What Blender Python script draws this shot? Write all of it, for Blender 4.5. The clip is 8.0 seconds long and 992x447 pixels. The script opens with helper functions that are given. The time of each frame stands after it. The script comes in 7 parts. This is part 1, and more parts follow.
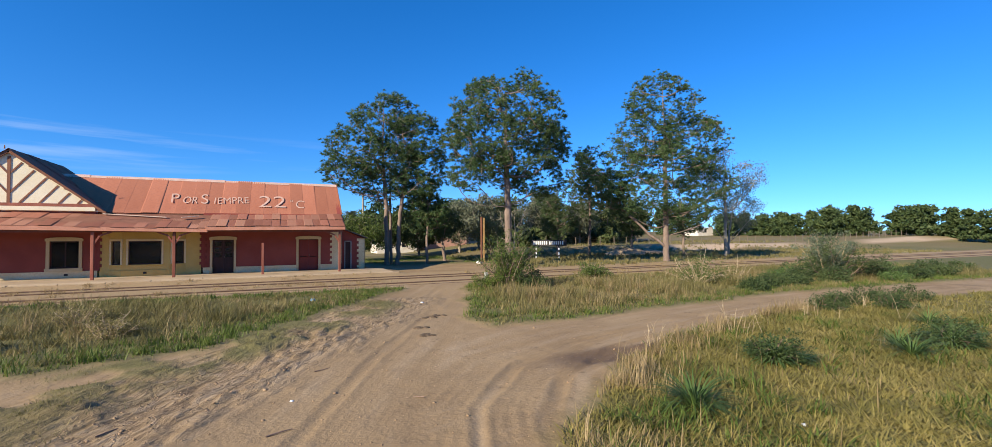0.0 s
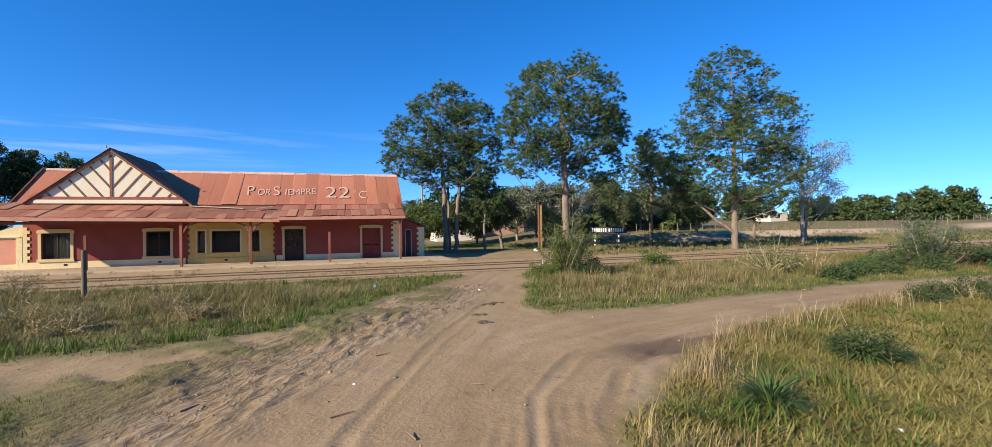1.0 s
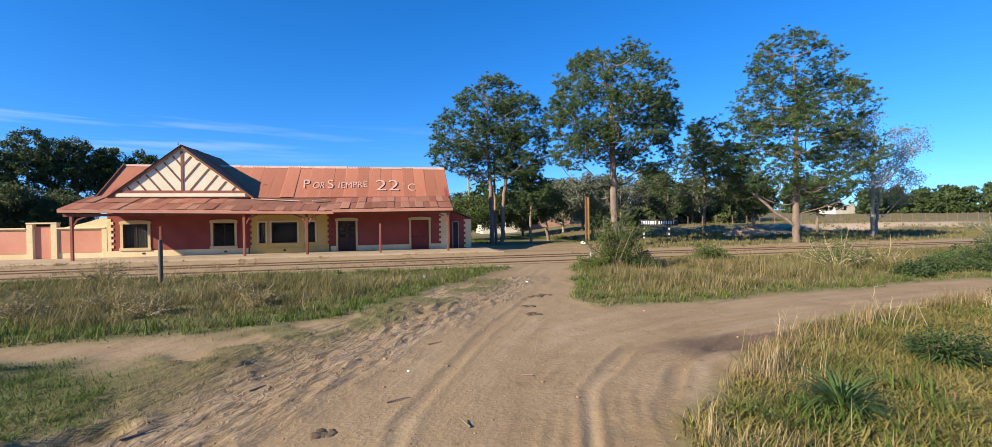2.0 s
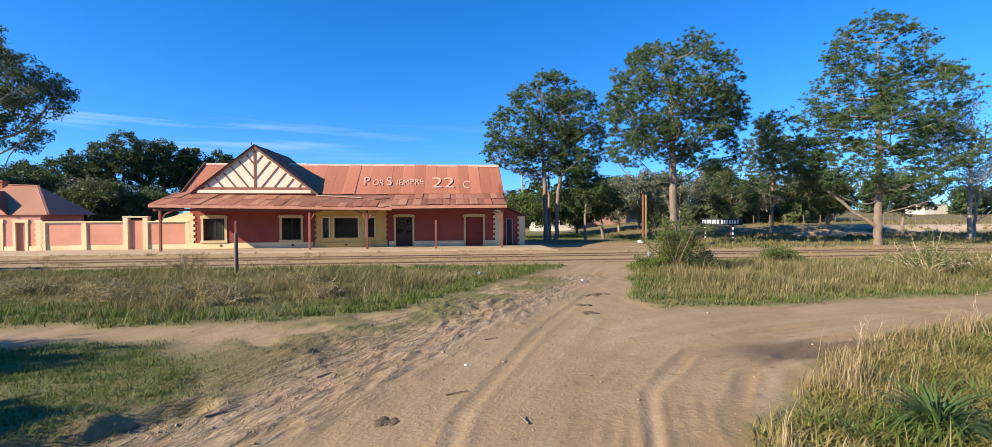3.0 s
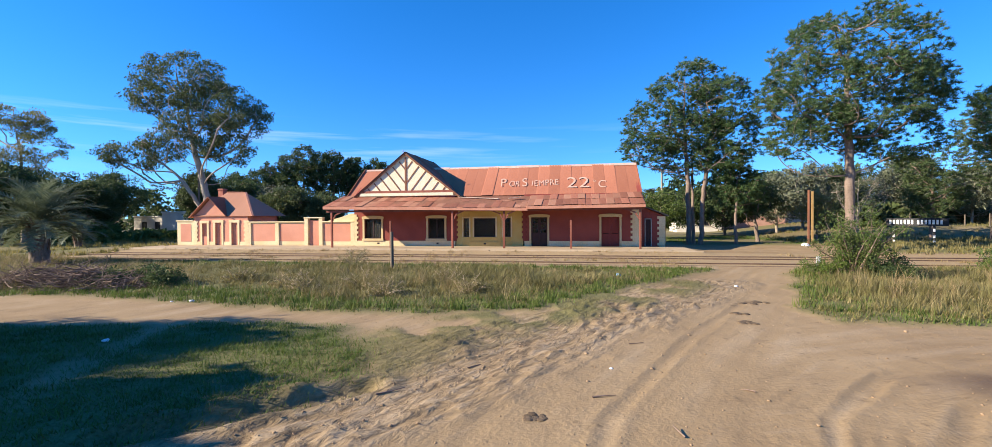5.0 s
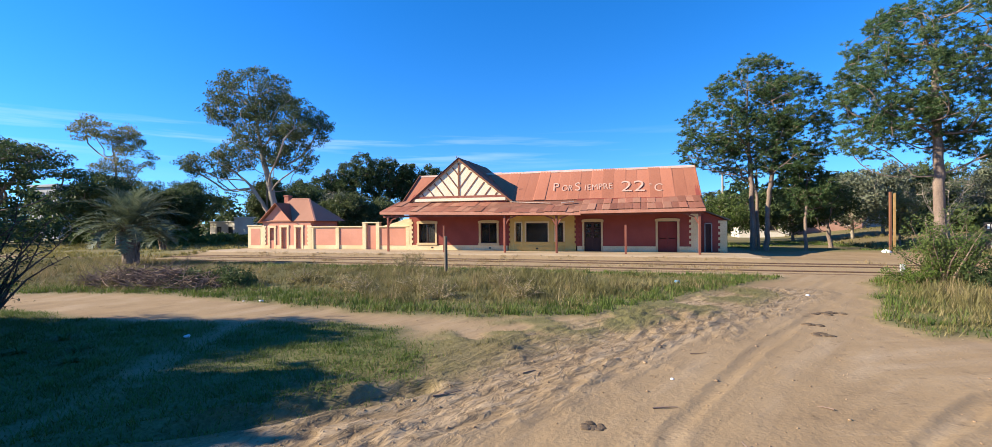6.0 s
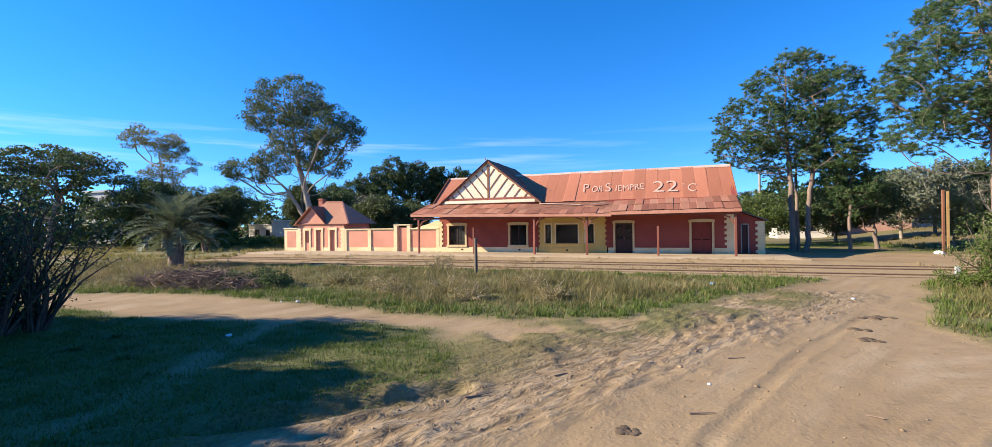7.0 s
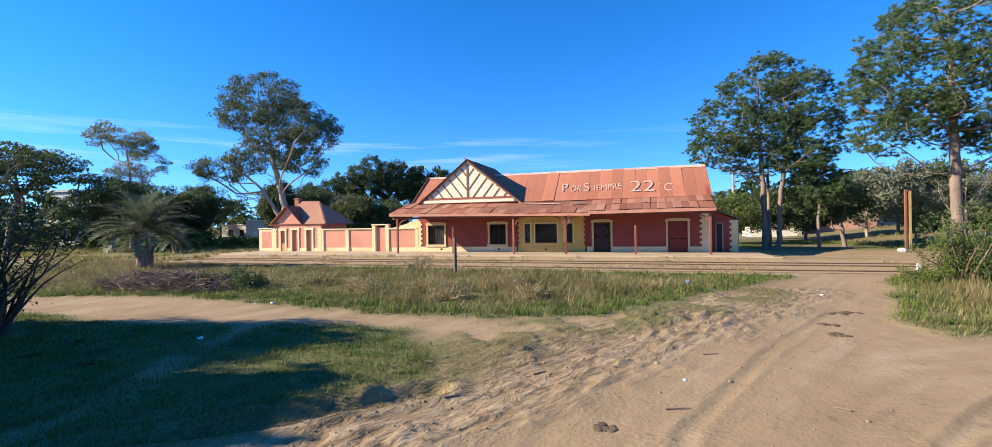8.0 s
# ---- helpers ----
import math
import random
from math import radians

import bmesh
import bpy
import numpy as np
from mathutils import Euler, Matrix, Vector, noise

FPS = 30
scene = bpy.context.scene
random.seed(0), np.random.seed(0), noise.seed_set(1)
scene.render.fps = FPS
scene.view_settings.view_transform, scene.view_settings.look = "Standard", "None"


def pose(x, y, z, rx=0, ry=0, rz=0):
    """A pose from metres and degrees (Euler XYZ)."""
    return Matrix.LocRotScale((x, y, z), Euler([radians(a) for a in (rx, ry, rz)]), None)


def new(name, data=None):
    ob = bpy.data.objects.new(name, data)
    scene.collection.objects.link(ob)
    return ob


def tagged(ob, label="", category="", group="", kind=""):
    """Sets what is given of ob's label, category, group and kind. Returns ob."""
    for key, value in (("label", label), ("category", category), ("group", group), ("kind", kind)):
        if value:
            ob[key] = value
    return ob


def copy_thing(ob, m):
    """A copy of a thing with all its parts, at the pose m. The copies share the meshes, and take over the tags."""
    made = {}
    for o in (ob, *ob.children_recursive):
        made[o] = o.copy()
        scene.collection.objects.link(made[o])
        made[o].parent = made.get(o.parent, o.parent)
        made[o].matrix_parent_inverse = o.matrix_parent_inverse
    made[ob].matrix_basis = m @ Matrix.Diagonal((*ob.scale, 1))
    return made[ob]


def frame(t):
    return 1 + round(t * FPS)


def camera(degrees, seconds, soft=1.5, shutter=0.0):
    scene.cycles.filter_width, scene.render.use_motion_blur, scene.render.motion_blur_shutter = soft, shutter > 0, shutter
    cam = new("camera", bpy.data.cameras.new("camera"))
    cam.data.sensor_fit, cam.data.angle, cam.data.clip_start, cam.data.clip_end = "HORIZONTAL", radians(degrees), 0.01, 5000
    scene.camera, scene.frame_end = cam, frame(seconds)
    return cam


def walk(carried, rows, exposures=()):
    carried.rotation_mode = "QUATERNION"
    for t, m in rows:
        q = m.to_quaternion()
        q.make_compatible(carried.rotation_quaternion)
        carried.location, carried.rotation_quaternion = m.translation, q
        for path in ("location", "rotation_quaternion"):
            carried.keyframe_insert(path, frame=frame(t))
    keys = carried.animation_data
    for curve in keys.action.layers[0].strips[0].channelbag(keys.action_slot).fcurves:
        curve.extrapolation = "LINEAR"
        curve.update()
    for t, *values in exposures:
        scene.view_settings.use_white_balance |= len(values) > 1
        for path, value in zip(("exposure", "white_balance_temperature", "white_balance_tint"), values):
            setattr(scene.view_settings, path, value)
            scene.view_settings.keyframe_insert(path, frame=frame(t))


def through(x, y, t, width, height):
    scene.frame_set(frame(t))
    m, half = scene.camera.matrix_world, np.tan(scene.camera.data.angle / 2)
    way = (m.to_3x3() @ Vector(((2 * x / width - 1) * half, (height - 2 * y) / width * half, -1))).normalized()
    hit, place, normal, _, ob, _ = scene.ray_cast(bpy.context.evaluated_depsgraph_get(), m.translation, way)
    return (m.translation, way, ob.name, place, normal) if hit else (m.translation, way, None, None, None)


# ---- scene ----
cam = camera(93.4, 8.0, soft=0.7)
PATH = [
    (0, pose(0.180, -0.198, 2.612, 91.49, 0.27, -25.38)),
    (0.5, pose(0.293, -0.096, 2.606, 90.66, 0.58, -21.35)),
    (1, pose(0.272, -0.043, 2.592, 90.06, 0.75, -18.35)),
    (1.5, pose(0.222, -0.021, 2.582, 89.50, 0.79, -15.83)),
    (3, pose(0.088, 0.034, 2.556, 88.95, 0.23, -6.37)),
    (3.5, pose(0.035, 0.026, 2.556, 88.89, 0.08, -3.09)),
    (4, pose(-0.023, 0.026, 2.560, 88.99, 0.23, 2.06)),
    (4.5, pose(-0.077, 0.046, 2.543, 88.95, 0.35, 6.42)),
    (6, pose(-0.176, 0.051, 2.539, 89.72, 0.51, 16.00)),
    (6.5, pose(-0.211, 0.042, 2.535, 89.92, 0.67, 19.13)),
    (7, pose(-0.206, 0.038, 2.540, 89.98, 0.81, 19.56)),
    (7.5, pose(-0.196, 0.048, 2.538, 90.00, 0.88, 18.93)),
    (8, pose(-0.194, 0.063, 2.527, 89.90, 0.95, 17.07)),
]
walk(cam, PATH, exposures=[(0.0, 0.70), (1.5, 0.78), (4.5, 1.08), (8.0, 1.10)])

# ---- world and sun ----
SUN_TO = Vector((2.4, 1.0, -1.28)).normalized()  # the way the sunlight travels
SUN_EL = math.asin(-SUN_TO.z)
SUN_AZ = math.atan2(-SUN_TO.x, -SUN_TO.y)

world = bpy.data.worlds.new("sky")
scene.world = world
world.use_nodes = True
wn, wl = world.node_tree.nodes, world.node_tree.links
wn.clear()
sky = wn.new("ShaderNodeTexSky")
sky.sky_type = "NISHITA"
sky.sun_disc = False
sky.sun_elevation = SUN_EL
sky.sun_rotation = SUN_AZ
sky.air_density, sky.dust_density, sky.ozone_density = 1.0, 0.0, 3.0
tint = wn.new("ShaderNodeHueSaturation")
tint.inputs["Saturation"].default_value = 1.18
tint.inputs["Value"].default_value = 1.0
clear = wn.new("ShaderNodeMixRGB")  # a clear, dry, deep-blue sky
clear.blend_type = "MULTIPLY"
clear.inputs[0].default_value = 1.0
clear.inputs[2].default_value = (0.74, 0.93, 1.25, 1)
lift = wn.new("ShaderNodeVectorMath")  # a dry horizon stays blue
lift.operation = "ADD"
lift.inputs[1].default_value = (0, 0, 0.075)
sky_dir = wn.new("ShaderNodeTexCoord")
wl.new(sky_dir.outputs["Generated"], lift.inputs[0])
wl.new(lift.outputs[0], sky.inputs["Vector"])
wl.new(sky.outputs[0], clear.inputs[1])
wl.new(clear.outputs[0], tint.inputs["Color"])
# thin streaks of cirrus low over the western sky
geo = wn.new("ShaderNodeTexCoord")
stretch = wn.new("ShaderNodeMapping")
stretch.inputs["Scale"].default_value = (1.6, 1.6, 30.0)
cirrus = wn.new("ShaderNodeTexNoise")
cirrus.inputs["Scale"].default_value = 1.7
cirrus.inputs["Detail"].default_value = 6
cirrus.inputs["Roughness"].default_value = 0.55
cramp = wn.new("ShaderNodeValToRGB")
cramp.color_ramp.elements[0].position, cramp.color_ramp.elements[1].position = 0.50, 0.80
split = wn.new("ShaderNodeSeparateXYZ")
band = wn.new("ShaderNodeValToRGB")
band.color_ramp.elements[1].color = (0, 0, 0, 1)
for pos, val in ((0.03, 0.0), (0.10, 0.04), (0.135, 0.42), (0.165, 0.38), (0.195, 0.0)):
    el = band.color_ramp.elements.new(pos)
    el.color = (val, val, val, 1)
west = wn.new("ShaderNodeMapRange")
west.inputs["From Min"].default_value, west.inputs["From Max"].default_value = 0.25, -0.35
mul = wn.new("ShaderNodeMath")
mul.operation = "MULTIPLY"
mul2 = wn.new("ShaderNodeMath")
mul2.operation = "MULTIPLY"
cmix = wn.new("ShaderNodeMixRGB")
cmix.inputs[2].default_value = (5.2, 5.8, 6.8, 1)
wl.new(geo.outputs["Generated"], stretch.inputs[0])
wl.new(stretch.outputs[0], cirrus.inputs["Vector"])
wl.new(cirrus.outputs["Fac"], cramp.inputs[0])
wl.new(geo.outputs["Generated"], split.inputs[0])
wl.new(split.outputs["Z"], band.inputs[0])
wl.new(split.outputs["X"], west.inputs["Value"])
wl.new(cramp.outputs[0], mul.inputs[0])
wl.new(band.outputs[0], mul.inputs[1])
wl.new(mul.outputs[0], mul2.inputs[0])
wl.new(west.outputs[0], mul2.inputs[1])
wl.new(mul2.outputs[0], cmix.inputs[0])
wl.new(tint.outputs[0], cmix.inputs[1])
bg = wn.new("ShaderNodeBackground")
bg.inputs["Strength"].default_value = 0.105
wout = wn.new("ShaderNodeOutputWorld")
wl.new(cmix.outputs[0], bg.inputs["Color"])
wl.new(bg.outputs[0], wout.inputs[0])

sun_data = bpy.data.lights.new("sun", "SUN")
sun_data.energy = 5.0
sun_data.angle = radians(0.5)
sun_data.color = (1.0, 0.87, 0.67)
sun = new("sun", sun_data)
sun.rotation_mode = "QUATERNION"
sun.rotation_quaternion = SUN_TO.to_track_quat("-Z", "Y")


# ---- materials ----
def mat(name, c1, c2, scale=2.0, fine=30.0, rough=0.85, bump=0.3, dist=0.02, c3=None, island=0.0, rnd=0.0, metal=0.0, spec=0.3, streak=None, odd=None):
    """A two-scale procedural surface: c1 to c2 in broad patches, c3 in finer wear, relief from the fine grain."""
    m = bpy.data.materials.new(name)
    m.use_nodes = True
    n, l = m.node_tree.nodes, m.node_tree.links
    b = n["Principled BSDF"]
    b.inputs["Roughness"].default_value = rough
    b.inputs["Metallic"].default_value = metal
    b.inputs["Specular IOR Level"].default_value = spec
    tc = n.new("ShaderNodeTexCoord")
    mp = n.new("ShaderNodeMapping")
    if streak:
        mp.inputs["Scale"].default_value = streak
    l.new(tc.outputs["Object"], mp.inputs[0])
    big = n.new("ShaderNodeTexNoise")
    big.inputs["Scale"].default_value, big.inputs["Detail"].default_value = scale, 5
    small = n.new("ShaderNodeTexNoise")
    small.inputs["Scale"].default_value, small.inputs["Detail"].default_value = fine, 4
    l.new(mp.outputs[0], big.inputs["Vector"])
    l.new(tc.outputs["Object"], small.inputs["Vector"])
    r1 = n.new("ShaderNodeValToRGB")
    r1.color_ramp.elements[0].position, r1.color_ramp.elements[1].position = 0.35, 0.65
    r1.color_ramp.elements[0].color, r1.color_ramp.elements[1].color = (*c1, 1), (*c2, 1)
    l.new(big.outputs["Fac"], r1.inputs[0])
    col = r1.outputs[0]
    r2 = n.new("ShaderNodeValToRGB")
    r2.color_ramp.elements[0].position, r2.color_ramp.elements[1].position = 0.45, 0.75
    l.new(small.outputs["Fac"], r2.inputs[0])
    mx = n.new("ShaderNodeMixRGB")
    mx.inputs[2].default_value = (*(c3 or [v * 0.7 for v in c1]), 1)
    sc = n.new("ShaderNodeMath")
    sc.operation = "MULTIPLY"
    sc.inputs[1].default_value = 0.55
    l.new(r2.outputs[0], sc.inputs[0])
    l.new(sc.outputs[0], mx.inputs[0])
    l.new(col, mx.inputs[1])
    col = mx.outputs[0]
    for amount, kind in ((island, "island"), (rnd, "object")):
        if amount:
            if kind == "island":
                src = n.new("ShaderNodeNewGeometry").outputs["Random Per Island"]
            else:
                src = n.new("ShaderNodeObjectInfo").outputs["Random"]
            rg = n.new("ShaderNodeMapRange")
            rg.inputs["To Min"].default_value, rg.inputs["To Max"].default_value = 1 - amount, 1 + amount * 1.15
            hs = n.new("ShaderNodeHueSaturation")
            l.new(src, rg.inputs["Value"])
            l.new(rg.outputs[0], hs.inputs["Value"])
            l.new(col, hs.inputs["Color"])
            col = hs.outputs[0]
    if odd:
        src = n.new("ShaderNodeObjectInfo").outputs["Random"]
        pick = n.new("ShaderNodeMath")
        pick.operation = "FRACT"
        times = n.new("ShaderNodeMath")
        times.operation = "MULTIPLY"
        times.inputs[1].default_value = 7.31
        l.new(src, times.inputs[0])
        l.new(times.outputs[0], pick.inputs[0])
        gate = n.new("ShaderNodeMapRange")
        gate.inputs["From Min"].default_value, gate.inputs["From Max"].default_value = 0.45, 1.0
        gate.inputs["To Max"].default_value = 0.75
        l.new(pick.outputs[0], gate.inputs["Value"])
        om = n.new("ShaderNodeMixRGB")
        om.inputs[2].default_value = (*odd, 1)
        l.new(gate.outputs[0], om.inputs[0])
        l.new(col, om.inputs[1])
        col = om.outputs[0]
    l.new(col, b.inputs["Base Color"])
    if bump:
        bp = n.new("ShaderNodeBump")
        bp.inputs["Strength"].default_value, bp.inputs["Distance"].default_value = bump, dist
        l.new(small.outputs["Fac"], bp.inputs["Height"])
        l.new(bp.outputs[0], b.inputs["Normal"])
    return m


def leaf_mat(name, c1, c2, c3, through=0.3, rough=0.6):
    """Foliage: each leaf takes its own shade between three greens, and lets some light through."""
    m = bpy.data.materials.new(name)
    m.use_nodes = True
    n, l = m.node_tree.nodes, m.node_tree.links
    b = n["Principled BSDF"]
    b.inputs["Roughness"].default_value = rough
    b.inputs["Specular IOR Level"].default_value = 0.25
    g = n.new("ShaderNodeNewGeometry")
    r = n.new("ShaderNodeValToRGB")
    r.color_ramp.elements[0].color, r.color_ramp.elements[1].color = (*c1, 1), (*c3, 1)
    e = r.color_ramp.elements.new(0.5)
    e.color = (*c2, 1)
    tc = n.new("ShaderNodeTexCoord")
    ns = n.new("ShaderNodeTexNoise")
    ns.inputs["Scale"].default_value, ns.inputs["Detail"].default_value = 0.9, 4
    add = n.new("ShaderNodeMath")
    add.operation = "MULTIPLY_ADD"
    add.inputs[1].default_value = 0.5
    sub = n.new("ShaderNodeMapRange")
    sub.inputs["From Min"].default_value, sub.inputs["From Max"].default_value = 0.33, 0.67
    sub.inputs["To Max"].default_value = 0.5
    l.new(tc.outputs["Object"], ns.inputs["Vector"])
    l.new(ns.outputs["Fac"], sub.inputs[0])
    l.new(g.outputs["Random Per Island"], add.inputs[0])
    l.new(sub.outputs[0], add.inputs[2])
    l.new(add.outputs[0], r.inputs[0])
    l.new(r.outputs[0], b.inputs["Base Color"])
    t = n.new("ShaderNodeBsdfTranslucent")
    l.new(r.outputs[0], t.inputs["Color"])
    mix = n.new("ShaderNodeMixShader")
    mix.inputs[0].default_value = through
    l.new(b.outputs[0], mix.inputs[1])
    l.new(t.outputs[0], mix.inputs[2])
    l.new(mix.outputs[0], n["Material Output"].inputs["Surface"])
    return m


M_RED = mat("maroon wall paint", (0.24, 0.055, 0.042), (0.30, 0.075, 0.055), 0.8, 25, 0.8, 0.25, c3=(0.20, 0.05, 0.04))
M_PINK = mat("faded salmon wall paint", (0.57, 0.25, 0.165), (0.66, 0.31, 0.21), 0.7, 18, 0.85, 0.3, c3=(0.50, 0.23, 0.155))
M_CREAM = mat("cream render", (0.70, 0.56, 0.31), (0.78, 0.66, 0.41), 0.9, 16, 0.85, 0.3, c3=(0.56, 0.43, 0.24))
M_YELLOW = mat("ochre yellow render", (0.56, 0.38, 0.11), (0.64, 0.46, 0.155), 0.9, 16, 0.85, 0.3, c3=(0.52, 0.37, 0.14))
# a darker, yellower cream for the window and door surrounds
M_TRIM = mat("ochre-cream moulding", (0.58, 0.45, 0.24), (0.66, 0.53, 0.31), 0.9, 16, 0.85, 0.3, c3=(0.48, 0.36, 0.19))
M_GABLE = mat("pale cream gable boards", (0.78, 0.69, 0.48), (0.84, 0.76, 0.56), 1.2, 14, 0.8, 0.2, c3=(0.70, 0.60, 0.42))
M_TIMBER = mat("weathered brown timber", (0.20, 0.085, 0.05), (0.27, 0.12, 0.07), 3, 40, 0.85, 0.4, c3=(0.14, 0.07, 0.05), streak=(1, 1, 0.2))
M_POST = mat("oxide red timber post", (0.23, 0.075, 0.05), (0.30, 0.11, 0.075), 3, 40, 0.8, 0.4, rnd=0.2, streak=(1, 1, 0.2))
M_SHEET = mat("oxide red corrugated iron", (0.38, 0.142, 0.08), (0.47, 0.19, 0.112), 0.9, 9, 0.7, 0.1, c3=(0.25, 0.10, 0.07), rnd=0.14, spec=0.2, streak=(1, 0.25, 0.25))
M_SHEET_OLD = mat("rusted patchy corrugated iron", (0.26, 0.10, 0.062), (0.38, 0.175, 0.115), 0.8, 7, 0.7, 0.15, c3=(0.22, 0.10, 0.075), rnd=0.26, spec=0.12, streak=(1, 0.25, 0.25), odd=(0.44, 0.23, 0.15))
M_FASCIA = mat("faded red gutter board", (0.50, 0.22, 0.14), (0.58, 0.28, 0.19), 1.5, 18, 0.75, 0.2)
M_RIDGE = mat("pale flaking ridge tin", (0.55, 0.36, 0.28), (0.66, 0.48, 0.39), 2, 18, 0.7, 0.2)
M_WOODEND = mat("pale sun-bleached plank", (0.62, 0.48, 0.38), (0.70, 0.58, 0.46), 3, 30, 0.85, 0.2)
M_DARKROOF = mat("dark slate-grey iron sheet", (0.10, 0.09, 0.09), (0.15, 0.13, 0.13), 1.5, 20, 0.7, 0.15)
M_INSIDE = mat("dim interior plaster", (0.06, 0.05, 0.045), (0.08, 0.07, 0.06), 1, 12, 0.9, 0.1)
M_DOOR = mat("dark stained door wood", (0.045, 0.022, 0.02), (0.07, 0.032, 0.027), 3, 40, 0.6, 0.3, streak=(1, 1, 0.2))
M_DOORRED = mat("dark red door paint", (0.20, 0.04, 0.032), (0.25, 0.052, 0.04), 2, 30, 0.7, 0.2, streak=(1, 1, 0.2))
M_CURTAIN = mat("grey curtain cloth", (0.30, 0.29, 0.27), (0.38, 0.36, 0.33), 2, 30, 0.9, 0.3)
M_CONC = mat("worn platform concrete", (0.40, 0.30, 0.19), (0.48, 0.37, 0.24), 0.5, 8, 0.9, 0.4, c3=(0.33, 0.24, 0.15))
M_RAIL = mat("rusty rail steel", (0.17, 0.11, 0.08), (0.24, 0.16, 0.115), 3, 30, 0.7, 0.2, metal=0.2)
M_SLEEPER = mat("grey weathered sleeper wood", (0.24, 0.18, 0.125), (0.31, 0.24, 0.17), 3, 25, 0.9, 0.5)
M_BARK = mat("grey-brown pine bark", (0.19, 0.14, 0.11), (0.28, 0.21, 0.165), 3, 14, 0.95, 0.8, dist=0.05, c3=(0.09, 0.065, 0.05), streak=(1, 1, 0.35))
M_BARKPALE = mat("pale smooth bark", (0.30, 0.25, 0.19), (0.42, 0.36, 0.28), 2, 12, 0.9, 0.5, c3=(0.2, 0.16, 0.12), streak=(1, 1, 0.3))
M_TWIG = mat("dry brown twigs", (0.16, 0.11, 0.085), (0.25, 0.18, 0.14), 3, 30, 0.9, 0.3, island=0.35)
# darker than M_TWIG: shade from nearby trees is put into the stem colour
M_VINE = mat("dark dry vine stems, shade in colour", (0.07, 0.048, 0.038), (0.12, 0.085, 0.065), 3, 30, 0.95, 0.3, island=0.3)
M_TWIGPALE = mat("bleached straw-coloured twigs", (0.40, 0.31, 0.19), (0.50, 0.40, 0.26), 3, 30, 0.9, 0.2, island=0.3)
M_GREYPOST = mat("grey weathered fence post", (0.13, 0.105, 0.08), (0.19, 0.155, 0.12), 3, 30, 0.9, 0.5, streak=(1, 1, 0.2))
M_BLACK = mat("black sign enamel", (0.018, 0.018, 0.02), (0.03, 0.03, 0.032), 2, 25, 0.5, 0.1)
M_WHITE = mat("white sign enamel", (0.74, 0.73, 0.70), (0.82, 0.81, 0.78), 2, 25, 0.6, 0.1, c3=(0.62, 0.60, 0.56))
M_CHALK = mat("white roof lettering paint", (0.54, 0.32, 0.23), (0.68, 0.48, 0.38), 3, 30, 0.9, 0.1)
M_SAND = mat("pale sandy bank", (0.38, 0.27, 0.17), (0.47, 0.35, 0.23), 1, 12, 0.95, 0.5)
M_DUNG = mat("dark dried dung", (0.11, 0.075, 0.045), (0.17, 0.12, 0.075), 8, 60, 0.95, 0.6)
M_LITTER = mat("crumpled white plastic", (0.70, 0.72, 0.74), (0.82, 0.84, 0.86), 6, 60, 0.5, 0.2)
M_BLUE = mat("blue plastic bottle", (0.12, 0.30, 0.52), (0.2, 0.42, 0.65), 6, 60, 0.35, 0.1)
M_HOUSEW = mat("off-white house render", (0.66, 0.60, 0.50), (0.74, 0.69, 0.60), 1, 14, 0.85, 0.2)
M_HOUSER = mat("pinkish house render", (0.45, 0.25, 0.19), (0.52, 0.31, 0.24), 1, 14, 0.85, 0.2)
M_TILE = mat("dull red tile roof", (0.30, 0.11, 0.075), (0.38, 0.15, 0.10), 1.5, 10, 0.85, 0.4)
M_GREYB = mat("grey concrete tower", (0.36, 0.36, 0.36), (0.44, 0.44, 0.43), 0.5, 6, 0.9, 0.2)

L_PINE = leaf_mat("pine needles", (0.036, 0.078, 0.030), (0.082, 0.14, 0.05), (0.17, 0.22, 0.085))
L_PINE2 = leaf_mat("blue-green needles", (0.055, 0.09, 0.038), (0.09, 0.135, 0.054), (0.15, 0.185, 0.078))
L_DARK = leaf_mat("dark broad leaves", (0.036, 0.064, 0.024), (0.07, 0.105, 0.036), (0.12, 0.15, 0.052))
L_EUC = leaf_mat("olive eucalyptus leaves", (0.05, 0.075, 0.028), (0.09, 0.12, 0.044), (0.15, 0.165, 0.065))
L_PALE = leaf_mat("grey-green leaves", (0.10, 0.12, 0.075), (0.17, 0.19, 0.12), (0.26, 0.265, 0.18))
L_YELLOW = leaf_mat("yellowing leaves", (0.12, 0.13, 0.045), (0.20, 0.20, 0.075), (0.30, 0.27, 0.11))
L_BUSH = leaf_mat("green shrub leaves", (0.06, 0.095, 0.022), (0.1, 0.145, 0.035), (0.16, 0.19, 0.055))
L_PALM = leaf_mat("silvery palm leaflets", (0.09, 0.12, 0.07), (0.15, 0.185, 0.11), (0.26, 0.285, 0.19))
L_GRASS = leaf_mat("green grass", (0.14, 0.135, 0.035), (0.26, 0.225, 0.065), (0.42, 0.34, 0.125))
L_LAWN = leaf_mat("short green turf", (0.058, 0.098, 0.018), (0.105, 0.155, 0.028), (0.18, 0.21, 0.05))
L_MIX = leaf_mat("weedy grass", (0.115, 0.112, 0.038), (0.215, 0.19, 0.07), (0.38, 0.30, 0.145))
L_DRY = leaf_mat("dry straw grass", (0.22, 0.16, 0.075), (0.34, 0.25, 0.125), (0.46, 0.36, 0.20))
L_CRUMB = leaf_mat("dark earth crumbs", (0.10, 0.068, 0.04), (0.15, 0.10, 0.06), (0.22, 0.15, 0.09), 0.0, 0.95)
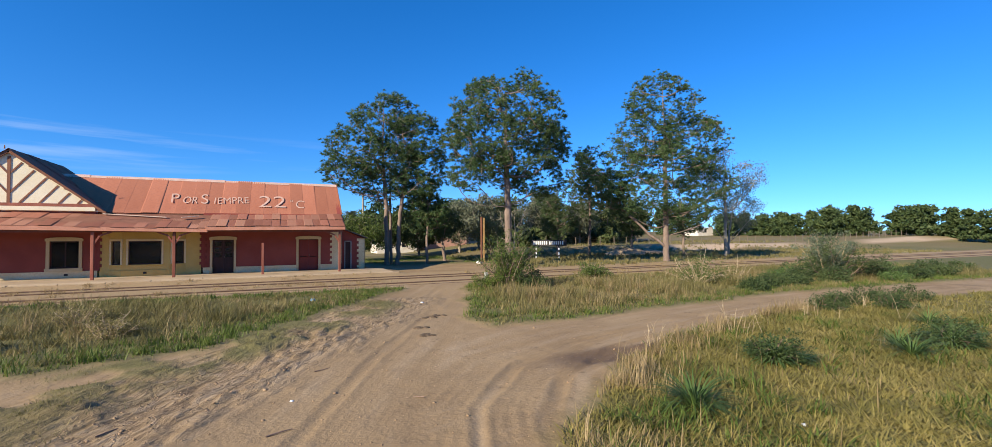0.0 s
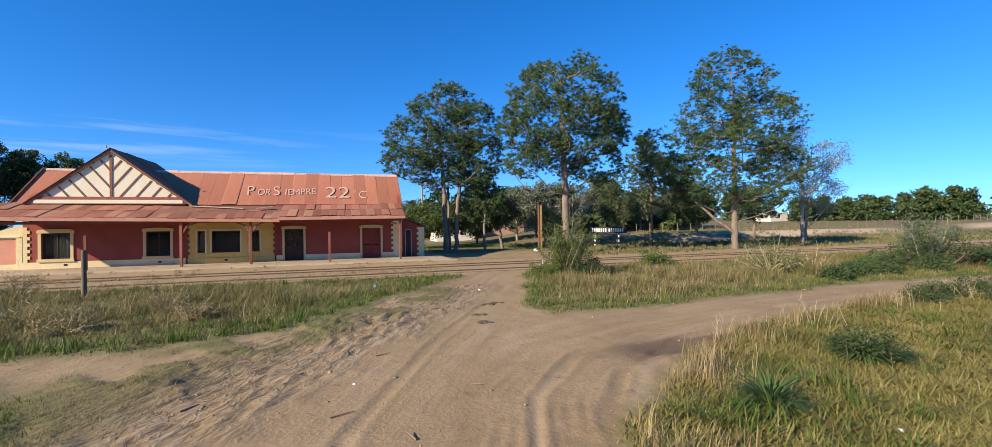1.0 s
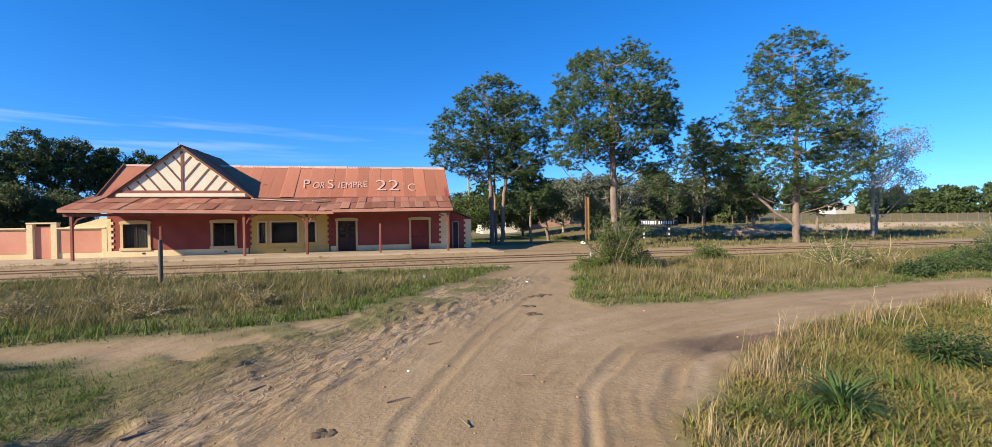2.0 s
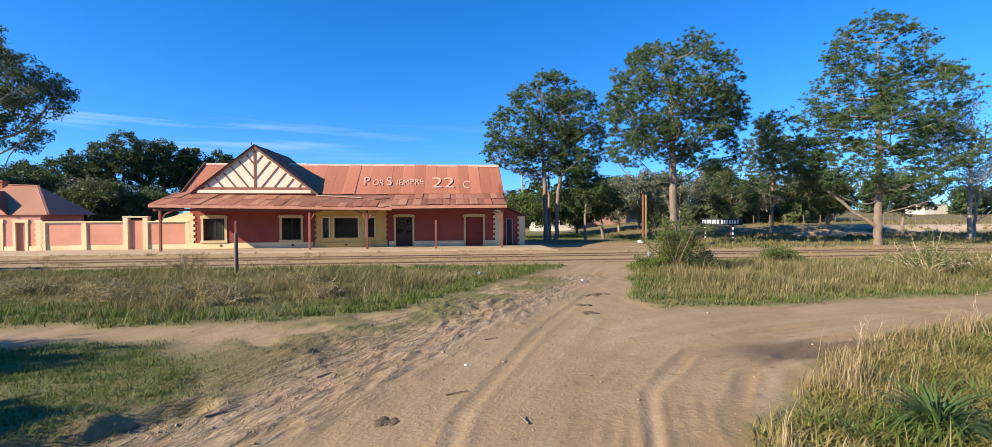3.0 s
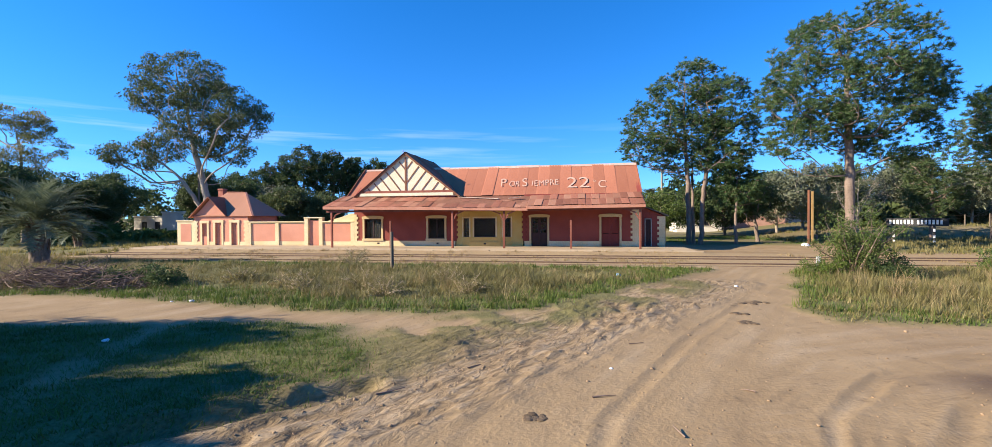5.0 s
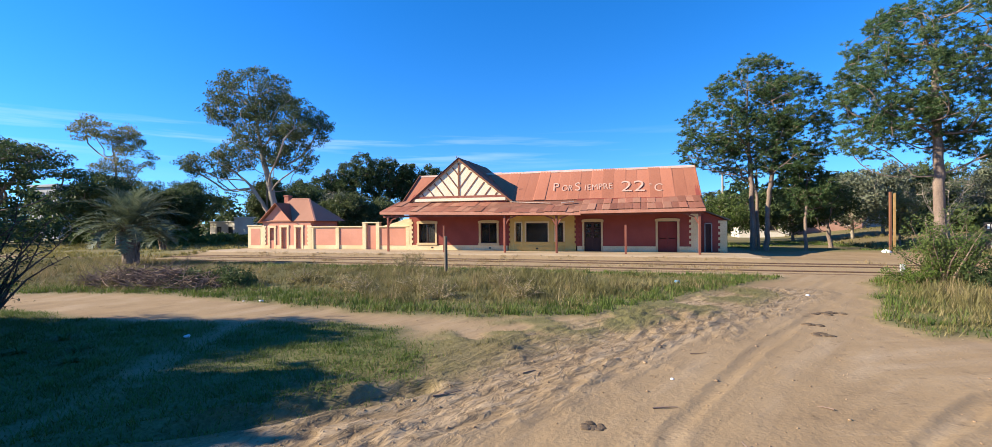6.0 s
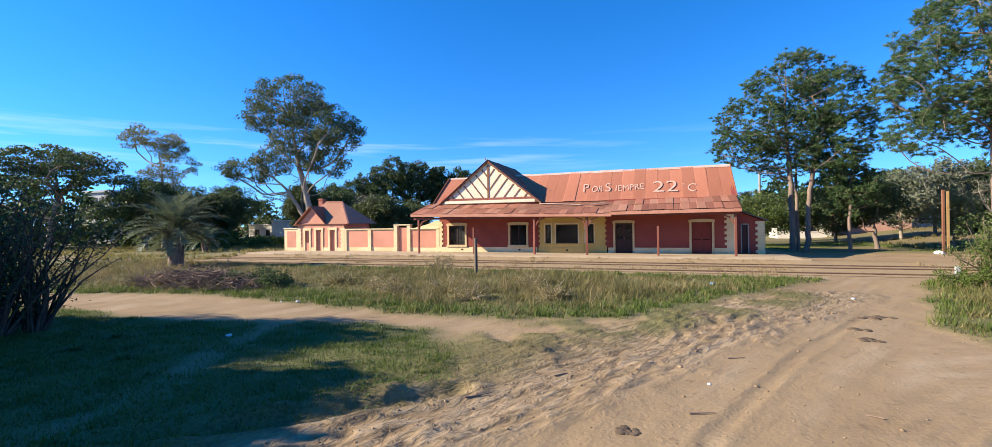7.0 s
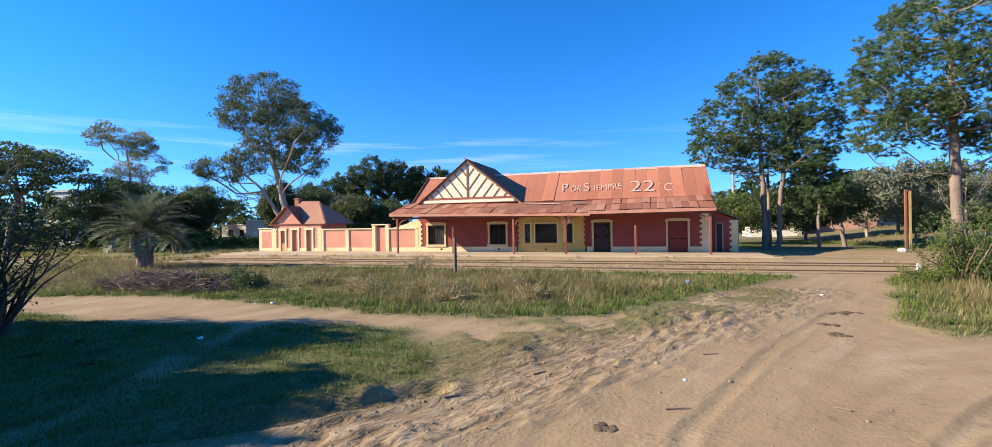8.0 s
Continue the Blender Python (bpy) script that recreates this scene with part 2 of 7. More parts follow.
L_TUFT = leaf_mat("dark green tussock blades", (0.055, 0.1, 0.03), (0.095, 0.16, 0.045), (0.16, 0.22, 0.07))


def glass_mat():
    m = bpy.data.materials.new("window glass")
    m.use_nodes = True
    b = m.node_tree.nodes["Principled BSDF"]
    b.inputs["Base Color"].default_value = (0.16, 0.17, 0.18, 1)
    b.inputs["Roughness"].default_value = 0.08
    b.inputs["Transmission Weight"].default_value = 0.9
    b.inputs["IOR"].default_value = 1.45
    return m


M_GLASS = glass_mat()

# ---- mesh helpers ----
WORLD = {}


def thing(name, at=(0, 0, 0), label="", category="", group="", kind=""):
    ob = new(name)
    ob.empty_display_size = 0.3
    ob.location = at
    WORLD[ob.name] = Matrix.Translation(at)
    return tagged(ob, label, category, group, kind)


def adopt(ob, parent):
    ob.parent = parent
    ob.matrix_parent_inverse = WORLD.get(parent.name, Matrix()).inverted()
    return ob


def part(name, bm, material, parent=None, label="", smooth=False):
    """Links a bmesh, in world places, as one mesh object under a thing or a part."""
    me = bpy.data.meshes.new(name)
    bmesh.ops.remove_doubles(bm, verts=list(bm.verts), dist=1e-4)
    bm.normal_update()
    bm.to_mesh(me)
    bm.free()
    me.materials.append(material)
    if smooth:
        me.shade_smooth()
    ob = new(name, me)
    if parent:
        adopt(ob, parent)
    return tagged(ob, label)


def np_part(name, v, f, material, parent=None, label="", smooth=False):
    """The same from arrays: vertices (n, 3) and faces (m, k)."""
    v, f = np.asarray(v, np.float32), np.asarray(f, np.int32)
    me = bpy.data.meshes.new(name)
    me.vertices.add(len(v))
    me.vertices.foreach_set("co", v.ravel())
    k = f.shape[1]
    me.loops.add(f.size)
    me.loops.foreach_set("vertex_index", f.ravel())
    me.polygons.add(len(f))
    me.polygons.foreach_set("loop_start", np.arange(0, f.size, k, dtype=np.int32))
    me.update(calc_edges=True)
    me.materials.append(material)
    if smooth:
        me.shade_smooth()
    ob = new(name, me)
    if parent:
        adopt(ob, parent)
    return tagged(ob, label)


def box(bm, x0, x1, y0, y1, z0, z1, m=None):
    """Adds a box to bm, turned by m if given."""
    c = [Vector((x, y, z)) for x in (x0, x1) for y in (y0, y1) for z in (z0, z1)]
    vs = [bm.verts.new(m @ p if m else p) for p in c]
    for q in ((0, 1, 3, 2), (4, 6, 7, 5), (0, 4, 5, 1), (2, 3, 7, 6), (0, 2, 6, 4), (1, 5, 7, 3)):
        bm.faces.new([vs[i] for i in q])


def bevelled(bm, width=0.01):
    bmesh.ops.bevel(bm, geom=list(bm.edges), offset=width, segments=1, affect="EDGES")
    return bm


def beam(bm, p, q, w, h, up=(0, 0, 1)):
    """A squared timber from p to q."""
    p, q = Vector(p), Vector(q)
    a = (q - p).normalized()
    s = a.cross(Vector(up))
    s = s.normalized() if s.length > 1e-4 else Vector((1, 0, 0))
    u = s.cross(a)
    m = Matrix((s, a, u)).transposed().to_4x4()
    m.translation = p
    box(bm, -w / 2, w / 2, 0, (q - p).length, -h / 2, h / 2, m)


def prism(bm, outline, axis, a, b):
    """Extrudes a closed outline of (u, v) pairs along an axis from a to b; u, v are the other two axes in order."""
    def at(u, v, d):
        return {"x": (d, u, v), "y": (u, d, v), "z": (u, v, d)}[axis]
    lo, hi = [bm.verts.new(at(u, v, a)) for u, v in outline], [bm.verts.new(at(u, v, b)) for u, v in outline]
    bm.faces.new(lo)
    bm.faces.new(hi[::-1])
    n = len(outline)
    for i in range(n):
        bm.faces.new([lo[i], hi[i], hi[(i + 1) % n], lo[(i + 1) % n]])
    bmesh.ops.recalc_face_normals(bm, faces=bm.faces)


def panel(bm, p, q, z0, z1, thick, holes=()):
    """A wall that stands on the line from p to q (plan), its depth to the left of that way, with holes (s0, s1, za, zb) through it."""
    p, q = Vector((*p, 0)), Vector((*q, 0))
    a = (q - p).normalized()
    m = Matrix((a, Vector((-a.y, a.x, 0)), Vector((0, 0, 1)))).transposed().to_4x4()
    m.translation = p
    length, s = (q - p).length, 0.0
    for s0, s1, za, zb in sorted(holes):
        if s0 > s:
            box(bm, s, s0, 0, thick, z0, z1, m)
        if za > z0:
            box(bm, s0, s1, 0, thick, z0, za, m)
        if zb < z1:
            box(bm, s0, s1, 0, thick, zb, z1, m)
        s = s1
    if s < length:
        box(bm, s, length, 0, thick, z0, z1, m)


def tubes(paths, sides=6):
    """Vertices and faces of round tapered tubes; a path is (points (n, 3), radii (n,))."""
    vs, fs, base = [], [], 0
    ring = np.linspace(0, 2 * np.pi, sides, endpoint=False)
    for pts, rad in paths:
        pts, rad = np.asarray(pts, float), np.asarray(rad, float)
        t = np.gradient(pts, axis=0)
        t /= np.linalg.norm(t, axis=1, keepdims=True) + 1e-9
        ref = np.array([0.31, 0.95, 0.05]) if abs(t[:, 2]).mean() > 0.7 else np.array([0, 0, 1.0])
        s = np.cross(t, ref)
        s /= np.linalg.norm(s, axis=1, keepdims=True) + 1e-9
        u = np.cross(s, t)
        v = pts[:, None] + rad[:, None, None] * (np.cos(ring)[None, :, None] * s[:, None] + np.sin(ring)[None, :, None] * u[:, None])
        n = len(pts)
        i = np.arange(n - 1)[:, None] * sides
        j = np.arange(sides)[None]
        k = (np.arange(sides)[None] + 1) % sides
        f = np.stack([i + j, i + k, i + sides + k, i + sides + j], -1).reshape(-1, 4)
        vs.append(v.reshape(-1, 3))
        fs.append(f + base)
        base += n * sides
    return np.concatenate(vs), np.concatenate(fs)


def fbm(x, y, scale, octaves=4, seed=0):
    """Smooth noise in -1..1 on arrays of places."""
    out, amp, tot = np.zeros_like(x, float), 1.0, 0.0
    for o in range(octaves):
        px, py = x / scale + 17.3 * seed + 5.1 * o, y / scale - 9.7 * seed + 3.3 * o
        ix, iy = np.floor(px).astype(np.int64), np.floor(py).astype(np.int64)
        fx, fy = px - ix, py - iy
        fx, fy = fx * fx * (3 - 2 * fx), fy * fy * (3 - 2 * fy)

        def h(a, b):
            k = (a * 374761393 + b * 668265263 + seed * 1442695 + o * 97531) & 0x7FFFFFFF
            k = ((k ^ (k >> 13)) * 1274126177) & 0x7FFFFFFF
            return ((k ^ (k >> 16)) & 0xFFFF) / 32767.5 - 1
        out += amp * ((h(ix, iy) * (1 - fx) + h(ix + 1, iy) * fx) * (1 - fy) + (h(ix, iy + 1) * (1 - fx) + h(ix + 1, iy + 1) * fx) * fy)
        tot += amp
        amp *= 0.5
        scale *= 0.5
    return out / tot


def smooth(a, b, x):
    t = np.clip((x - a) / (b - a), 0, 1)
    return t * t * (3 - 2 * t)


def edge_distance(x, y, poly):
    """Distance into a closed outline: positive inside, negative outside."""
    inside, best = np.zeros(x.shape, bool), np.full(x.shape, 1e9)
    for (x0, y0), (x1, y1) in zip(poly, poly[1:] + poly[:1]):
        t = np.clip(((x - x0) * (x1 - x0) + (y - y0) * (y1 - y0)) / ((x1 - x0) ** 2 + (y1 - y0) ** 2), 0, 1)
        best = np.minimum(best, np.hypot(x - x0 - t * (x1 - x0), y - y0 - t * (y1 - y0)))
        if y0 != y1:
            inside ^= ((y0 > y) != (y1 > y)) & (x < (x1 - x0) * (y - y0) / (y1 - y0) + x0)
    return np.where(inside, best, -best)


def line_distance(x, y, pts):
    best = np.full(x.shape, 1e9)
    for (x0, y0), (x1, y1) in zip(pts, pts[1:]):
        t = np.clip(((x - x0) * (x1 - x0) + (y - y0) * (y1 - y0)) / ((x1 - x0) ** 2 + (y1 - y0) ** 2), 0, 1)
        best = np.minimum(best, np.hypot(x - x0 - t * (x1 - x0), y - y0 - t * (y1 - y0)))
    return best


# ---- ground ----
MEADOW = [(6.2, 22.9), (1.7, 16.4), (-1.2, 12.3), (-5.1, 11.5), (-10, 12), (-17, 12.8), (-22, 11.5), (-40, 10.5), (-80, 12), (-80, 25), (-34, 25.2), (-20, 24.2), (-5.5, 23.6)]
TURF = [(-5.3, 10), (-3.9, 8.2), (-3.2, 6.9), (-3.8, 5.5), (-4.6, 4.6), (-6, 2), (-9, -6), (-60, -8), (-60, 5), (-20, 9.3), (-12.5, 9.2), (-9.9, 9.7), (-7.2, 10.3)]
ISLAND = [(9.3, 23.2), (7.8, 19.2), (6.3, 15), (5.6, 13.4), (6, 12), (8.3, 11.8), (11.3, 12.3), (15, 12.5), (21, 13.2), (28, 12.7), (38, 12), (80, 11), (80, 24), (30, 24.2), (12, 24.4)]
NEAR = [(3.2, 4.4), (4.1, 5.6), (5.6, 6.6), (6.8, 7.4), (9.3, 8.8), (11.8, 9.3), (15.3, 10.2), (18.8, 10.2), (23.3, 9.8), (29, 9), (80, 7.5), (80, -30), (2.2, -30), (2.6, 0)]
TRAIL = [(-9.6, 9.6), (-9.2, 8.4), (-8.7, 7), (-7.9, 5.6), (-7.4, 4.4), (-7.2, 2), (-8, -3)]
RUTS = [
    [(-3.2, -5), (-2.0, 1.5), (-1.2, 6), (0.6, 10), (3.6, 15), (6.2, 19.3), (8.3, 23.5)],
    [(-1.6, -5), (-0.6, 1.5), (0.3, 6), (2.1, 10), (4.7, 14.6), (7.1, 19), (9.0, 23.3)],
    [(1.2, -6), (1.6, 1.5), (2.1, 4.2), (3.0, 6.4), (4.6, 8.2), (7.2, 9.5), (11, 10.4), (16, 11.1), (30, 11)],
    [(2.2, -5), (2.7, 2.5), (3.5, 5.3), (4.9, 7.0), (7.2, 8.4), (11, 9.5), (16, 10.4)],
    [(-6.0, -3), (-4.2, 3.2), (-3.2, 5), (-2.2, 6.6), (-0.6, 8.9), (1.2, 12.0)],
]

VERGE = [(-5.4, 2.6), (-3.6, 5.6), (-2.2, 8.0), (-0.6, 10.4), (2.0, 14.4), (4.4, 18.2)]


def relief(x, y):
    """The large lie of the land."""
    east = smooth(16, 32, x)
    z = east * (1.1 * smooth(49, 55, y + 1.5 * fbm(x, y, 9, 3, 4)) + 1.6 * smooth(56, 150, y) + 1.2 * smooth(80, 150, x) * smooth(36, 56, y))
    z = z + 2.0 * smooth(150, 700, np.hypot(x, y))
    z = z - 0.06 * smooth(24.2, 25.5, y) * smooth(31.5, 30.8, y) + 0.13 * smooth(30.7, 31.7, y) * smooth(36.5, 36, y) * smooth(-41, -39, x) * smooth(9, 7.5, x)
    return z


def cover(x, y):
    """How much grass grows at a place, 0 to 1."""
    w = 0.35 * fbm(x, y, 1.2, 4, 1) + 0.12 * fbm(x, y, 0.25, 2, 2)
    g = np.zeros_like(x, float)
    for poly, soft in ((MEADOW, 0.5), (TURF, 0.5), (ISLAND, 0.35), (NEAR, 0.45)):
        g = np.maximum(g, smooth(-soft, soft, edge_distance(x, y, poly) + w))
    g *= 1 - 0.6 * smooth(0.42, 0.1, line_distance(x, y, TRAIL) + 0.8 * w) * smooth(-0.7, -0.1, fbm(x, y, 1.5, 3, 63))
    verge = smooth(1.9, 0.7, line_distance(x, y, [(-4.2, 7.2), (-3.2, 9.2), (-2.0, 11.0), (0.6, 13.9), (3.2, 17.6)])) * smooth(-0.45, 0.2, fbm(x, y, 0.9, 4, 47))
    g = np.maximum(g, 0.9 * verge * smooth(0.0, 0.6, line_distance(x, y, RUTS[4])))
    # open country beyond the rails and past the yard
    far = smooth(40, 44, y + 3 * fbm(x, y, 5, 3, 6)) * smooth(7, 9, x) + smooth(33, 34, y) * smooth(19, 22, x) + smooth(-35.5, -37, x) * smooth(26, 28, y)
    g = np.maximum(g, np.clip(far, 0, 1) * (0.85 + 0.35 * fbm(x, y, 6, 4, 7)))
    return np.clip(g, 0, 1)


def streaks(x, y):
    """Long scuffs that follow the wheels' ways, -1 to 1."""
    a = line_distance(x, y, RUTS[0])
    b = line_distance(x, y, RUTS[2])
    along = (x * 0.5 + y * 0.85) / 9.0
    sa = fbm(a + 0.05 * fbm(x, y, 1.0, 2, 41), along, 0.34, 3, 42)
    sb = fbm(b + 0.05 * fbm(x, y, 1.0, 2, 43), (x * 0.9 + y * 0.3) / 9.0, 0.30, 3, 44)
    turn = smooth(0.6, 2.6, x - 0.55 * y + 3.2)
    return (sa * (1 - turn) + sb * turn) * (0.5 + 0.5 * smooth(-0.3, 0.4, fbm(x, y, 2.2, 3, 45)))


def fine_relief(x, y):
    """Ruts, clods and bumps of the worn earth."""
    z = 0.014 * fbm(x, y, 2.5, 3, 11) + 0.009 * fbm(x, y, 0.4, 3, 12)
    near = smooth(40, 20, np.hypot(x, y))
    z = z + near * 0.008 * streaks(x, y)
    for i, r in enumerate(RUTS):
        d = line_distance(x, y, r) + 0.08 * fbm(x, y, 1.4, 3, 20 + i)
        deep = (1.0 if i in (2, 3) else 0.55) * (0.35 + 0.65 * smooth(-0.3, 0.3, fbm(x, y, 2.6, 2, 60 + i)))
        z = z + near * deep * (-0.024 * np.exp(-((d / 0.11) ** 4)) + 0.018 * np.exp(-(((d - 0.19) / 0.06) ** 2)))
    fork = line_distance(x, y, RUTS[2])
    tread = smooth(1.7, 0.5, fork) * near * smooth(-0.2, 0.25, fbm(x, y, 1.7, 3, 64)) * (cover(x, y) < 0.3)
    z = z + 0.013 * tread * np.abs(np.sin(14.0 * (fork + 0.05 * fbm(x, y, 0.8, 2, 65))))
    rough = smooth(2.4, 0.5, line_distance(x, y, VERGE) + 0.5 * fbm(x, y, 1.1, 3, 61))
    along, across = 0.53 * x + 0.85 * y, 0.85 * x - 0.53 * y
    lumpy = np.abs(fbm(along * 0.32, across, 0.30, 3, 15)) + 0.4 * np.abs(fbm(x, y, 0.3, 3, 66))
    z = z + rough * (0.13 * lumpy * smooth(-0.3, 0.3, fbm(x, y, 1.3, 2, 62)) + 0.012 * fbm(x, y, 0.9, 2, 16))
    rut = line_distance(x, y, [(-6.5, 3.4), (-5.0, 4.6), (-4.0, 5.6), (-3.2, 6.5)]) + 0.08 * fbm(x, y, 0.8, 3, 18)
    z = z - 0.10 * np.exp(-((rut / 0.16) ** 2)) + 0.05 * np.exp(-(((rut - 0.35) / 0.15) ** 2))
    puddle = np.hypot((x - 7.0) / 1.2, (y - 7.95) / 0.5)
    return z * smooth(-3, 1, y) - 0.05 * smooth(1.1, 0.5, puddle)


def height(x, y):
    x, y = np.asarray(x, float), np.asarray(y, float)
    return relief(x, y) + fine_relief(x, y) + 0.06 * cover(x, y)


def z_at(x, y):
    return float(height(np.array([x]), np.array([y]))[0])


def axis(stops):
    """Grid lines: stops of (from, to, step), then widening steps outwards."""
    out = np.concatenate([np.arange(a, b, s) for a, b, s in stops])
    lo, hi = out[0], stops[-1][1]
    wide = np.cumsum(stops[0][2] * 1.16 ** np.arange(1, 50))
    wide = wide[: np.searchsorted(wide, 2500) + 1]
    return np.concatenate([(lo - wide)[::-1], out, [hi], hi + wide])


def build_ground():
    gx = axis([(-45, -12, 0.5), (-12, -6, 0.15), (-6, 8, 0.055), (8, 13, 0.1), (13, 24, 0.25), (24, 60, 0.6)])
    gy = axis([(-4, 3, 0.4), (3, 10, 0.055), (10, 16, 0.1), (16, 26, 0.22), (26, 62, 0.6)])
    X, Y = np.meshgrid(gx, gy)
    x, y = X.ravel(), Y.ravel()
    v = np.stack([x, y, height(x, y)], 1)
    nx, ny = len(gx), len(gy)
    i = (np.arange(ny - 1)[:, None] * nx + np.arange(nx - 1)[None]).ravel()
    f = np.stack([i, i + 1, i + nx + 1, i + nx], 1)
    m = bpy.data.materials.new("sandy earth and turf")
    ob = np_part("ground", v, f, m, smooth=True)
    tagged(ob, "sandy earth yard with wheel ruts, turf and meadow", "ground", kind="structure")
    cov = cover(x, y)
    dry = smooth(0.0, 0.5, fbm(x, y, 7, 3, 31) + 0.5 * smooth(30, 60, y) * smooth(15, 30, x) - 0.1)
    damp = smooth(1.3, 0.4, np.hypot((x - 6.9 - 0.6 * (y - 8.0)) / 2.0, (y - 8.1) / 0.7) + 0.5 * fbm(x, y, 0.8, 4, 33))
    bank = smooth(18, 30, x) * smooth(50.5, 51.5, y + fbm(x, y, 6, 3, 34)) * smooth(55, 53.5, y + fbm(x, y, 5, 3, 35)) * smooth(-0.25, 0.25, fbm(x, y, 9, 2, 36) + 0.15) * (0.2 + 0.8 * smooth(46, 62, x))
    grit = np.maximum(0, smooth(24.0, 25.2, y) * smooth(33.5, 31.5, y))
    for key, val in (("turf", cov), ("dry", dry), ("damp", damp), ("bank", bank), ("grit", grit), ("turn", smooth(0.4, 2.4, x - 0.55 * y + 3.2)), ("scuff", 0.5 + 0.45 * streaks(x, y)), ("rough", smooth(2.3, 0.5, line_distance(x, y, VERGE) + 0.5 * fbm(x, y, 1.1, 3, 61))), ("worn", smooth(1.7, 0.5, np.minimum(line_distance(x, y, RUTS[1]), line_distance(x, y, RUTS[0]) + 0.2) + 0.5 * fbm(x, y, 1.5, 3, 46)))):
        a = ob.data.attributes.new(key, "FLOAT", "POINT")
        a.data.foreach_set("value", val.astype(np.float32))
    m.use_nodes = True
    n, l = m.node_tree.nodes, m.node_tree.links
    b = n["Principled BSDF"]
    b.inputs["Specular IOR Level"].default_value = 0.2
    tc = n.new("ShaderNodeTexCoord")

    def tex(scale, detail=6, rough=0.6):
        t = n.new("ShaderNodeTexNoise")
        t.inputs["Scale"].default_value, t.inputs["Detail"].default_value, t.inputs["Roughness"].default_value = scale, detail, rough
        l.new(tc.outputs["Object"], t.inputs["Vector"])
        return t.outputs["Fac"]

    def ramp(src, *stops):
        r = n.new("ShaderNodeValToRGB")
        for k, (pos, col) in enumerate(stops):
            e = r.color_ramp.elements[k] if k < 2 else r.color_ramp.elements.new(pos)
            e.position, e.color = pos, (*col, 1)
        l.new(src, r.inputs[0])
        return r.outputs[0]

    def attr(key):
        a = n.new("ShaderNodeAttribute")
        a.attribute_name = key
        return a.outputs["Fac"]

    def blend(fac, a, c):
        x = n.new("ShaderNodeMixRGB")
        l.new(fac, x.inputs[0])
        l.new(a, x.inputs[1])
        l.new(c, x.inputs[2])
        return x.outputs[0]

    big, mid, fine_n, speck = tex(0.35), tex(2.2), tex(14), tex(70, 3)
    earth = ramp(big, (0.32, (0.310, 0.204, 0.100)), (0.68, (0.404, 0.279, 0.144)))
    earth = blend(ramp(mid, (0.45, (0, 0, 0)), (0.8, (0.5, 0.5, 0.5))), earth, ramp(fine_n, (0.3, (0.232, 0.150, 0.072)), (0.7, (0.344, 0.233, 0.117))))
    earth = blend(ramp(speck, (0.62, (0, 0, 0)), (0.78, (0.6, 0.6, 0.6))), earth, ramp(mid, (0.0, (0.172, 0.112, 0.055)), (1.0, (0.224, 0.150, 0.076))))
    loose = ramp(fine_n, (0.3, (0.430, 0.315, 0.185)), (0.7, (0.533, 0.399, 0.252)))
    earth = blend(ramp(attr("scuff"), (0.52, (0, 0, 0)), (0.85, (0.85, 0.85, 0.85))), earth, loose)
    dark_earth = ramp(fine_n, (0.3, (0.129, 0.085, 0.046)), (0.7, (0.215, 0.145, 0.080)))
    earth = blend(ramp(attr("scuff"), (0.08, (0.7, 0.7, 0.7)), (0.44, (0, 0, 0))), earth, dark_earth)
    packed = ramp(mid, (0.3, (0.344, 0.233, 0.117)), (0.7, (0.404, 0.279, 0.144)))
    earth = blend(ramp(attr("worn"), (0.0, (0, 0, 0)), (1.0, (0.55, 0.55, 0.55))), earth, packed)
    marks, spin_first = [], None
    for turn, stretch_by in ((0.53, (6.0, 0.9, 1.0)), (1.25, (6.0, 0.8, 1.0))):
        spin = n.new("ShaderNodeMapping")
        spin.inputs["Rotation"].default_value = (0, 0, turn)
        spin_first = spin if turn < 1 else spin_first
        mp = n.new("ShaderNodeMapping")
        mp.inputs["Scale"].default_value = stretch_by
        l.new(tc.outputs["Object"], spin.inputs[0])
        l.new(spin.outputs[0], mp.inputs[0])
        t = n.new("ShaderNodeTexNoise")
        t.inputs["Scale"].default_value, t.inputs["Detail"].default_value, t.inputs["Roughness"].default_value = 1.0, 9, 0.68
        l.new(mp.outputs[0], t.inputs["Vector"])
        marks.append(t.outputs["Fac"])
    way = n.new("ShaderNodeMixRGB")
    l.new(attr("turn"), way.inputs[0])
    l.new(marks[0], way.inputs[1])
    l.new(marks[1], way.inputs[2])
    earth = blend(ramp(way.outputs[0], (0.54, (0, 0, 0)), (0.72, (0.30, 0.30, 0.30))), earth, loose)
    earth = blend(ramp(way.outputs[0], (0.28, (0.5, 0.5, 0.5)), (0.42, (0, 0, 0))), earth, dark_earth)
    drawn = n.new("ShaderNodeMapping")
    drawn.inputs["Scale"].default_value = (4.6, 1.7, 1.0)
    l.new(spin_first.outputs[0], drawn.inputs[0])
    ridges = n.new("ShaderNodeTexNoise")
    ridges.inputs["Scale"].default_value, ridges.inputs["Detail"].default_value, ridges.inputs["Roughness"].default_value = 1.3, 6, 0.62
    ridges.inputs["Distortion"].default_value = 0.6
    l.new(drawn.outputs[0], ridges.inputs["Vector"])
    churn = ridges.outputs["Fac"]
    # verge colour follows the ridge relief: darker where low, paler where high
    low_dark = ramp(churn, (0.38, (0.9, 0.9, 0.9)), (0.47, (0, 0, 0)))
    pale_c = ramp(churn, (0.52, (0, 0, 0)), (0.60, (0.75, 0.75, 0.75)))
    verge_c = blend(pale_c, blend(low_dark, earth, dark_earth), loose)
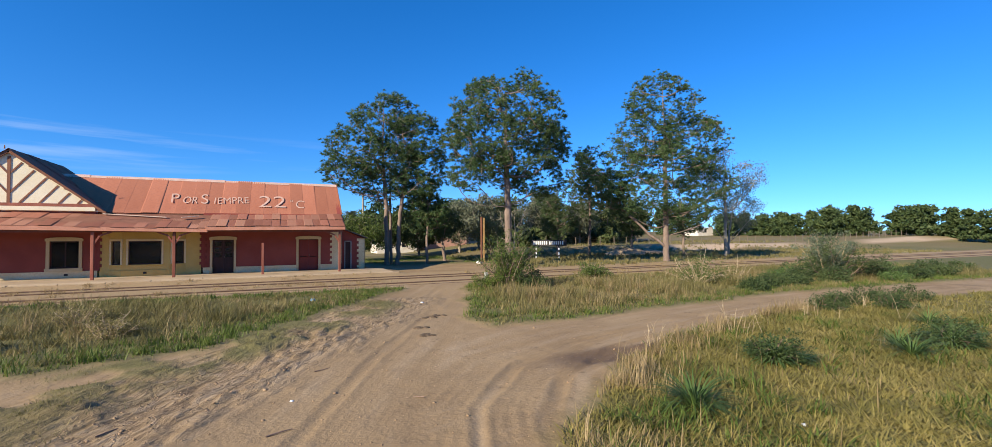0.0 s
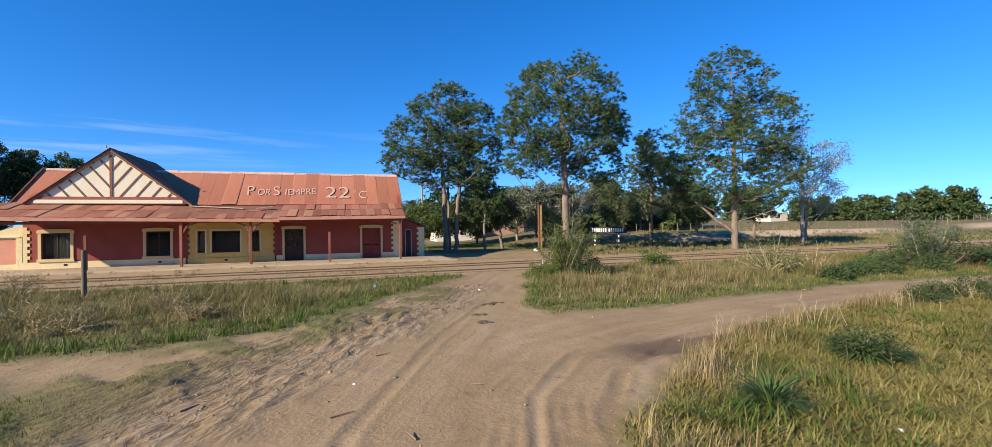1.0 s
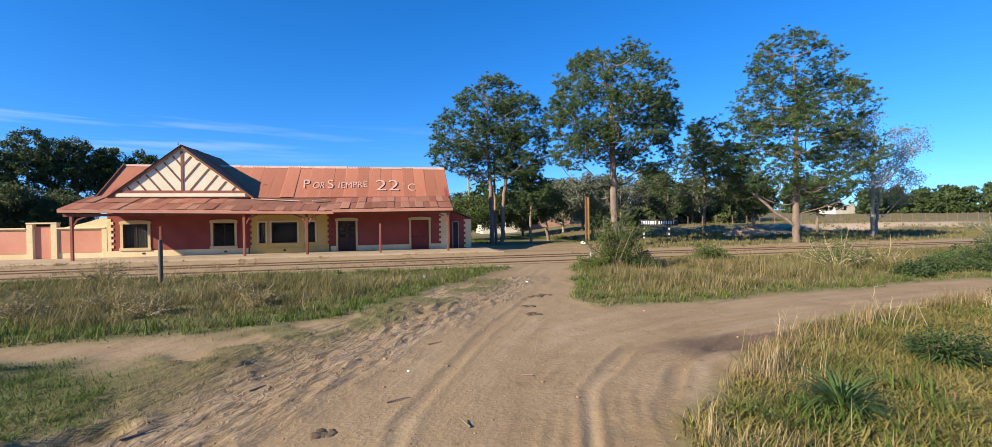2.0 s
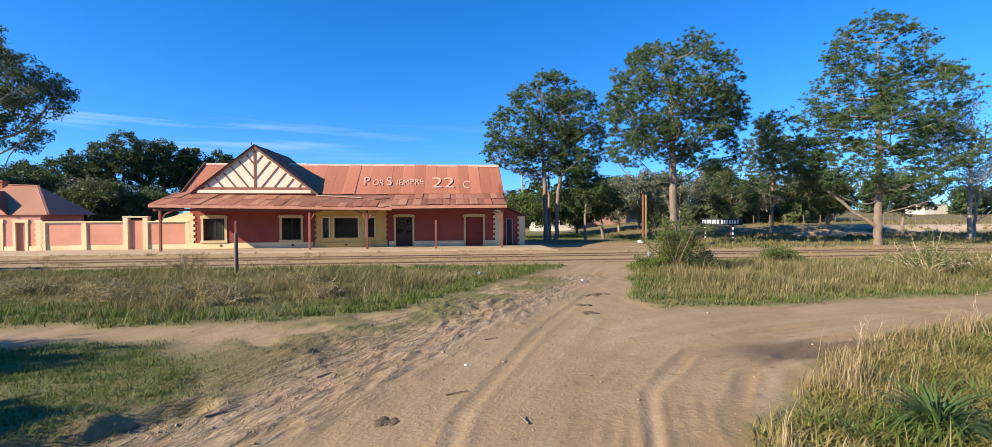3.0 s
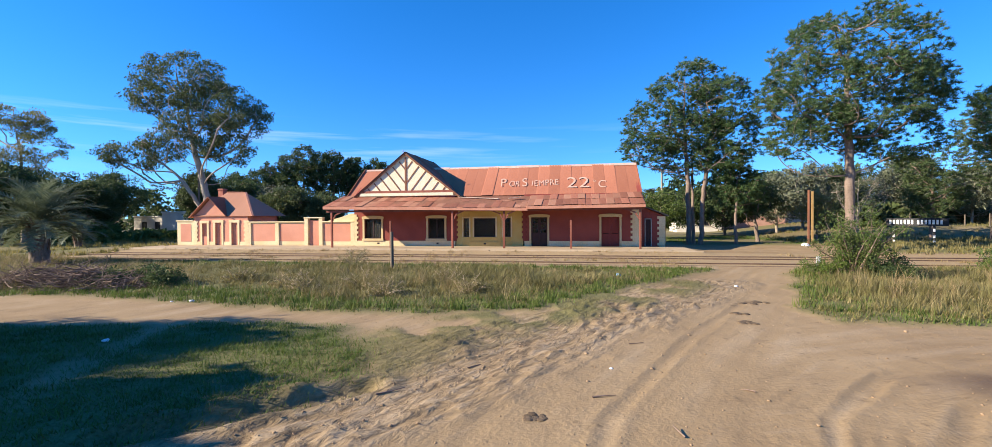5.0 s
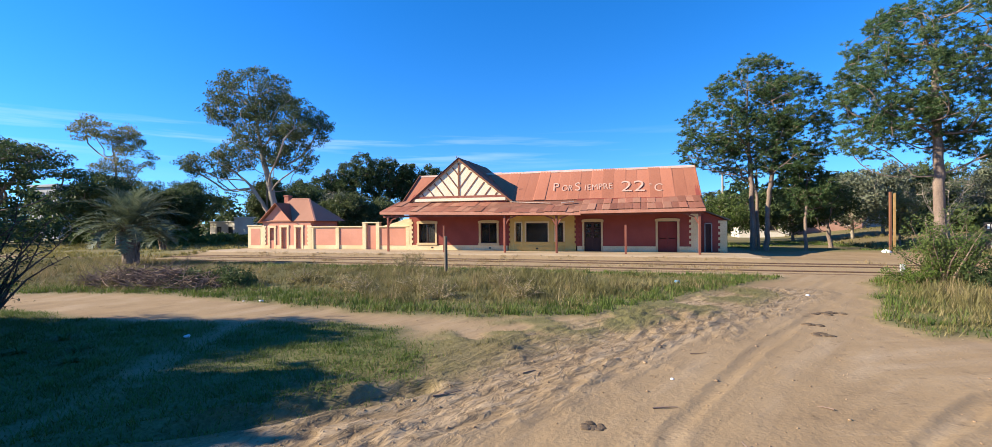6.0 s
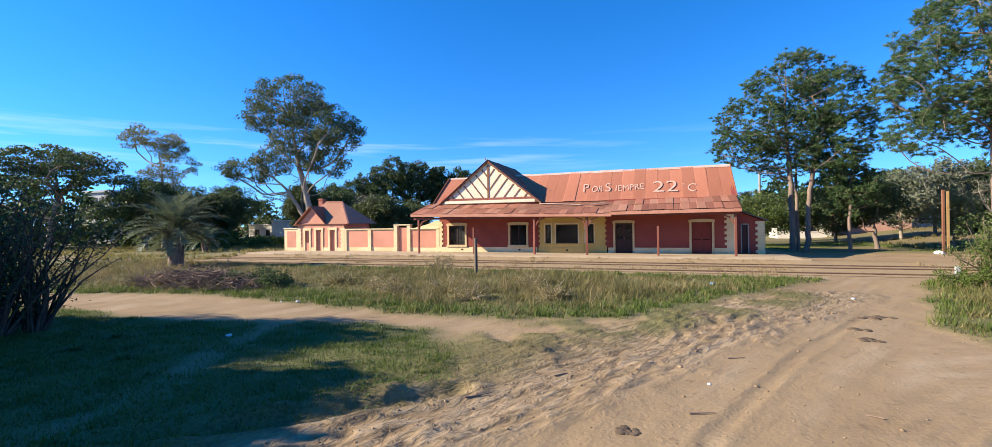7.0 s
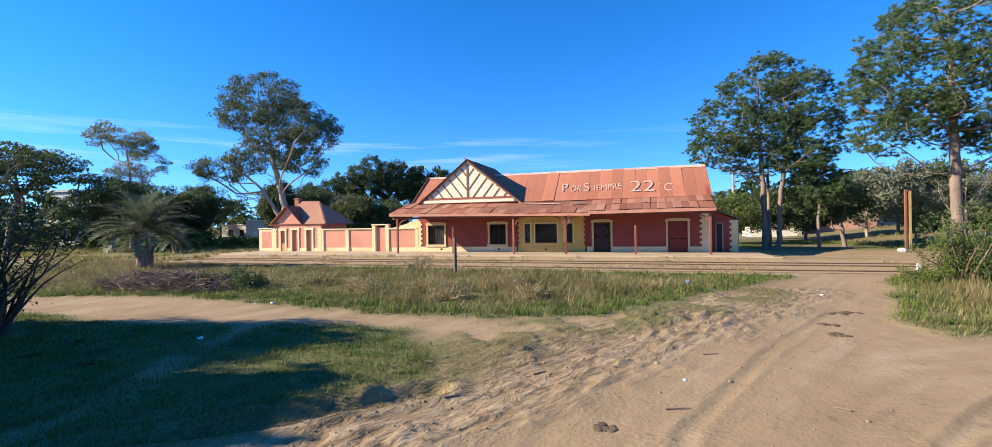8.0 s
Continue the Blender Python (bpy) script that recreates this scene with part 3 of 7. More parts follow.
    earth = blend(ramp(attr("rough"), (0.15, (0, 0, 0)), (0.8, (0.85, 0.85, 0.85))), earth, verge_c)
    # scattered darker spots from a separate noise, colour only
    dark_spots = tex(2.7, 5, 0.55)
    earth = blend(ramp(dark_spots, (0.63, (0, 0, 0)), (0.70, (0.55, 0.55, 0.55))), earth, dark_earth)
    dull = n.new("ShaderNodeHueSaturation")
    dull.inputs["Saturation"].default_value, dull.inputs["Value"].default_value = 0.94, 0.88
    l.new(earth, dull.inputs["Color"])
    earth = dull.outputs[0]
    grit_c = ramp(fine_n, (0.3, (0.284, 0.200, 0.107)), (0.7, (0.396, 0.287, 0.159)))
    earth = blend(attr("grit"), earth, grit_c)
    green = ramp(fine_n, (0.3, (0.10, 0.105, 0.035)), (0.7, (0.19, 0.17, 0.07)))
    straw = ramp(fine_n, (0.3, (0.125, 0.105, 0.048)), (0.7, (0.215, 0.17, 0.082)))
    sod = blend(attr("dry"), green, straw)
    col = blend(attr("turf"), earth, sod)
    col = blend(attr("bank"), col, ramp(fine_n, (0.3, (0.40, 0.29, 0.19)), (0.7, (0.56, 0.43, 0.30))))
    wet = ramp(fine_n, (0.0, (0.12, 0.078, 0.045)), (1.0, (0.20, 0.135, 0.082)))
    col = blend(attr("damp"), col, wet)
    l.new(col, b.inputs["Base Color"])
    rg = n.new("ShaderNodeMapRange")
    rg.inputs["To Min"].default_value, rg.inputs["To Max"].default_value = 0.95, 0.75
    l.new(attr("damp"), rg.inputs["Value"])
    l.new(rg.outputs[0], b.inputs["Roughness"])
    def product(p, q, op="MULTIPLY"):
        x = n.new("ShaderNodeMath")
        x.operation = op
        for k, v in enumerate((p, q)):
            if isinstance(v, float):
                x.inputs[k].default_value = v
            else:
                l.new(v, x.inputs[k])
        return x.outputs[0]

    tall = product(product(product(mid, fine_n, "ADD"), 0.017), product(way.outputs[0], 0.020), "ADD")
    tall = product(tall, product(product(attr("rough"), 0.16), churn), "ADD")
    bp = n.new("ShaderNodeBump")
    bp.inputs["Strength"].default_value, bp.inputs["Distance"].default_value = 0.85, 1.0
    l.new(tall, bp.inputs["Height"])
    l.new(bp.outputs[0], b.inputs["Normal"])
    return ob


build_ground()

# ---- platform and railway ----
FLOOR = 0.2
bm = bmesh.new()
box(bm, -36, 7.6, 32.0, 36.0, -0.3, FLOOR)
bevelled(bm, 0.03)
part("platform", bm, M_CONC, None, "", False)
tagged(bpy.data.objects["platform"], "low worn concrete station platform dusted with sand", "platform", kind="structure")
bm = bmesh.new()
for k in range(22):
    box(bm, -36 + 2 * k, -36 + 2 * k + 1.975, 31.72, 31.99, -0.3, FLOOR - 0.03 + 0.012 * ((k * 7) % 3))
part("platform_kerb", bevelled(bm, 0.02), M_CONC)
tagged(bpy.data.objects["platform_kerb"], "worn concrete kerb stones along the platform edge", "kerb", kind="structure")


def build_rail(y):
    bm = bmesh.new()
    z = -0.135
    outline = [(-0.065, z), (0.065, z), (0.065, z + 0.015), (0.015, z + 0.03), (0.015, z + 0.105), (0.035, z + 0.115), (0.035, z + 0.145), (-0.035, z + 0.145), (-0.035, z + 0.115), (-0.015, z + 0.105), (-0.015, z + 0.03), (-0.065, z + 0.015)]
    prism(bm, [(y + u, v) for u, v in outline], "x", -160, 190)
    ob = part("rail", bm, M_RAIL)
    return tagged(ob, "rusty steel rail half sunk in sandy ballast", "rail", "railway rails", "structure")


for rail_y in (30.2, 28.7, 26.0, 24.55):
    build_rail(rail_y)


def build_sleepers():
    rng = random.Random(5)
    first = None
    for row_y in (29.45, 25.27):
        for k in range(75):
            x = -30 + 0.75 * k + rng.uniform(-0.05, 0.05)
            z = -0.10 + rng.uniform(-0.06, 0.03)
            if 7.0 < x < 12.5:
                z -= 0.06
            if first is None:
                bm = bmesh.new()
                box(bm, -0.12, 0.12, -1.1, 1.1, -0.1, 0.0)
                first = part("sleeper", bevelled(bm, 0.015), M_SLEEPER)
                tagged(first, "grey weathered timber sleeper sunk in sandy ballast", "sleeper", "railway sleepers", "structure")
                first.location = (x, row_y, z)
                continue
            copy_thing(first, pose(x, row_y, z, 0, 0, rng.uniform(-3, 3)))


build_sleepers()

# ---- station building ----
station = thing("station_building", (-7, 38, FLOOR), "old railway station, maroon and cream walls under rusty iron roof", "building")
W0, W1, WY, WT = -18.1, 4.65, 36.0, 0.35
OPEN = {  # holes of the front wall: left, right, bottom, top
    "w1": (-17.2, -15.75, 0.78, 2.38), "w2": (-11.78, -10.42, 0.78, 2.40),
    "d1": (-3.52, -2.28, FLOOR, 2.42), "d2": (1.76, 3.08, FLOOR, 2.42),
}
BAY = (-9.55, -4.05)
bm = bmesh.new()
panel(bm, (W0, WY), (BAY[0], WY), 0.60, 4.2, WT, [(a - W0, b - W0, za, zb) for a, b, za, zb in (OPEN["w1"], OPEN["w2"])])
part("wall", bm, M_RED, station, "maroon painted front wall")
bm = bmesh.new()
panel(bm, (BAY[1], WY), (W1, WY), 0.60, 4.2, WT, [(a - BAY[1], b - BAY[1], 0.60, zb) for a, b, za, zb in (OPEN["d1"], OPEN["d2"])])
part("wall", bm, M_RED, station, "maroon painted front wall")
for a, b in ((W0, BAY[0]), (BAY[1], -3.52), (-2.28, 1.76), (3.08, W1)):
    bm = bmesh.new()
    box(bm, a, b, WY - 0.05, WY + WT, 0.0, 0.60)
    part("plinth", bm, M_CREAM, station, "cream rendered plinth")
bm = bmesh.new()
panel(bm, (W0 + WT, 43.2), (W0 + WT, WY + WT), 0.0, 4.2, WT)
panel(bm, (W1, WY + WT), (W1, 43.2), 0.0, 4.2, WT)
panel(bm, (W0, 42.9), (W1, 42.9), 0.0, 4.2, WT)
part("side_wall", bm, M_RED, station)
for gx in (W0 + 0.1, W1 - 0.1):
    bm = bmesh.new()
    prism(bm, [(36.1, 4.2), (43.1, 4.2), (39.6, 6.6)], "x", gx - 0.15, gx + 0.15)
    part("end_gable", bm, M_RED, station)
bm = bmesh.new()
box(bm, W0 + WT, W1 - WT, WY + WT, 42.9, 0.05, FLOOR - 0.01)
part("inner_floor", bm, M_INSIDE, station)
bm = bmesh.new()
box(bm, W0 + WT, W1 - WT, WY + WT, 42.85, 3.6, 3.7)
box(bm, W0 + WT, W1 - WT, 38.6, 38.7, FLOOR, 3.6)
part("inner_partition", bm, M_INSIDE, station)


def toothed(x0, x1, z0, z1, tooth, side, y, material, name, label=""):
    """A quoin strip whose edge steps in and out course by course."""
    n = max(2, round((z1 - z0) / 0.19))
    left, right = [], []
    for k in range(n):
        a, b = z0 + (z1 - z0) * k / n, z0 + (z1 - z0) * (k + 1) / n
        out = tooth if k % 2 else 0.0
        lx, rx = x0 - (out if side in ("l", "b") else 0), x1 + (out if side in ("r", "b") else 0)
        left += [(lx, a), (lx, b)]
        right += [(rx, a), (rx, b)]
    bm = bmesh.new()
    prism(bm, right + left[::-1], "y", y - 0.04, y + 0.02)
    return part(name, bm, material, station, label)


toothed(W0 - 0.02, W0 + 0.22, 0.60, 2.75, 0.13, "r", WY, M_CREAM, "quoin", "cream corner quoins")
toothed(4.02, W1 + 0.02, 0.60, 3.3, 0.14, "l", WY, M_CREAM, "quoin", "cream corner quoins")
toothed(BAY[0] - 0.12, BAY[0] + 0.12, 0.60, 2.95, 0.10, "b", WY - 0.006, M_DOORRED, "quoin", "maroon toothed quoins")
toothed(BAY[1] - 0.10, BAY[1] + 0.12, 0.60, 2.95, 0.10, "b", WY - 0.006, M_DOORRED, "quoin", "maroon toothed quoins")


def surround(x0, x1, z0, z1, open_box, sill):
    """A cream moulded surround with a shallow arched head round an opening."""
    a, b, za, zb = open_box
    bm = bmesh.new()
    box(bm, x0, a, WY - 0.06, WY + 0.05, z0, zb)
    box(bm, b, x1, WY - 0.06, WY + 0.05, z0, zb)
    mid = (x0 + x1) / 2
    arch = [(x0 - 0.05, zb), (x1 + 0.05, zb)] + [(mid + (x1 - x0 + 0.1) / 2 * math.cos(t), z1 - 0.1 + 0.1 * math.sin(t)) for t in np.linspace(0, math.pi, 9)]
    prism(bm, arch, "y", WY - 0.07, WY + 0.05)
    if sill:
        box(bm, x0 - 0.04, x1 + 0.04, WY - 0.12, WY + 0.1, z0 - 0.02, za)
    return bm


def build_window(key, x0, x1, curtain):
    a, b, za, zb = OPEN[key]
    win = part("window", surround(x0, x1, 0.62, 2.64, OPEN[key], True), M_TRIM, station, "cream arched window surround")
    bm = bmesh.new()
    for p, q in (((a, za), (a + 0.07, zb)), ((b - 0.07, za), (b, zb)), ((a, za), (b, za + 0.07)), ((a, zb - 0.07), (b, zb)), (((a + b) / 2 - 0.03, za), ((a + b) / 2 + 0.03, zb))):
        box(bm, p[0], q[0], WY + 0.14, WY + 0.20, p[1], q[1])
    part("frame", bm, M_DOOR, win, "dark timber window frame")
    bm = bmesh.new()
    box(bm, a + 0.07, b - 0.07, WY + 0.165, WY + 0.173, za + 0.07, zb - 0.07)
    part("pane", bm, M_GLASS, win).visible_shadow = False
    if curtain:
        xs = np.linspace(a, b, 41)
        v = np.array([(x, WY + 0.27 + 0.03 * math.sin(i * 1.3), z) for z in (za, zb) for i, x in enumerate(xs)])
        f = np.array([(i, i + 1, i + 42, i + 41) for i in range(40)])
        np_part("curtain", v, f, M_CURTAIN, win, "pale grey curtain", True)
    return win


build_window("w1", -17.36, -15.59, True)
build_window("w2", -11.93, -10.27, False)


def build_entrance(key, x0, x1, glazed):
    a, b, za, zb = OPEN[key]
    ob = part("doorway", surround(x0, x1, FLOOR, 2.66, OPEN[key], False), M_TRIM, station, "cream arched door surround")
    m = M_DOOR if glazed else M_DOORRED
    for n, (p, q) in enumerate(((a + 0.01, (a + b) / 2 - 0.005), ((a + b) / 2 + 0.005, b - 0.01))):
        bm = bmesh.new()
        w = 0.10
        box(bm, p, p + w, WY + 0.12, WY + 0.17, za + 0.01, zb - 0.01)
        box(bm, q - w, q, WY + 0.12, WY + 0.17, za + 0.01, zb - 0.01)
        rails = (za + 0.01, za + 0.95, za + 1.32, za + 1.68, zb - 0.12) if glazed else (za + 0.01, za + 1.0, zb - 0.12)
        for z in rails:
            box(bm, p + w, q - w, WY + 0.125, WY + 0.165, z, z + 0.09)
        leaf = part("door_leaf", bm, m, ob, "dark glazed double door" if glazed else "dark red panelled double door")
        bm = bmesh.new()
        box(bm, p + w, q - w, WY + 0.14, WY + 0.155, za + 0.1, za + 0.95)
        if not glazed:
            box(bm, p + w, q - w, WY + 0.14, WY + 0.155, za + 1.09, zb - 0.12)
        part("door_panel", bm, m, leaf)
        if glazed:
            bm = bmesh.new()
            box(bm, p + w, q - w, WY + 0.142, WY + 0.15, za + 1.04, zb - 0.12)
            part("pane", bm, M_GLASS, leaf).visible_shadow = False
        if n:
            bm = bmesh.new()
            box(bm, p + 0.03, p + 0.07, WY + 0.07, WY + 0.12, za + 1.0, za + 1.14)
            part("door_handle", bevelled(bm, 0.008), M_RAIL, leaf, "worn metal handle")
    return ob


build_entrance("d1", -3.66, -2.14, True)
build_entrance("d2", 1.61, 3.23, False)


def build_bay():
    """The ochre ticket-office bay with canted sides."""
    corner = [(-9.43, 36.0), (-9.0, 35.98), (-8.32, 35.68), (-5.88, 35.68), (-5.0, 35.98), (-4.17, 36.0)]
    wins = {1: (0.16, 0.72), 2: (0.36, 2.06), 3: (0.20, 0.82)}
    bay = None
    for k, (p, q) in enumerate(zip(corner, corner[1:])):
        bm = bmesh.new()
        holes = [(*wins[k], 0.92, 2.38)] if k in wins else []
        panel(bm, p, q, 0.0, 3.5, 0.22, holes)
        ob = part("bay_wall", bm, M_YELLOW, station, "ochre yellow bay wall")
        if k in wins:
            s0, s1 = wins[k]
            a = Vector((q[0] - p[0], q[1] - p[1], 0)).normalized()
            m = Matrix((a, Vector((-a.y, a.x, 0)), Vector((0, 0, 1)))).transposed().to_4x4()
            m.translation = (*p, 0)
            bm = bmesh.new()
            for x0, x1, z0, z1 in ((s0, s0 + 0.06, 0.92, 2.38), (s1 - 0.06, s1, 0.92, 2.38), (s0, s1, 0.92, 0.99), (s0, s1, 2.31, 2.38)):
                box(bm, x0, x1, 0.08, 0.14, z0, z1, m)
            part("frame", bm, M_DOOR, ob, "dark timber window frame")
            bm = bmesh.new()
            box(bm, s0 + 0.06, s1 - 0.06, 0.10, 0.108, 0.99, 2.31, m)
            part("pane", bm, M_GLASS, ob).visible_shadow = False
            bm = bmesh.new()
            box(bm, s0 - 0.08, s1 + 0.08, -0.07, 0.1, 0.84, 0.92, m)
            part("window_sill", bevelled(bm, 0.01), M_YELLOW, ob)
            bm = bmesh.new()
            for x0, x1, z0, z1 in ((s0 - 0.1, s0, 0.92, 2.5), (s1, s1 + 0.1, 0.92, 2.5), (s0, s1, 2.38, 2.5)):
                box(bm, x0, x1, -0.03, 0.02, z0, z1, m)
            part("moulding", bm, M_CREAM, ob, "cream window moulding")
        bm = bmesh.new()
        a = Vector((q[0] - p[0], q[1] - p[1], 0)).normalized()
        m = Matrix((a, Vector((-a.y, a.x, 0)), Vector((0, 0, 1)))).transposed().to_4x4()
        m.translation = (*p, 0)
        box(bm, -0.02, Vector((q[0] - p[0], q[1] - p[1])).length + 0.02, -0.05, 0.06, 0.0, 0.56, m)
        part("bay_plinth", bm, M_YELLOW, ob)


build_bay()
# small vents in the plinth
for vx in (-16.0, -11.0, -7.1):
    bm = bmesh.new()
    vy = 35.62 if vx > -9 else WY - 0.055
    box(bm, vx - 0.09, vx + 0.09, vy - 0.012, vy, 0.34, 0.46)
    part("plinth_vent", bevelled(bm, 0.004), M_BLACK, station, "small dark vent")

# ---- roofs ----
def deck(p, q, r, s, thick=0.05):
    """A sloped slab under the sheets: the four corners of its top, going round."""
    bm = bmesh.new()
    top = [bm.verts.new(v) for v in (p, q, r, s)]
    low = [bm.verts.new((v[0], v[1], v[2] - thick)) for v in (p, q, r, s)]
    bm.faces.new(top)
    bm.faces.new(low[::-1])
    for i in range(4):
        bm.faces.new([top[i], low[i], low[(i + 1) % 4], top[(i + 1) % 4]])
    bmesh.ops.recalc_face_normals(bm, faces=bm.faces)
    return bm


SHEETS = {}


def sheet_mesh(width, length, waves=7, material=None):
    """One corrugated sheet, its length along +y and its width along x."""
    key = (round(width, 2), round(length, 2), material.name)
    if key not in SHEETS:
        n = waves * 2 + 1
        xs = np.linspace(0, width, n)
        zs = np.where(np.arange(n) % 2 == 0, -0.012, 0.012)
        v = np.array([(x, y, z) for y in (0, length) for x, z in zip(xs, zs)])
        me = bpy.data.meshes.new("roof_sheet")
        me.from_pydata([tuple(p) for p in v], [], [(i, i + 1, i + n + 1, i + n) for i in range(n - 1)])
        me.materials.append(material)
        me.shade_smooth()
        SHEETS[key] = me
    return SHEETS[key]


def lay_sheets(parent, p0, along, up, n, rows, material, seed, gap=0.0, name="roof_sheet", skip=None):
    """Lays rows of overlapping sheets from the eave corner p0; along and up span the whole slope."""
    rng = random.Random(seed)
    p0, along, up = Vector(p0), Vector(along), Vector(up)
    a, u = along.normalized(), up.normalized()
    nor = a.cross(u)
    w, h = along.length / n, up.length / rows
    for r in range(rows):
        for k in range(n):
            if skip and skip(k, r):
                continue
            lift = 0.03 + 0.018 * (r % 2) + 0.012 * (k % 2) + rng.choice((0, 0, 0.03)) + rng.uniform(0, 0.012)
            o = p0 + a * (w * k - 0.03) + u * (h * r - 0.06 + rng.uniform(-0.03, 0.03)) + nor * lift
            m = Matrix((a, u, nor)).transposed().to_4x4()
            m.translation = o
            ob = new(name, sheet_mesh(w + 0.06, h + 0.12, 7, material))
            ob.parent = parent
            ob.matrix_basis = m @ pose(0, 0, 0, rng.uniform(-0.15, 0.15), 0, rng.uniform(-0.25, 0.25))


RY, RZ, EY, EZ = 39.6, 6.68, 36.15, 4.15
RX0, RX1 = -18.75, 4.72
roof = part("roof", deck((RX0, EY, EZ), (RX1, EY, EZ), (RX1, RY, RZ), (RX0, RY, RZ)), M_TIMBER, station, "rusty red pitched iron roof")
roof_back = part("roof_slope", deck((RX1, 43.3, 4.0), (RX0, 43.3, 4.0), (RX0, RY, RZ), (RX1, RY, RZ)), M_SHEET, roof)
for k in range(12):
    x = RX0 + (RX1 - RX0) * k / 12
    dz = 0.012 * ((k * 5) % 4)
    bm = bmesh.new()
    prism(bm, [(RY - 0.2, RZ - 0.07), (RY, RZ + 0.10 + dz), (RY + 0.2, RZ - 0.07), (RY, RZ + 0.06)], "x", x, x + (RX1 - RX0) / 12 - 0.01)
    part("ridge_cap", bm, M_RIDGE, roof, "pale faded ridge capping")
for gx in (RX0, RX1):
    bm = bmesh.new()
    beam(bm, (gx, EY - 0.05, EZ + 0.02), (gx, RY, RZ + 0.06), 0.05, 0.22)
    part("barge_board", bm, M_TIMBER, roof)

# cross gable
GX, GZ, GE, GL, GR, GY0, GY1 = -13.6, 7.66, 4.2, -17.95, -9.2, 35.80, 43.6
gable_roof = part("gable_roof", deck((GX, GY0, GZ), (GX, GY1, GZ), (GL, GY1, GE), (GL, GY0, GE)), M_TIMBER, station, "steep cross-gable iron roof")
part("gable_slope", deck((GX, GY1, GZ), (GX, GY0, GZ), (GR, GY0, GE), (GR, GY1, GE)), M_TIMBER, gable_roof)
bm = bmesh.new()
prism(bm, [(GX - 0.2, GZ - 0.1), (GX, GZ + 0.10), (GX + 0.2, GZ - 0.1), (GX, GZ + 0.06)], "y", GY0 - 0.03, GY1)
part("ridge_cap", bm, M_TIMBER, gable_roof)
bm = bmesh.new()
v0 = 4.18
prism(bm, [(GL + 0.12, v0), (GR - 0.12, v0), (GX, GZ - 0.12)], "y", 35.95, 36.25)
gable = part("gable_wall", bm, M_GABLE, station, "cream gable with brown herringbone timbers")
bm = bmesh.new()
box(bm, GL + 0.5, GR - 0.5, 35.86, 35.95, 4.46, 4.64)
part("tie_beam", bm, M_POST, gable, "reddish tie beam")
bm = bmesh.new()
box(bm, GL + 0.45, GR - 0.45, 35.82, 35.95, 4.22, 4.45)
part("gable_sill", bm, M_GABLE, gable)
bm = bmesh.new()
box(bm, GX - 0.07, GX + 0.07, 35.91, 35.95, 4.64, GZ - 0.35)
part("king_post", bm, M_TIMBER, gable, "brown king post")
slope = (GZ - GE) / (GR - GX)
for side in (-1, 1):
    for k in range(8):
        # each stud drops square from the rake towards the middle
        d = 0.55 + 0.54 * k
        rx, rz = GX + side * d, GZ - 0.25 - slope * d
        run = min(d, (rz - 4.64) * slope) if rz > 4.64 else 0
        if run > 0.12:
            bm = bmesh.new()
            beam(bm, (rx, 35.94, rz), (rx - side * run, 35.94, rz - run / slope), 0.085, 0.04, up=(0, 1, 0))
            part("stud", bm, M_TIMBER, gable)
for side, ex in ((-1, GL), (1, GR)):
    bm = bmesh.new()
    beam(bm, (ex + side * 0.05, GY0 + 0.02, GE - 0.09), (GX, GY0 + 0.02, GZ - 0.05), 0.05, 0.15, up=(0.0, 0.0, 1.0))
    part("barge_board", bm, M_TIMBER, gable_roof, "brown barge board")
    for k in range(5):
        d = 0.9 + 0.8 * k
        bm = bmesh.new()
        beam(bm, (GX + side * d, GY0 + 0.05, GZ - slope * d - 0.14), (GX + side * d, 35.95, GZ - slope * d - 0.14), 0.07, 0.12)
        part("purlin_end", bm, M_TIMBER, gable_roof)
v, f = tubes([([(GX, 35.4, GZ), (GX, 35.4, GZ + 0.2)], (0.04, 0.02))], 6)
np_part("finial", v, f, M_TIMBER, gable_roof)

# platform canopy: the west length has sagged, the east length is newer
canopy = part("canopy", deck((-19.35, 33.42, 3.36), (-3.3, 33.42, 3.12), (-3.3, EY + 0.1, 4.13), (-18.7, EY + 0.1, 4.10), 0.04), M_TIMBER, station, "sagging rusty iron platform canopy")
part("canopy_slope", deck((-3.62, 33.35, 3.24), (4.56, 33.35, 3.30), (4.74, EY + 0.1, 4.15), (-3.62, EY + 0.1, 4.15), 0.04), M_TIMBER, canopy)
for p, q in (((-19.38, 33.38, 3.26), (-3.52, 33.38, 3.02)), ((-3.62, 33.31, 3.13), (4.60, 33.31, 3.19))):
    bm = bmesh.new()
    beam(bm, p, q, 0.05, 0.23)
    part("gutter", bevelled(bm, 0.01), M_FASCIA, canopy, "faded red gutter board")
bm = bmesh.new()
beam(bm, (-19.37, 33.4, 3.26), (-18.75, EY, 4.02), 0.05, 0.18)
part("end_board", bm, M_FASCIA, canopy)
bm = bmesh.new()
beam(bm, (4.58, 33.35, 3.2), (4.74, EY, 4.05), 0.05, 0.18)
part("end_board", bm, M_FASCIA, canopy)
bm = bmesh.new()
beam(bm, (-19.2, 33.62, 2.98), (4.5, 33.62, 3.0), 0.12, 0.16)
part("wall_plate", bm, M_POST, canopy)
for k in range(13):
    x = -18.4 + 1.86 * k
    bm = bmesh.new()
    beam(bm, (x, 33.5, 3.06), (x, 36.0, 3.92), 0.07, 0.12)
    part("rafter", bm, M_POST, canopy)
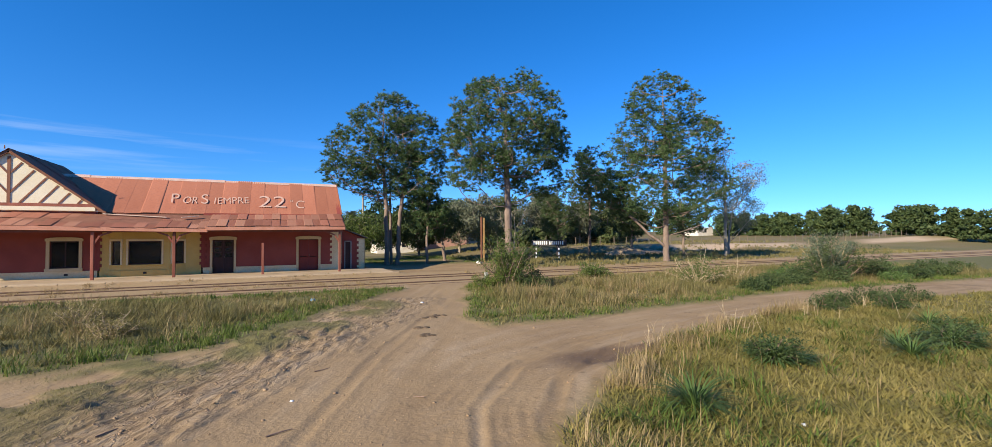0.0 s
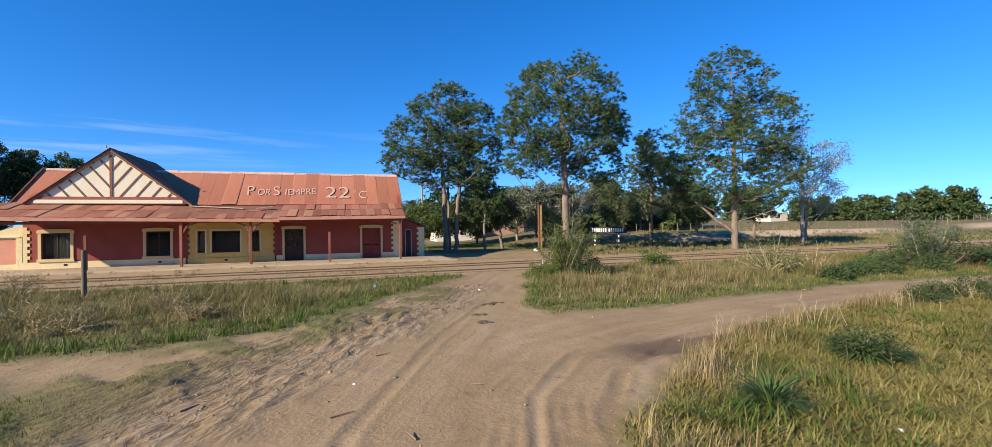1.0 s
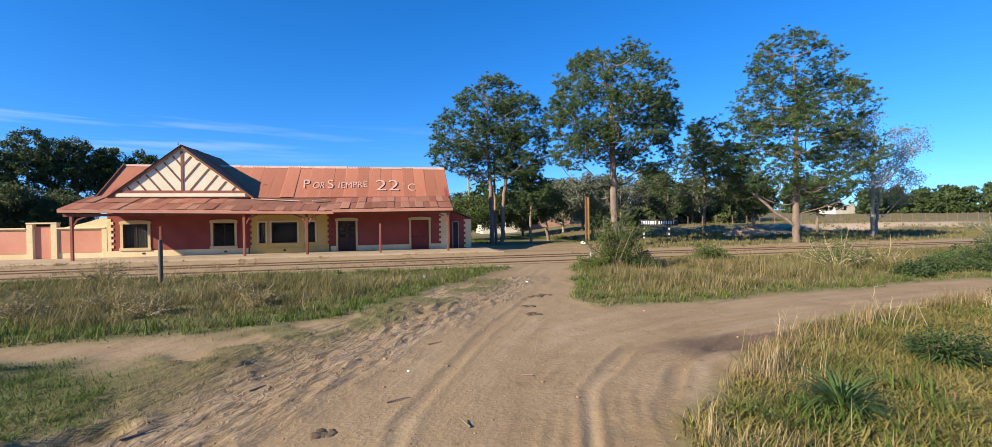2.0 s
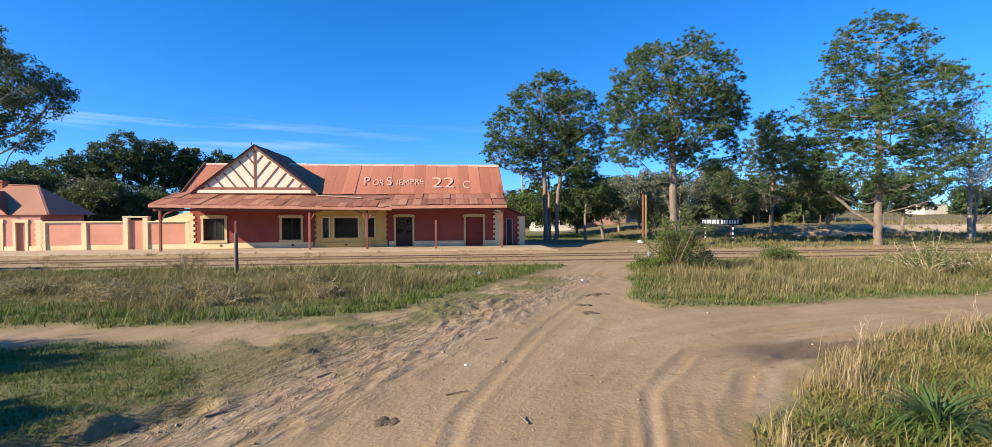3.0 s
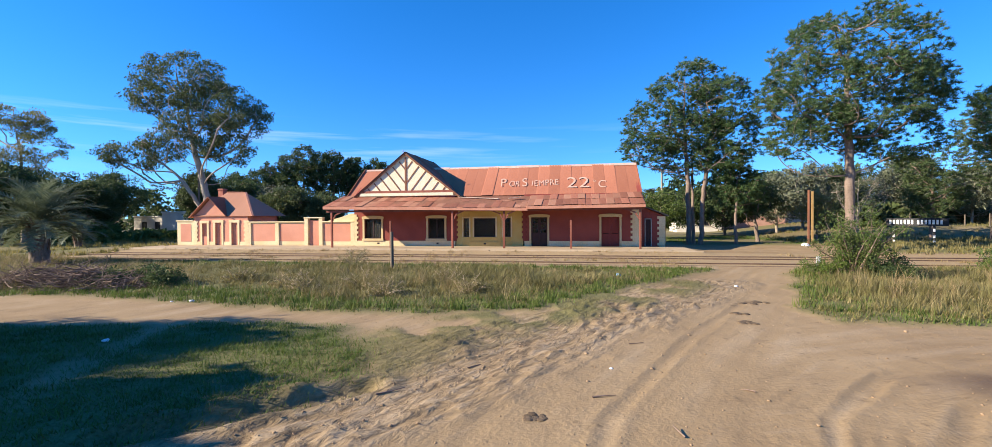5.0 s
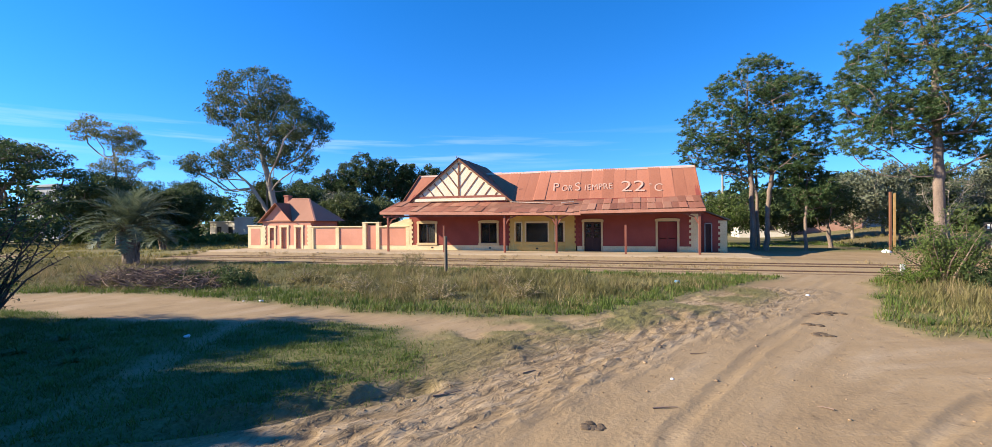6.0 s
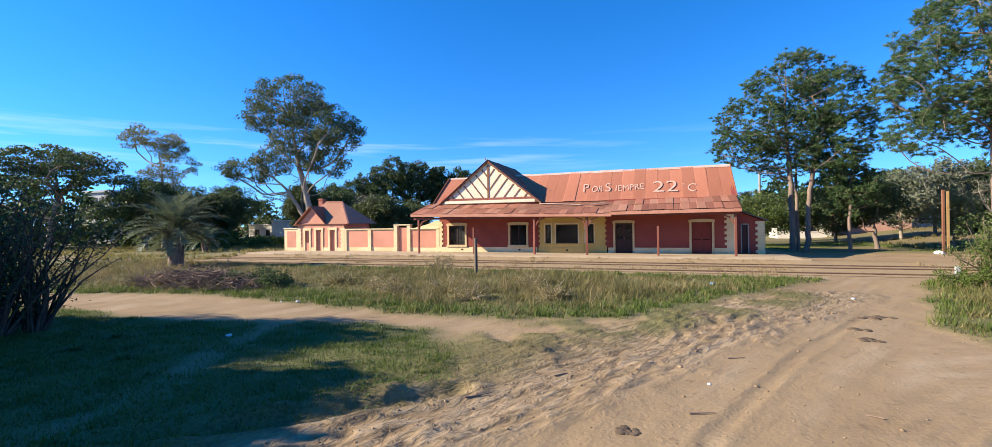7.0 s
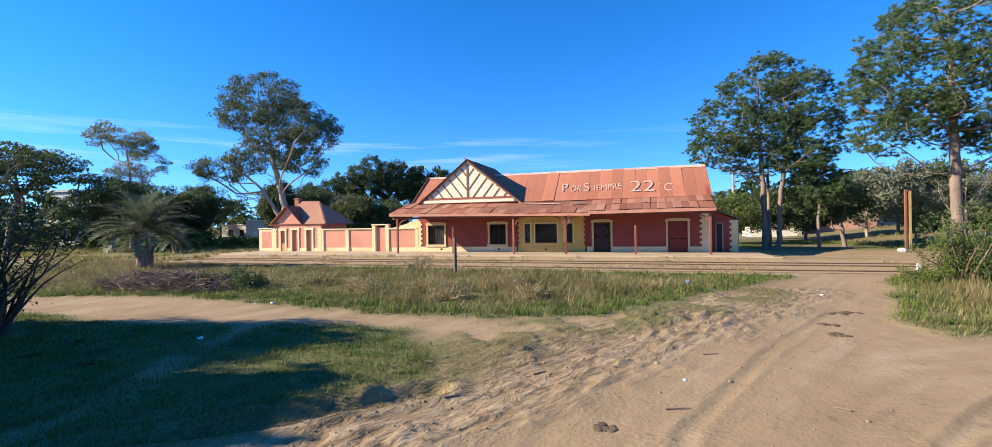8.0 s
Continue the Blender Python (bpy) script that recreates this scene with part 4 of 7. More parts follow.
# loose boards lying on the canopy
for p, q, w in (((-9.2, 35.6, 4.05), (-5.9, 35.1, 3.86), 0.16), ((-5.1, 34.95, 3.86), (-4.2, 35.2, 3.97), 0.2)):
    bm = bmesh.new()
    beam(bm, p, q, w, 0.04)
    ob = part("plank", bevelled(bm, 0.006), M_WOODEND)
    tagged(ob, "bleached loose plank lying on the canopy roof", "plank", "loose planks")


def build_post(x, top, braces):
    bm = bmesh.new()
    box(bm, x - 0.075, x + 0.075, 33.55, 33.70, 0.05, top)
    ob = part("canopy_post", bevelled(bm, 0.015), M_POST, canopy, "oxide red timber post")
    for side in braces:
        bm = bmesh.new()
        pts = [Vector((x + side * 0.06, 33.62, 2.25)), Vector((x + side * 0.32, 33.62, 2.72)), Vector((x + side * 0.85, 33.62, 2.93))]
        for p, q in zip(pts, pts[1:]):
            beam(bm, p, q, 0.08, 0.09)
        part("brace", bm, M_POST, ob)


build_post(-18.78, 2.92, (1,))
build_post(-9.14, 2.92, (1,))
build_post(-5.27, 2.92, (-1, 1))
build_post(4.27, 2.95, (-1,))


def short_post(x, z, label):
    bm = bmesh.new()
    box(bm, x - 0.07, x + 0.07, 33.40, 33.54, FLOOR - 0.02, z)
    ob = part("platform_post", bevelled(bm, 0.012), M_POST)
    tagged(ob, label, "post", "cut-off platform posts")


short_post(-13.92, 2.23, "weathered red timber stump of a canopy post")
short_post(-0.47, 2.21, "weathered red timber stump of a canopy post")

# ---- annex ----
annex = thing("annex", (5.5, 38, FLOOR), "low maroon lean-to annex with dark iron roof", "annex")
bm = bmesh.new()
panel(bm, (W1 + 0.02, 36.5), (6.42, 36.5), 0.0, 2.45, 0.25, [(0.28, 0.80, FLOOR, 2.28)])
panel(bm, (6.42, 36.76), (6.42, 41.0), 0.0, 2.45, 0.25)
panel(bm, (6.42, 41.0), (W1 + 0.02, 41.0), 0.0, 2.9, -0.25)
part("wall", bm, M_RED, annex)
bm = bmesh.new()
for k in range(12):
    z = 0.05 + 0.2 * k
    box(bm, 6.0 - (0.13 if k % 2 else 0), 6.45, 36.46, 36.50, z, z + 0.196)
part("quoin", bm, M_CREAM, annex, "cream corner quoins")
bm = bmesh.new()
box(bm, 6.425, 6.46, 36.46, 41.0, 0.0, 2.45)
part("end_wall", bm, M_CREAM, annex, "cream end wall")
part("annex_roof", deck((W1 + 0.04, 36.2, 3.28), (6.62, 36.2, 2.52), (6.62, 41.2, 2.52), (W1 + 0.04, 41.2, 3.28), 0.07), M_DARKROOF, annex, "dark grey iron lean-to roof")
bm = bmesh.new()
prism(bm, [(W1 + 0.03, 2.45), (6.4, 2.45), (W1 + 0.03, 3.2)], "y", 36.5, 36.7)
part("wall_top", bm, M_RED, annex)
bm = bmesh.new()
x0, x1 = W1 + 0.30, W1 + 0.82
for a, b, c, d in ((x0, x0 + 0.07, FLOOR, 2.28), (x1 - 0.07, x1, FLOOR, 2.28), (x0, x1, 2.21, 2.28)):
    box(bm, a, b, 36.44, 36.6, c, d)
door_frame = part("door_frame", bm, M_CURTAIN, annex, "grey door frame")
bm = bmesh.new()
box(bm, x0 + 0.07, x1 - 0.07, 36.56, 36.6, FLOOR, 2.21)
part("door_leaf", bm, M_DOOR, door_frame)

# ---- perimeter wall and gatehouse ----
yard_wall = thing("yard_wall", (-24, 36, 0), "cream rendered yard wall with salmon panels", "wall")
PILES = (-27.75, -25.12, -22.42, -21.1, -18.25)
bm = bmesh.new()
panel(bm, (-27.9, 36.06), (W0, 36.06), 0.0, 2.12, 0.22, [(-22.22 + 27.9, -21.30 + 27.9, 0.0, 2.12)])
part("wall", bm, M_CREAM, yard_wall)
for p in PILES:
    bm = bmesh.new()
    tall = 2.46 if p in (-22.42, -21.1) else 2.2
    box(bm, p - 0.17, p + 0.17, 35.96, 36.32, 0.0, tall)
    part("pilaster", bevelled(bm, 0.015), M_CREAM, yard_wall)
for a, b in ((-27.50, -25.34), (-24.90, -22.64), (-20.88, -18.46)):
    bm = bmesh.new()
    box(bm, a, b, 36.045, 36.06, 0.55, 2.02)
    part("panel", bm, M_PINK, yard_wall, "faded salmon panel")
for a, b, z in ((-27.9, -22.6, 2.12), (-20.93, W0 - 0.1, 2.12), (-22.62, -20.9, 2.46)):
    bm = bmesh.new()
    box(bm, a, b, 35.93, 36.35, z, z + 0.10)
    part("coping", bevelled(bm, 0.02), M_CREAM, yard_wall)
bm = bmesh.new()
box(bm, -22.24, -21.28, 36.12, 36.2, 0.05, 2.3)
part("gate_leaf", bevelled(bm, 0.01), M_PINK, yard_wall, "salmon painted gate")
bm = bmesh.new()
prism(bm, [(-20.6, 2.22), (-18.3, 2.22), (-18.12, 2.22), (-18.12, 2.85), (-18.5, 2.82), (-19.3, 2.55)], "y", 36.1, 36.3)
part("swept_top", bm, M_CREAM, yard_wall, "cream wall sweeping up to the station")

hut = thing("gatehouse", (-30.5, 38, 0), "small salmon outbuilding with hipped red roof and chimney", "building")
bm = bmesh.new()
HX0, HX1 = -33.15, -27.9
holes = [(-32.32, -31.84, 0.95, 2.1), (-31.05, -30.42, 0.12, 2.15), (-29.46, -28.86, 0.12, 2.15)]
panel(bm, (HX0, 36.0), (HX1, 36.0), 0.0, 2.75, 0.25, [(a - HX0, b - HX0, c, d) for a, b, c, d in holes])
panel(bm, (HX1, 36.25), (HX1, 40.2), 0.0, 2.75, 0.25)
panel(bm, (HX0, 40.2), (HX0, 36.25), 0.0, 2.75, 0.25)
panel(bm, (HX1, 40.2), (HX0, 40.2), 0.0, 2.75, 0.25)
part("wall", bm, M_PINK, hut)
bm = bmesh.new()
prism(bm, [(HX0 + 0.1, 2.75), (-30.05, 2.75), (-31.5, 4.2)], "y", 36.0, 36.25)
part("front_gable", bm, M_PINK, hut, "salmon front gable")
bm = bmesh.new()
for a, b, c, d in holes:
    box(bm, a - 0.18, a, 35.94, 36.03, 0.08, d)
    box(bm, b, b + 0.18, 35.94, 36.03, 0.08, d)
    box(bm, a - 0.22, b + 0.22, 35.93, 36.03, d, d + 0.22)
for x in (HX0 + 0.15, HX1 - 0.12):
    for k in range(12):
        z = 0.05 + 0.19 * k
        box(bm, x - (0.24 if k % 2 else 0.16), x + (0.24 if k % 2 else 0.16), 35.95, 36.02, z, z + 0.186)
part("trim", bm, M_CREAM, hut, "cream quoins and door surrounds")
for a, b in ((HX0, -32.54), (-31.62, -31.25), (-30.2, -29.66), (-28.64, HX1)):
    bm = bmesh.new()
    box(bm, a, b, 35.955, 36.0, 0.0, 0.5)
    part("plinth", bm, M_CREAM, hut)
for a, b, c, d in holes:
    bm = bmesh.new()
    box(bm, a, b, 36.1, 36.16, c, d)
    for k in range(1, 4):
        box(bm, a + (b - a) * k / 4 - 0.006, a + (b - a) * k / 4 + 0.006, 36.09, 36.1, c, d)
    part("door_leaf" if c < 0.5 else "shutter", bm, M_FASCIA, hut, "faded brick-red boards")
bm = bmesh.new()
eave = [bm.verts.new(p) for p in ((HX0 - 0.25, 35.85, 2.7), (HX1 + 0.6, 35.85, 2.7), (HX1 + 0.6, 40.5, 2.7), (HX0 - 0.25, 40.5, 2.7))]
ra, rb = bm.verts.new((-31.6, 38.15, 4.9)), bm.verts.new((-29.7, 38.15, 4.85))
for q in ((eave[0], eave[1], rb, ra), (eave[1], eave[2], rb), (eave[2], eave[3], ra, rb), (eave[3], eave[0], ra), (eave[3], eave[2], eave[1], eave[0])):
    bm.faces.new(q)
hut_roof = part("hip_roof", bm, M_SHEET_OLD, hut, "hipped rust-red sheet roof")
for a, b in (((HX1 + 0.6, 35.85, 2.72), (-29.7, 38.15, 4.87)), ((-31.6, 38.15, 4.92), (-29.7, 38.15, 4.87))):
    bm = bmesh.new()
    beam(bm, a, b, 0.16, 0.06)
    part("hip_cap", bm, M_FASCIA, hut_roof)
part("gable_slope", deck((-31.5, 35.7, 4.42), (-31.5, 38.1, 4.42), (-33.45, 38.1, 2.62), (-33.45, 35.7, 2.62), 0.06), M_SHEET_OLD, hut_roof)
part("gable_slope", deck((-31.5, 38.1, 4.42), (-31.5, 35.7, 4.42), (-29.75, 35.7, 2.72), (-29.75, 38.1, 2.72), 0.06), M_SHEET_OLD, hut_roof)
bm = bmesh.new()
box(bm, -32.6, -32.1, 38.2, 38.7, 4.0, 5.25)
box(bm, -32.66, -32.04, 38.14, 38.76, 5.12, 5.22)
part("chimney", bevelled(bm, 0.015), M_TILE, hut, "short brick chimney")

# low wall end west of the gatehouse
wall_end = thing("wall_end", (-34, 36, 0), "short cream yard wall bay with salmon panel", "wall")
bm = bmesh.new()
box(bm, -34.85, HX0, 36.0, 36.22, 0.0, 2.25)
part("wall", bm, M_CREAM, wall_end)
bm = bmesh.new()
box(bm, -34.5, -33.45, 35.985, 36.0, 0.5, 2.05)
part("panel", bm, M_PINK, wall_end, "faded salmon panel")
bm = bmesh.new()
box(bm, -34.92, HX0 - 0.05, 35.93, 36.3, 2.25, 2.36)
part("coping", bevelled(bm, 0.02), M_CREAM, wall_end)

# painted words on the roof
UPR = Vector((0, RY - EY, RZ - EZ)).normalized()


def roof_word(text, x, s, size, stretch):
    cu = bpy.data.curves.new("roof_lettering", "FONT")
    cu.body, cu.size, cu.offset, cu.extrude = text, size, -0.006 * size, 0.002
    ob = new("roof_lettering", cu)
    me = bpy.data.meshes.new_from_object(ob)
    bpy.data.objects.remove(ob)
    me.materials.clear()
    me.materials.append(M_CHALK)
    ob = new("roof_lettering", me)
    nor = Vector((1, 0, 0)).cross(UPR)
    m = Matrix((Vector((1, 0, 0)), UPR, nor)).transposed().to_4x4()
    m.translation = Vector((x, EY, EZ)) + UPR * s + nor * 0.105
    adopt(ob, station)
    ob.matrix_basis = m @ pose(0, 0, 0, 0, 0, 5 * math.sin(7 * x)) @ Matrix.Diagonal((stretch, 1, 1, 1))
    return tagged(ob, "white hand-painted roof graffiti")


for word, x, s, size, stretch in (("P", -6.1, 1.12, 1.7, 0.62), ("OR", -5.42, 1.12, 1.2, 0.52), ("S", -4.36, 1.08, 1.75, 0.62), ("I", -3.62, 1.10, 1.2, 0.56), ("EMPRE", -3.38, 1.10, 1.2, 0.57),
                                  ("22", -0.9, 0.80, 2.2, 0.86), ("\u00b0", 1.22, 0.98, 1.2, 0.6), ("C", 1.52, 0.80, 1.5, 0.62)):
    roof_word(word, x, s, size, stretch)


# ---- plants ----
def unit(v):
    return v / (np.linalg.norm(v, axis=-1, keepdims=True) + 1e-9)


def needles(rng, centres, radii, n, width, squash=0.75):
    """Tufts of needle blades that burst from each centre."""
    k = len(centres)
    d = unit(rng.normal(size=(k, n, 3)) * np.array([1, 1, squash]) + np.array([0, 0, 0.45]))
    length = radii[:, None, None] * rng.uniform(0.6, 1.1, (k, n, 1))
    side = unit(np.cross(d, rng.normal(size=(k, n, 3)))) * (width * rng.uniform(0.7, 1.3, (k, n, 1)))
    c = centres[:, None]
    root = c + d * length * 0.12
    v = np.stack([root - side, root + side, c + d * length], 2).reshape(-1, 3)
    return v, np.arange(len(v)).reshape(-1, 3)


def leaves(rng, centres, radii, n, size, squash=0.6):
    """Clumps of small diamond leaves scattered in a flattened ball."""
    k = len(centres)
    d = unit(rng.normal(size=(k, n, 3))) * rng.uniform(0.25, 1, (k, n, 1)) ** 0.5
    c = centres[:, None] + d * radii[:, None, None] * np.array([1, 1, squash])
    a = unit(rng.normal(size=(k, n, 3)))
    b = unit(np.cross(a, rng.normal(size=(k, n, 3))))
    s = size * rng.uniform(0.6, 1.3, (k, n, 1))
    v = np.stack([c - a * s, c - b * s * 0.45, c + a * s, c + b * s * 0.45], 2).reshape(-1, 3)
    return v, np.arange(len(v)).reshape(-1, 4)


def bough(rng, p, d, length, r0, r1, lift, wob, n=5):
    """A limb's points and radii, bending upwards by lift."""
    pts = [np.array(p, float)]
    d = unit(np.array(d, float))
    for i in range(n):
        d = unit(d + np.array([0, 0, lift / n]) + rng.normal(size=3) * wob)
        pts.append(pts[-1] + d * length / n)
    return np.array(pts), np.linspace(r0, r1, n + 1)


def grow(rng, height, bare, reach, limbs, profile, trunk_r, lean=(0, 0), rise=(0.0, 0.9), twigs=6, clump=0.55, top=1.0, wob=0.07, start=0.35, sky=0.25):
    """A tree's tubes and the centres and sizes of its leaf clumps, standing at the origin."""
    n = 9
    t = np.linspace(0, top, n)
    path = np.stack([lean[0] * t ** 1.3 + np.cumsum(rng.normal(size=n)) * 0.05 * t, lean[1] * t ** 1.3 + np.cumsum(rng.normal(size=n)) * 0.05 * t, height * t], 1)
    path[0, :2] = 0
    path[0, 2] = -0.15
    tube = [(path, trunk_r * (1 - 0.88 * t / top) + np.where(t == 0, 0.25 * trunk_r, 0))]
    centres, sizes = [], []
    for i in range(limbs):
        u = (i + rng.uniform(0.1, 0.9)) / limbs
        h = bare + (top - bare) * u
        p = np.array([np.interp(h, t, path[:, k]) for k in range(3)])
        az = i * 2.399 + rng.uniform(-0.5, 0.5)
        el = rise[0] + (rise[1] - rise[0]) * u + rng.uniform(-0.15, 0.15)
        length = reach * profile(u) * rng.uniform(0.72, 1.12)
        if length < 0.25:
            continue
        d = (math.cos(az) * math.cos(el), math.sin(az) * math.cos(el), math.sin(el))
        r = max(0.018, trunk_r * 0.30 * (length / reach) ** 0.8)
        pts, rad = bough(rng, p, d, length, r, r * 0.25, sky, wob)
        tube.append((pts, rad))
        for j in range(twigs):
            s = start + (1 - start) * (j + rng.uniform(0.2, 1)) / twigs
            q = np.array([np.interp(s * 5, np.arange(6), pts[:, k]) for k in range(3)])
            dd = unit(pts[-1] - pts[-2]) + rng.normal(size=3) * np.array([0.8, 0.8, 0.45])
            ln = length * rng.uniform(0.12, 0.30) + 0.25
            tp, tr = bough(rng, q, dd, ln, r * 0.32, 0.008, 0.25, 0.12, 3)
            tube.append((tp, tr))
            centres.append(tp[-1])
            sizes.append(clump * rng.uniform(0.75, 1.25))
            if rng.uniform() < 0.85:
                centres.append(tp[-2] + rng.normal(size=3) * clump * 0.35)
                sizes.append(clump * rng.uniform(0.6, 1.0))
        centres.append(pts[-1])
        sizes.append(clump)
    return tube, np.array(centres), np.array(sizes)


def crown_targets(rng, lobes, n, gaps, shell):
    """Places for leaf clumps: in the outer part of each lobe (x, y, z, rx, ry, rz), spaced apart, with open gaps between."""
    lobes = np.array(lobes, float)
    share = (lobes[:, 3] * lobes[:, 4] * lobes[:, 5]) ** 0.67
    pick = rng.choice(len(lobes), n * 7, p=share / share.sum())
    d = unit(rng.normal(size=(n * 7, 3)))
    q = shell + (1.0 - shell) * rng.uniform(size=(n * 7, 1)) ** 0.6
    p = lobes[pick, :3] + d * q * lobes[pick, 3:]
    # drop what lies deep inside another lobe
    for lb in lobes:
        depth = np.linalg.norm((p - lb[:3]) / lb[3:], axis=1)
        p = p[(depth > shell * 0.8) | (rng.uniform(size=len(p)) < 0.25)]
    wave = np.zeros(len(p))
    for _ in range(7):
        k = unit(rng.normal(size=3)) * rng.uniform(1.4, 3.2)
        wave += np.sin(p @ k + rng.uniform(0, 6.28))
    p = p[wave / 2.6 > gaps - 1.0]
    apart = 0.9 * float(np.sqrt((lobes[:, 3] * lobes[:, 5]).sum() * 9.0 / n))
    kept = []
    for c in p:
        if len(kept) < n and (not kept or np.min(np.sum((np.array(kept) - c) ** 2, axis=1)) > (apart * 0.55) ** 2):
            kept.append(c)
    return np.array(kept)


def grow_crown(rng, lobes, n, trunk, trunk_r, bare, limbs=16, steep=0.5, clump=0.5, gaps=0.55, shell=0.55, step=0.5, bow=0.10, up=0.15, keep_on=0.6):
    """A branching tree: main limbs leave the trunk (a line of points), then fork on towards the clump places until each is reached."""
    goal = crown_targets(rng, lobes, n, gaps, shell)
    trunk = np.array(trunk, float)
    seg = np.concatenate([[0], np.cumsum(np.linalg.norm(np.diff(trunk, axis=0), axis=1))])
    m = max(4, int(seg[-1] / step))
    at = np.linspace(0, seg[-1], m)
    nodes = [np.array([np.interp(a, seg, trunk[:, j]) for j in range(3)]) + rng.normal(size=3) * 0.03 * (0 < i < m - 1) for i, a in enumerate(at)]
    above = [-1] + list(range(m - 1))
    stem = np.array(nodes)
    # main limbs run to goals spread far apart
    far = [int(np.argmax(np.abs(goal[:, 0]) + np.abs(goal[:, 1])))]
    gap = np.linalg.norm(goal - goal[far[0]], axis=1)
    for _ in range(min(limbs, len(goal)) - 1):
        far.append(int(np.argmax(gap)))
        gap = np.minimum(gap, np.linalg.norm(goal - goal[far[-1]], axis=1))
    for g in far:
        end = goal[g]
        flat = np.min(np.hypot(stem[:, 0] - end[0], stem[:, 1] - end[1]))
        hub = min(max(bare, end[2] - steep * flat - rng.uniform(0, 0.8)), stem[-1, 2])
        j = int(np.argmin(np.abs(stem[:, 2] - hub)))
        p = stem[j]
        ln = np.linalg.norm(end - p)
        k = max(2, int(0.8 * ln / step))
        last = j
        sway = rng.normal(size=3) * 0.07 * ln
        twist = rng.normal(size=3) * 0.05 * ln
        for i in range(1, k + 1):
            u = 0.82 * i / k
            c = p + (end - p) * u + sway * math.sin(u * 3.1) + twist * math.sin(u * 6.3) - np.array([0, 0, bow * ln * math.sin(u * 3.14)])
            nodes.append(c)
            above.append(last)
            last = len(nodes) - 1
    P, kids = np.array(nodes), np.zeros(len(nodes), int)
    for i in above[m:]:
        kids[i] += 1
    low = P[:, 2] < bare
    D = np.linalg.norm(goal[:, None] - P[None], axis=2)
    D[:, low] = 1e9
    near, dist = D.argmin(1), D.min(1)
    live = np.ones(len(goal), bool)
    for _ in range(40):
        live &= dist > step * 0.75
        live &= kids[near] < 4
        if not live.any():
            break
        src, inv = np.unique(near[live], return_inverse=True)
        pull = np.zeros((len(src), 3))
        np.add.at(pull, inv, unit(goal[live] - P[near[live]]))
        par = np.array(above)[src]
        ahead = unit(P[src] - P[np.maximum(par, 0)])
        d = unit(unit(pull) + keep_on * ahead * (kids[src] == 0)[:, None] + np.array([0, 0, up]) + rng.normal(size=pull.shape) * 0.16)
        fresh = P[src] + d * step
        kids[src] += 1
        first = len(P)
        P = np.concatenate([P, fresh])
        kids = np.concatenate([kids, np.zeros(len(src), int)])
        above += list(src)
        D = np.linalg.norm(goal[:, None] - fresh[None], axis=2)
        better = D.min(1) < dist
        near = np.where(better, first + D.argmin(1), near)
        dist = np.minimum(dist, D.min(1))
    total = len(P)
    load, heir = np.zeros(total), [[] for _ in range(total)]
    for i in range(total - 1, -1, -1):
        load[i] = max(load[i], 1)
        if above[i] >= 0:
            load[above[i]] += load[i]
            heir[above[i]].append(i)
    rad = np.maximum(0.011, trunk_r * (load / load[0]) ** 0.50)
    rad[:m] *= 1.1 - 0.45 * np.linspace(0, 1, m)
    rad[0] *= 1.3
    tube, open_ends = [], [(0, 0)]
    while open_ends:
        a, b = open_ends.pop()
        run = [a] if a != b else []
        while True:
            run.append(b)
            if not heir[b]:
                break
            order = sorted(heir[b], key=lambda c: -load[c])
            open_ends += [(b, c) for c in order[1:]]
            b = order[0]
        if len(run) > 1:
            r = rad[run].copy()
            r[0] = min(r[0], r[1] * 1.25)
            tube.append((P[run], r))
    thin = (load <= 2) & (np.arange(total) >= m) & (rng.uniform(size=total) < 0.55)
    centres = np.concatenate([goal, P[thin]]) + rng.normal(size=(len(goal) + int(thin.sum()), 3)) * clump * 0.18
    return tube, centres, clump * rng.uniform(0.7, 1.25, len(centres))


def grow_dome(rng, zc, rad, rz, n, trunk_r, bare, lean=(0, 0), off=(0, 0), clump=0.38, limbs=12, lumps=5, steep=0.5, gaps=0.5, shell=0.5, core=True):
    """A tree with one uneven crown of several lobes round (off, zc), about a core or apart; bare is the clear stem's share of the height."""
    lobes = [(off[0], off[1], zc, rad * 0.72, rad * 0.72, rz * 0.78)] if core else []
    for i in range(lumps):
        az, s = i * 2.399 + rng.uniform(-0.4, 0.4), -0.5 + 1.15 * (i + rng.uniform(0.1, 0.9)) / lumps
        w = math.sqrt(max(0.05, 1 - s * s)) * 0.62
        k = rng.uniform(0.36, 0.52)
        lobes.append((off[0] + rad * w * math.cos(az), off[1] + rad * w * math.sin(az), zc + rz * s * 0.75, rad * k, rad * k, rz * k * 0.8))
    top = zc + rz * 0.7
    trunk = [(0, 0, -0.15), (lean[0] * 0.3, lean[1] * 0.3, top * 0.4), (lean[0], lean[1], top)]
    return grow_crown(rng, lobes, n, trunk, trunk_r, max(0.3, bare * zc), limbs, steep, clump, gaps, shell, step=max(0.35, rad * 0.11))


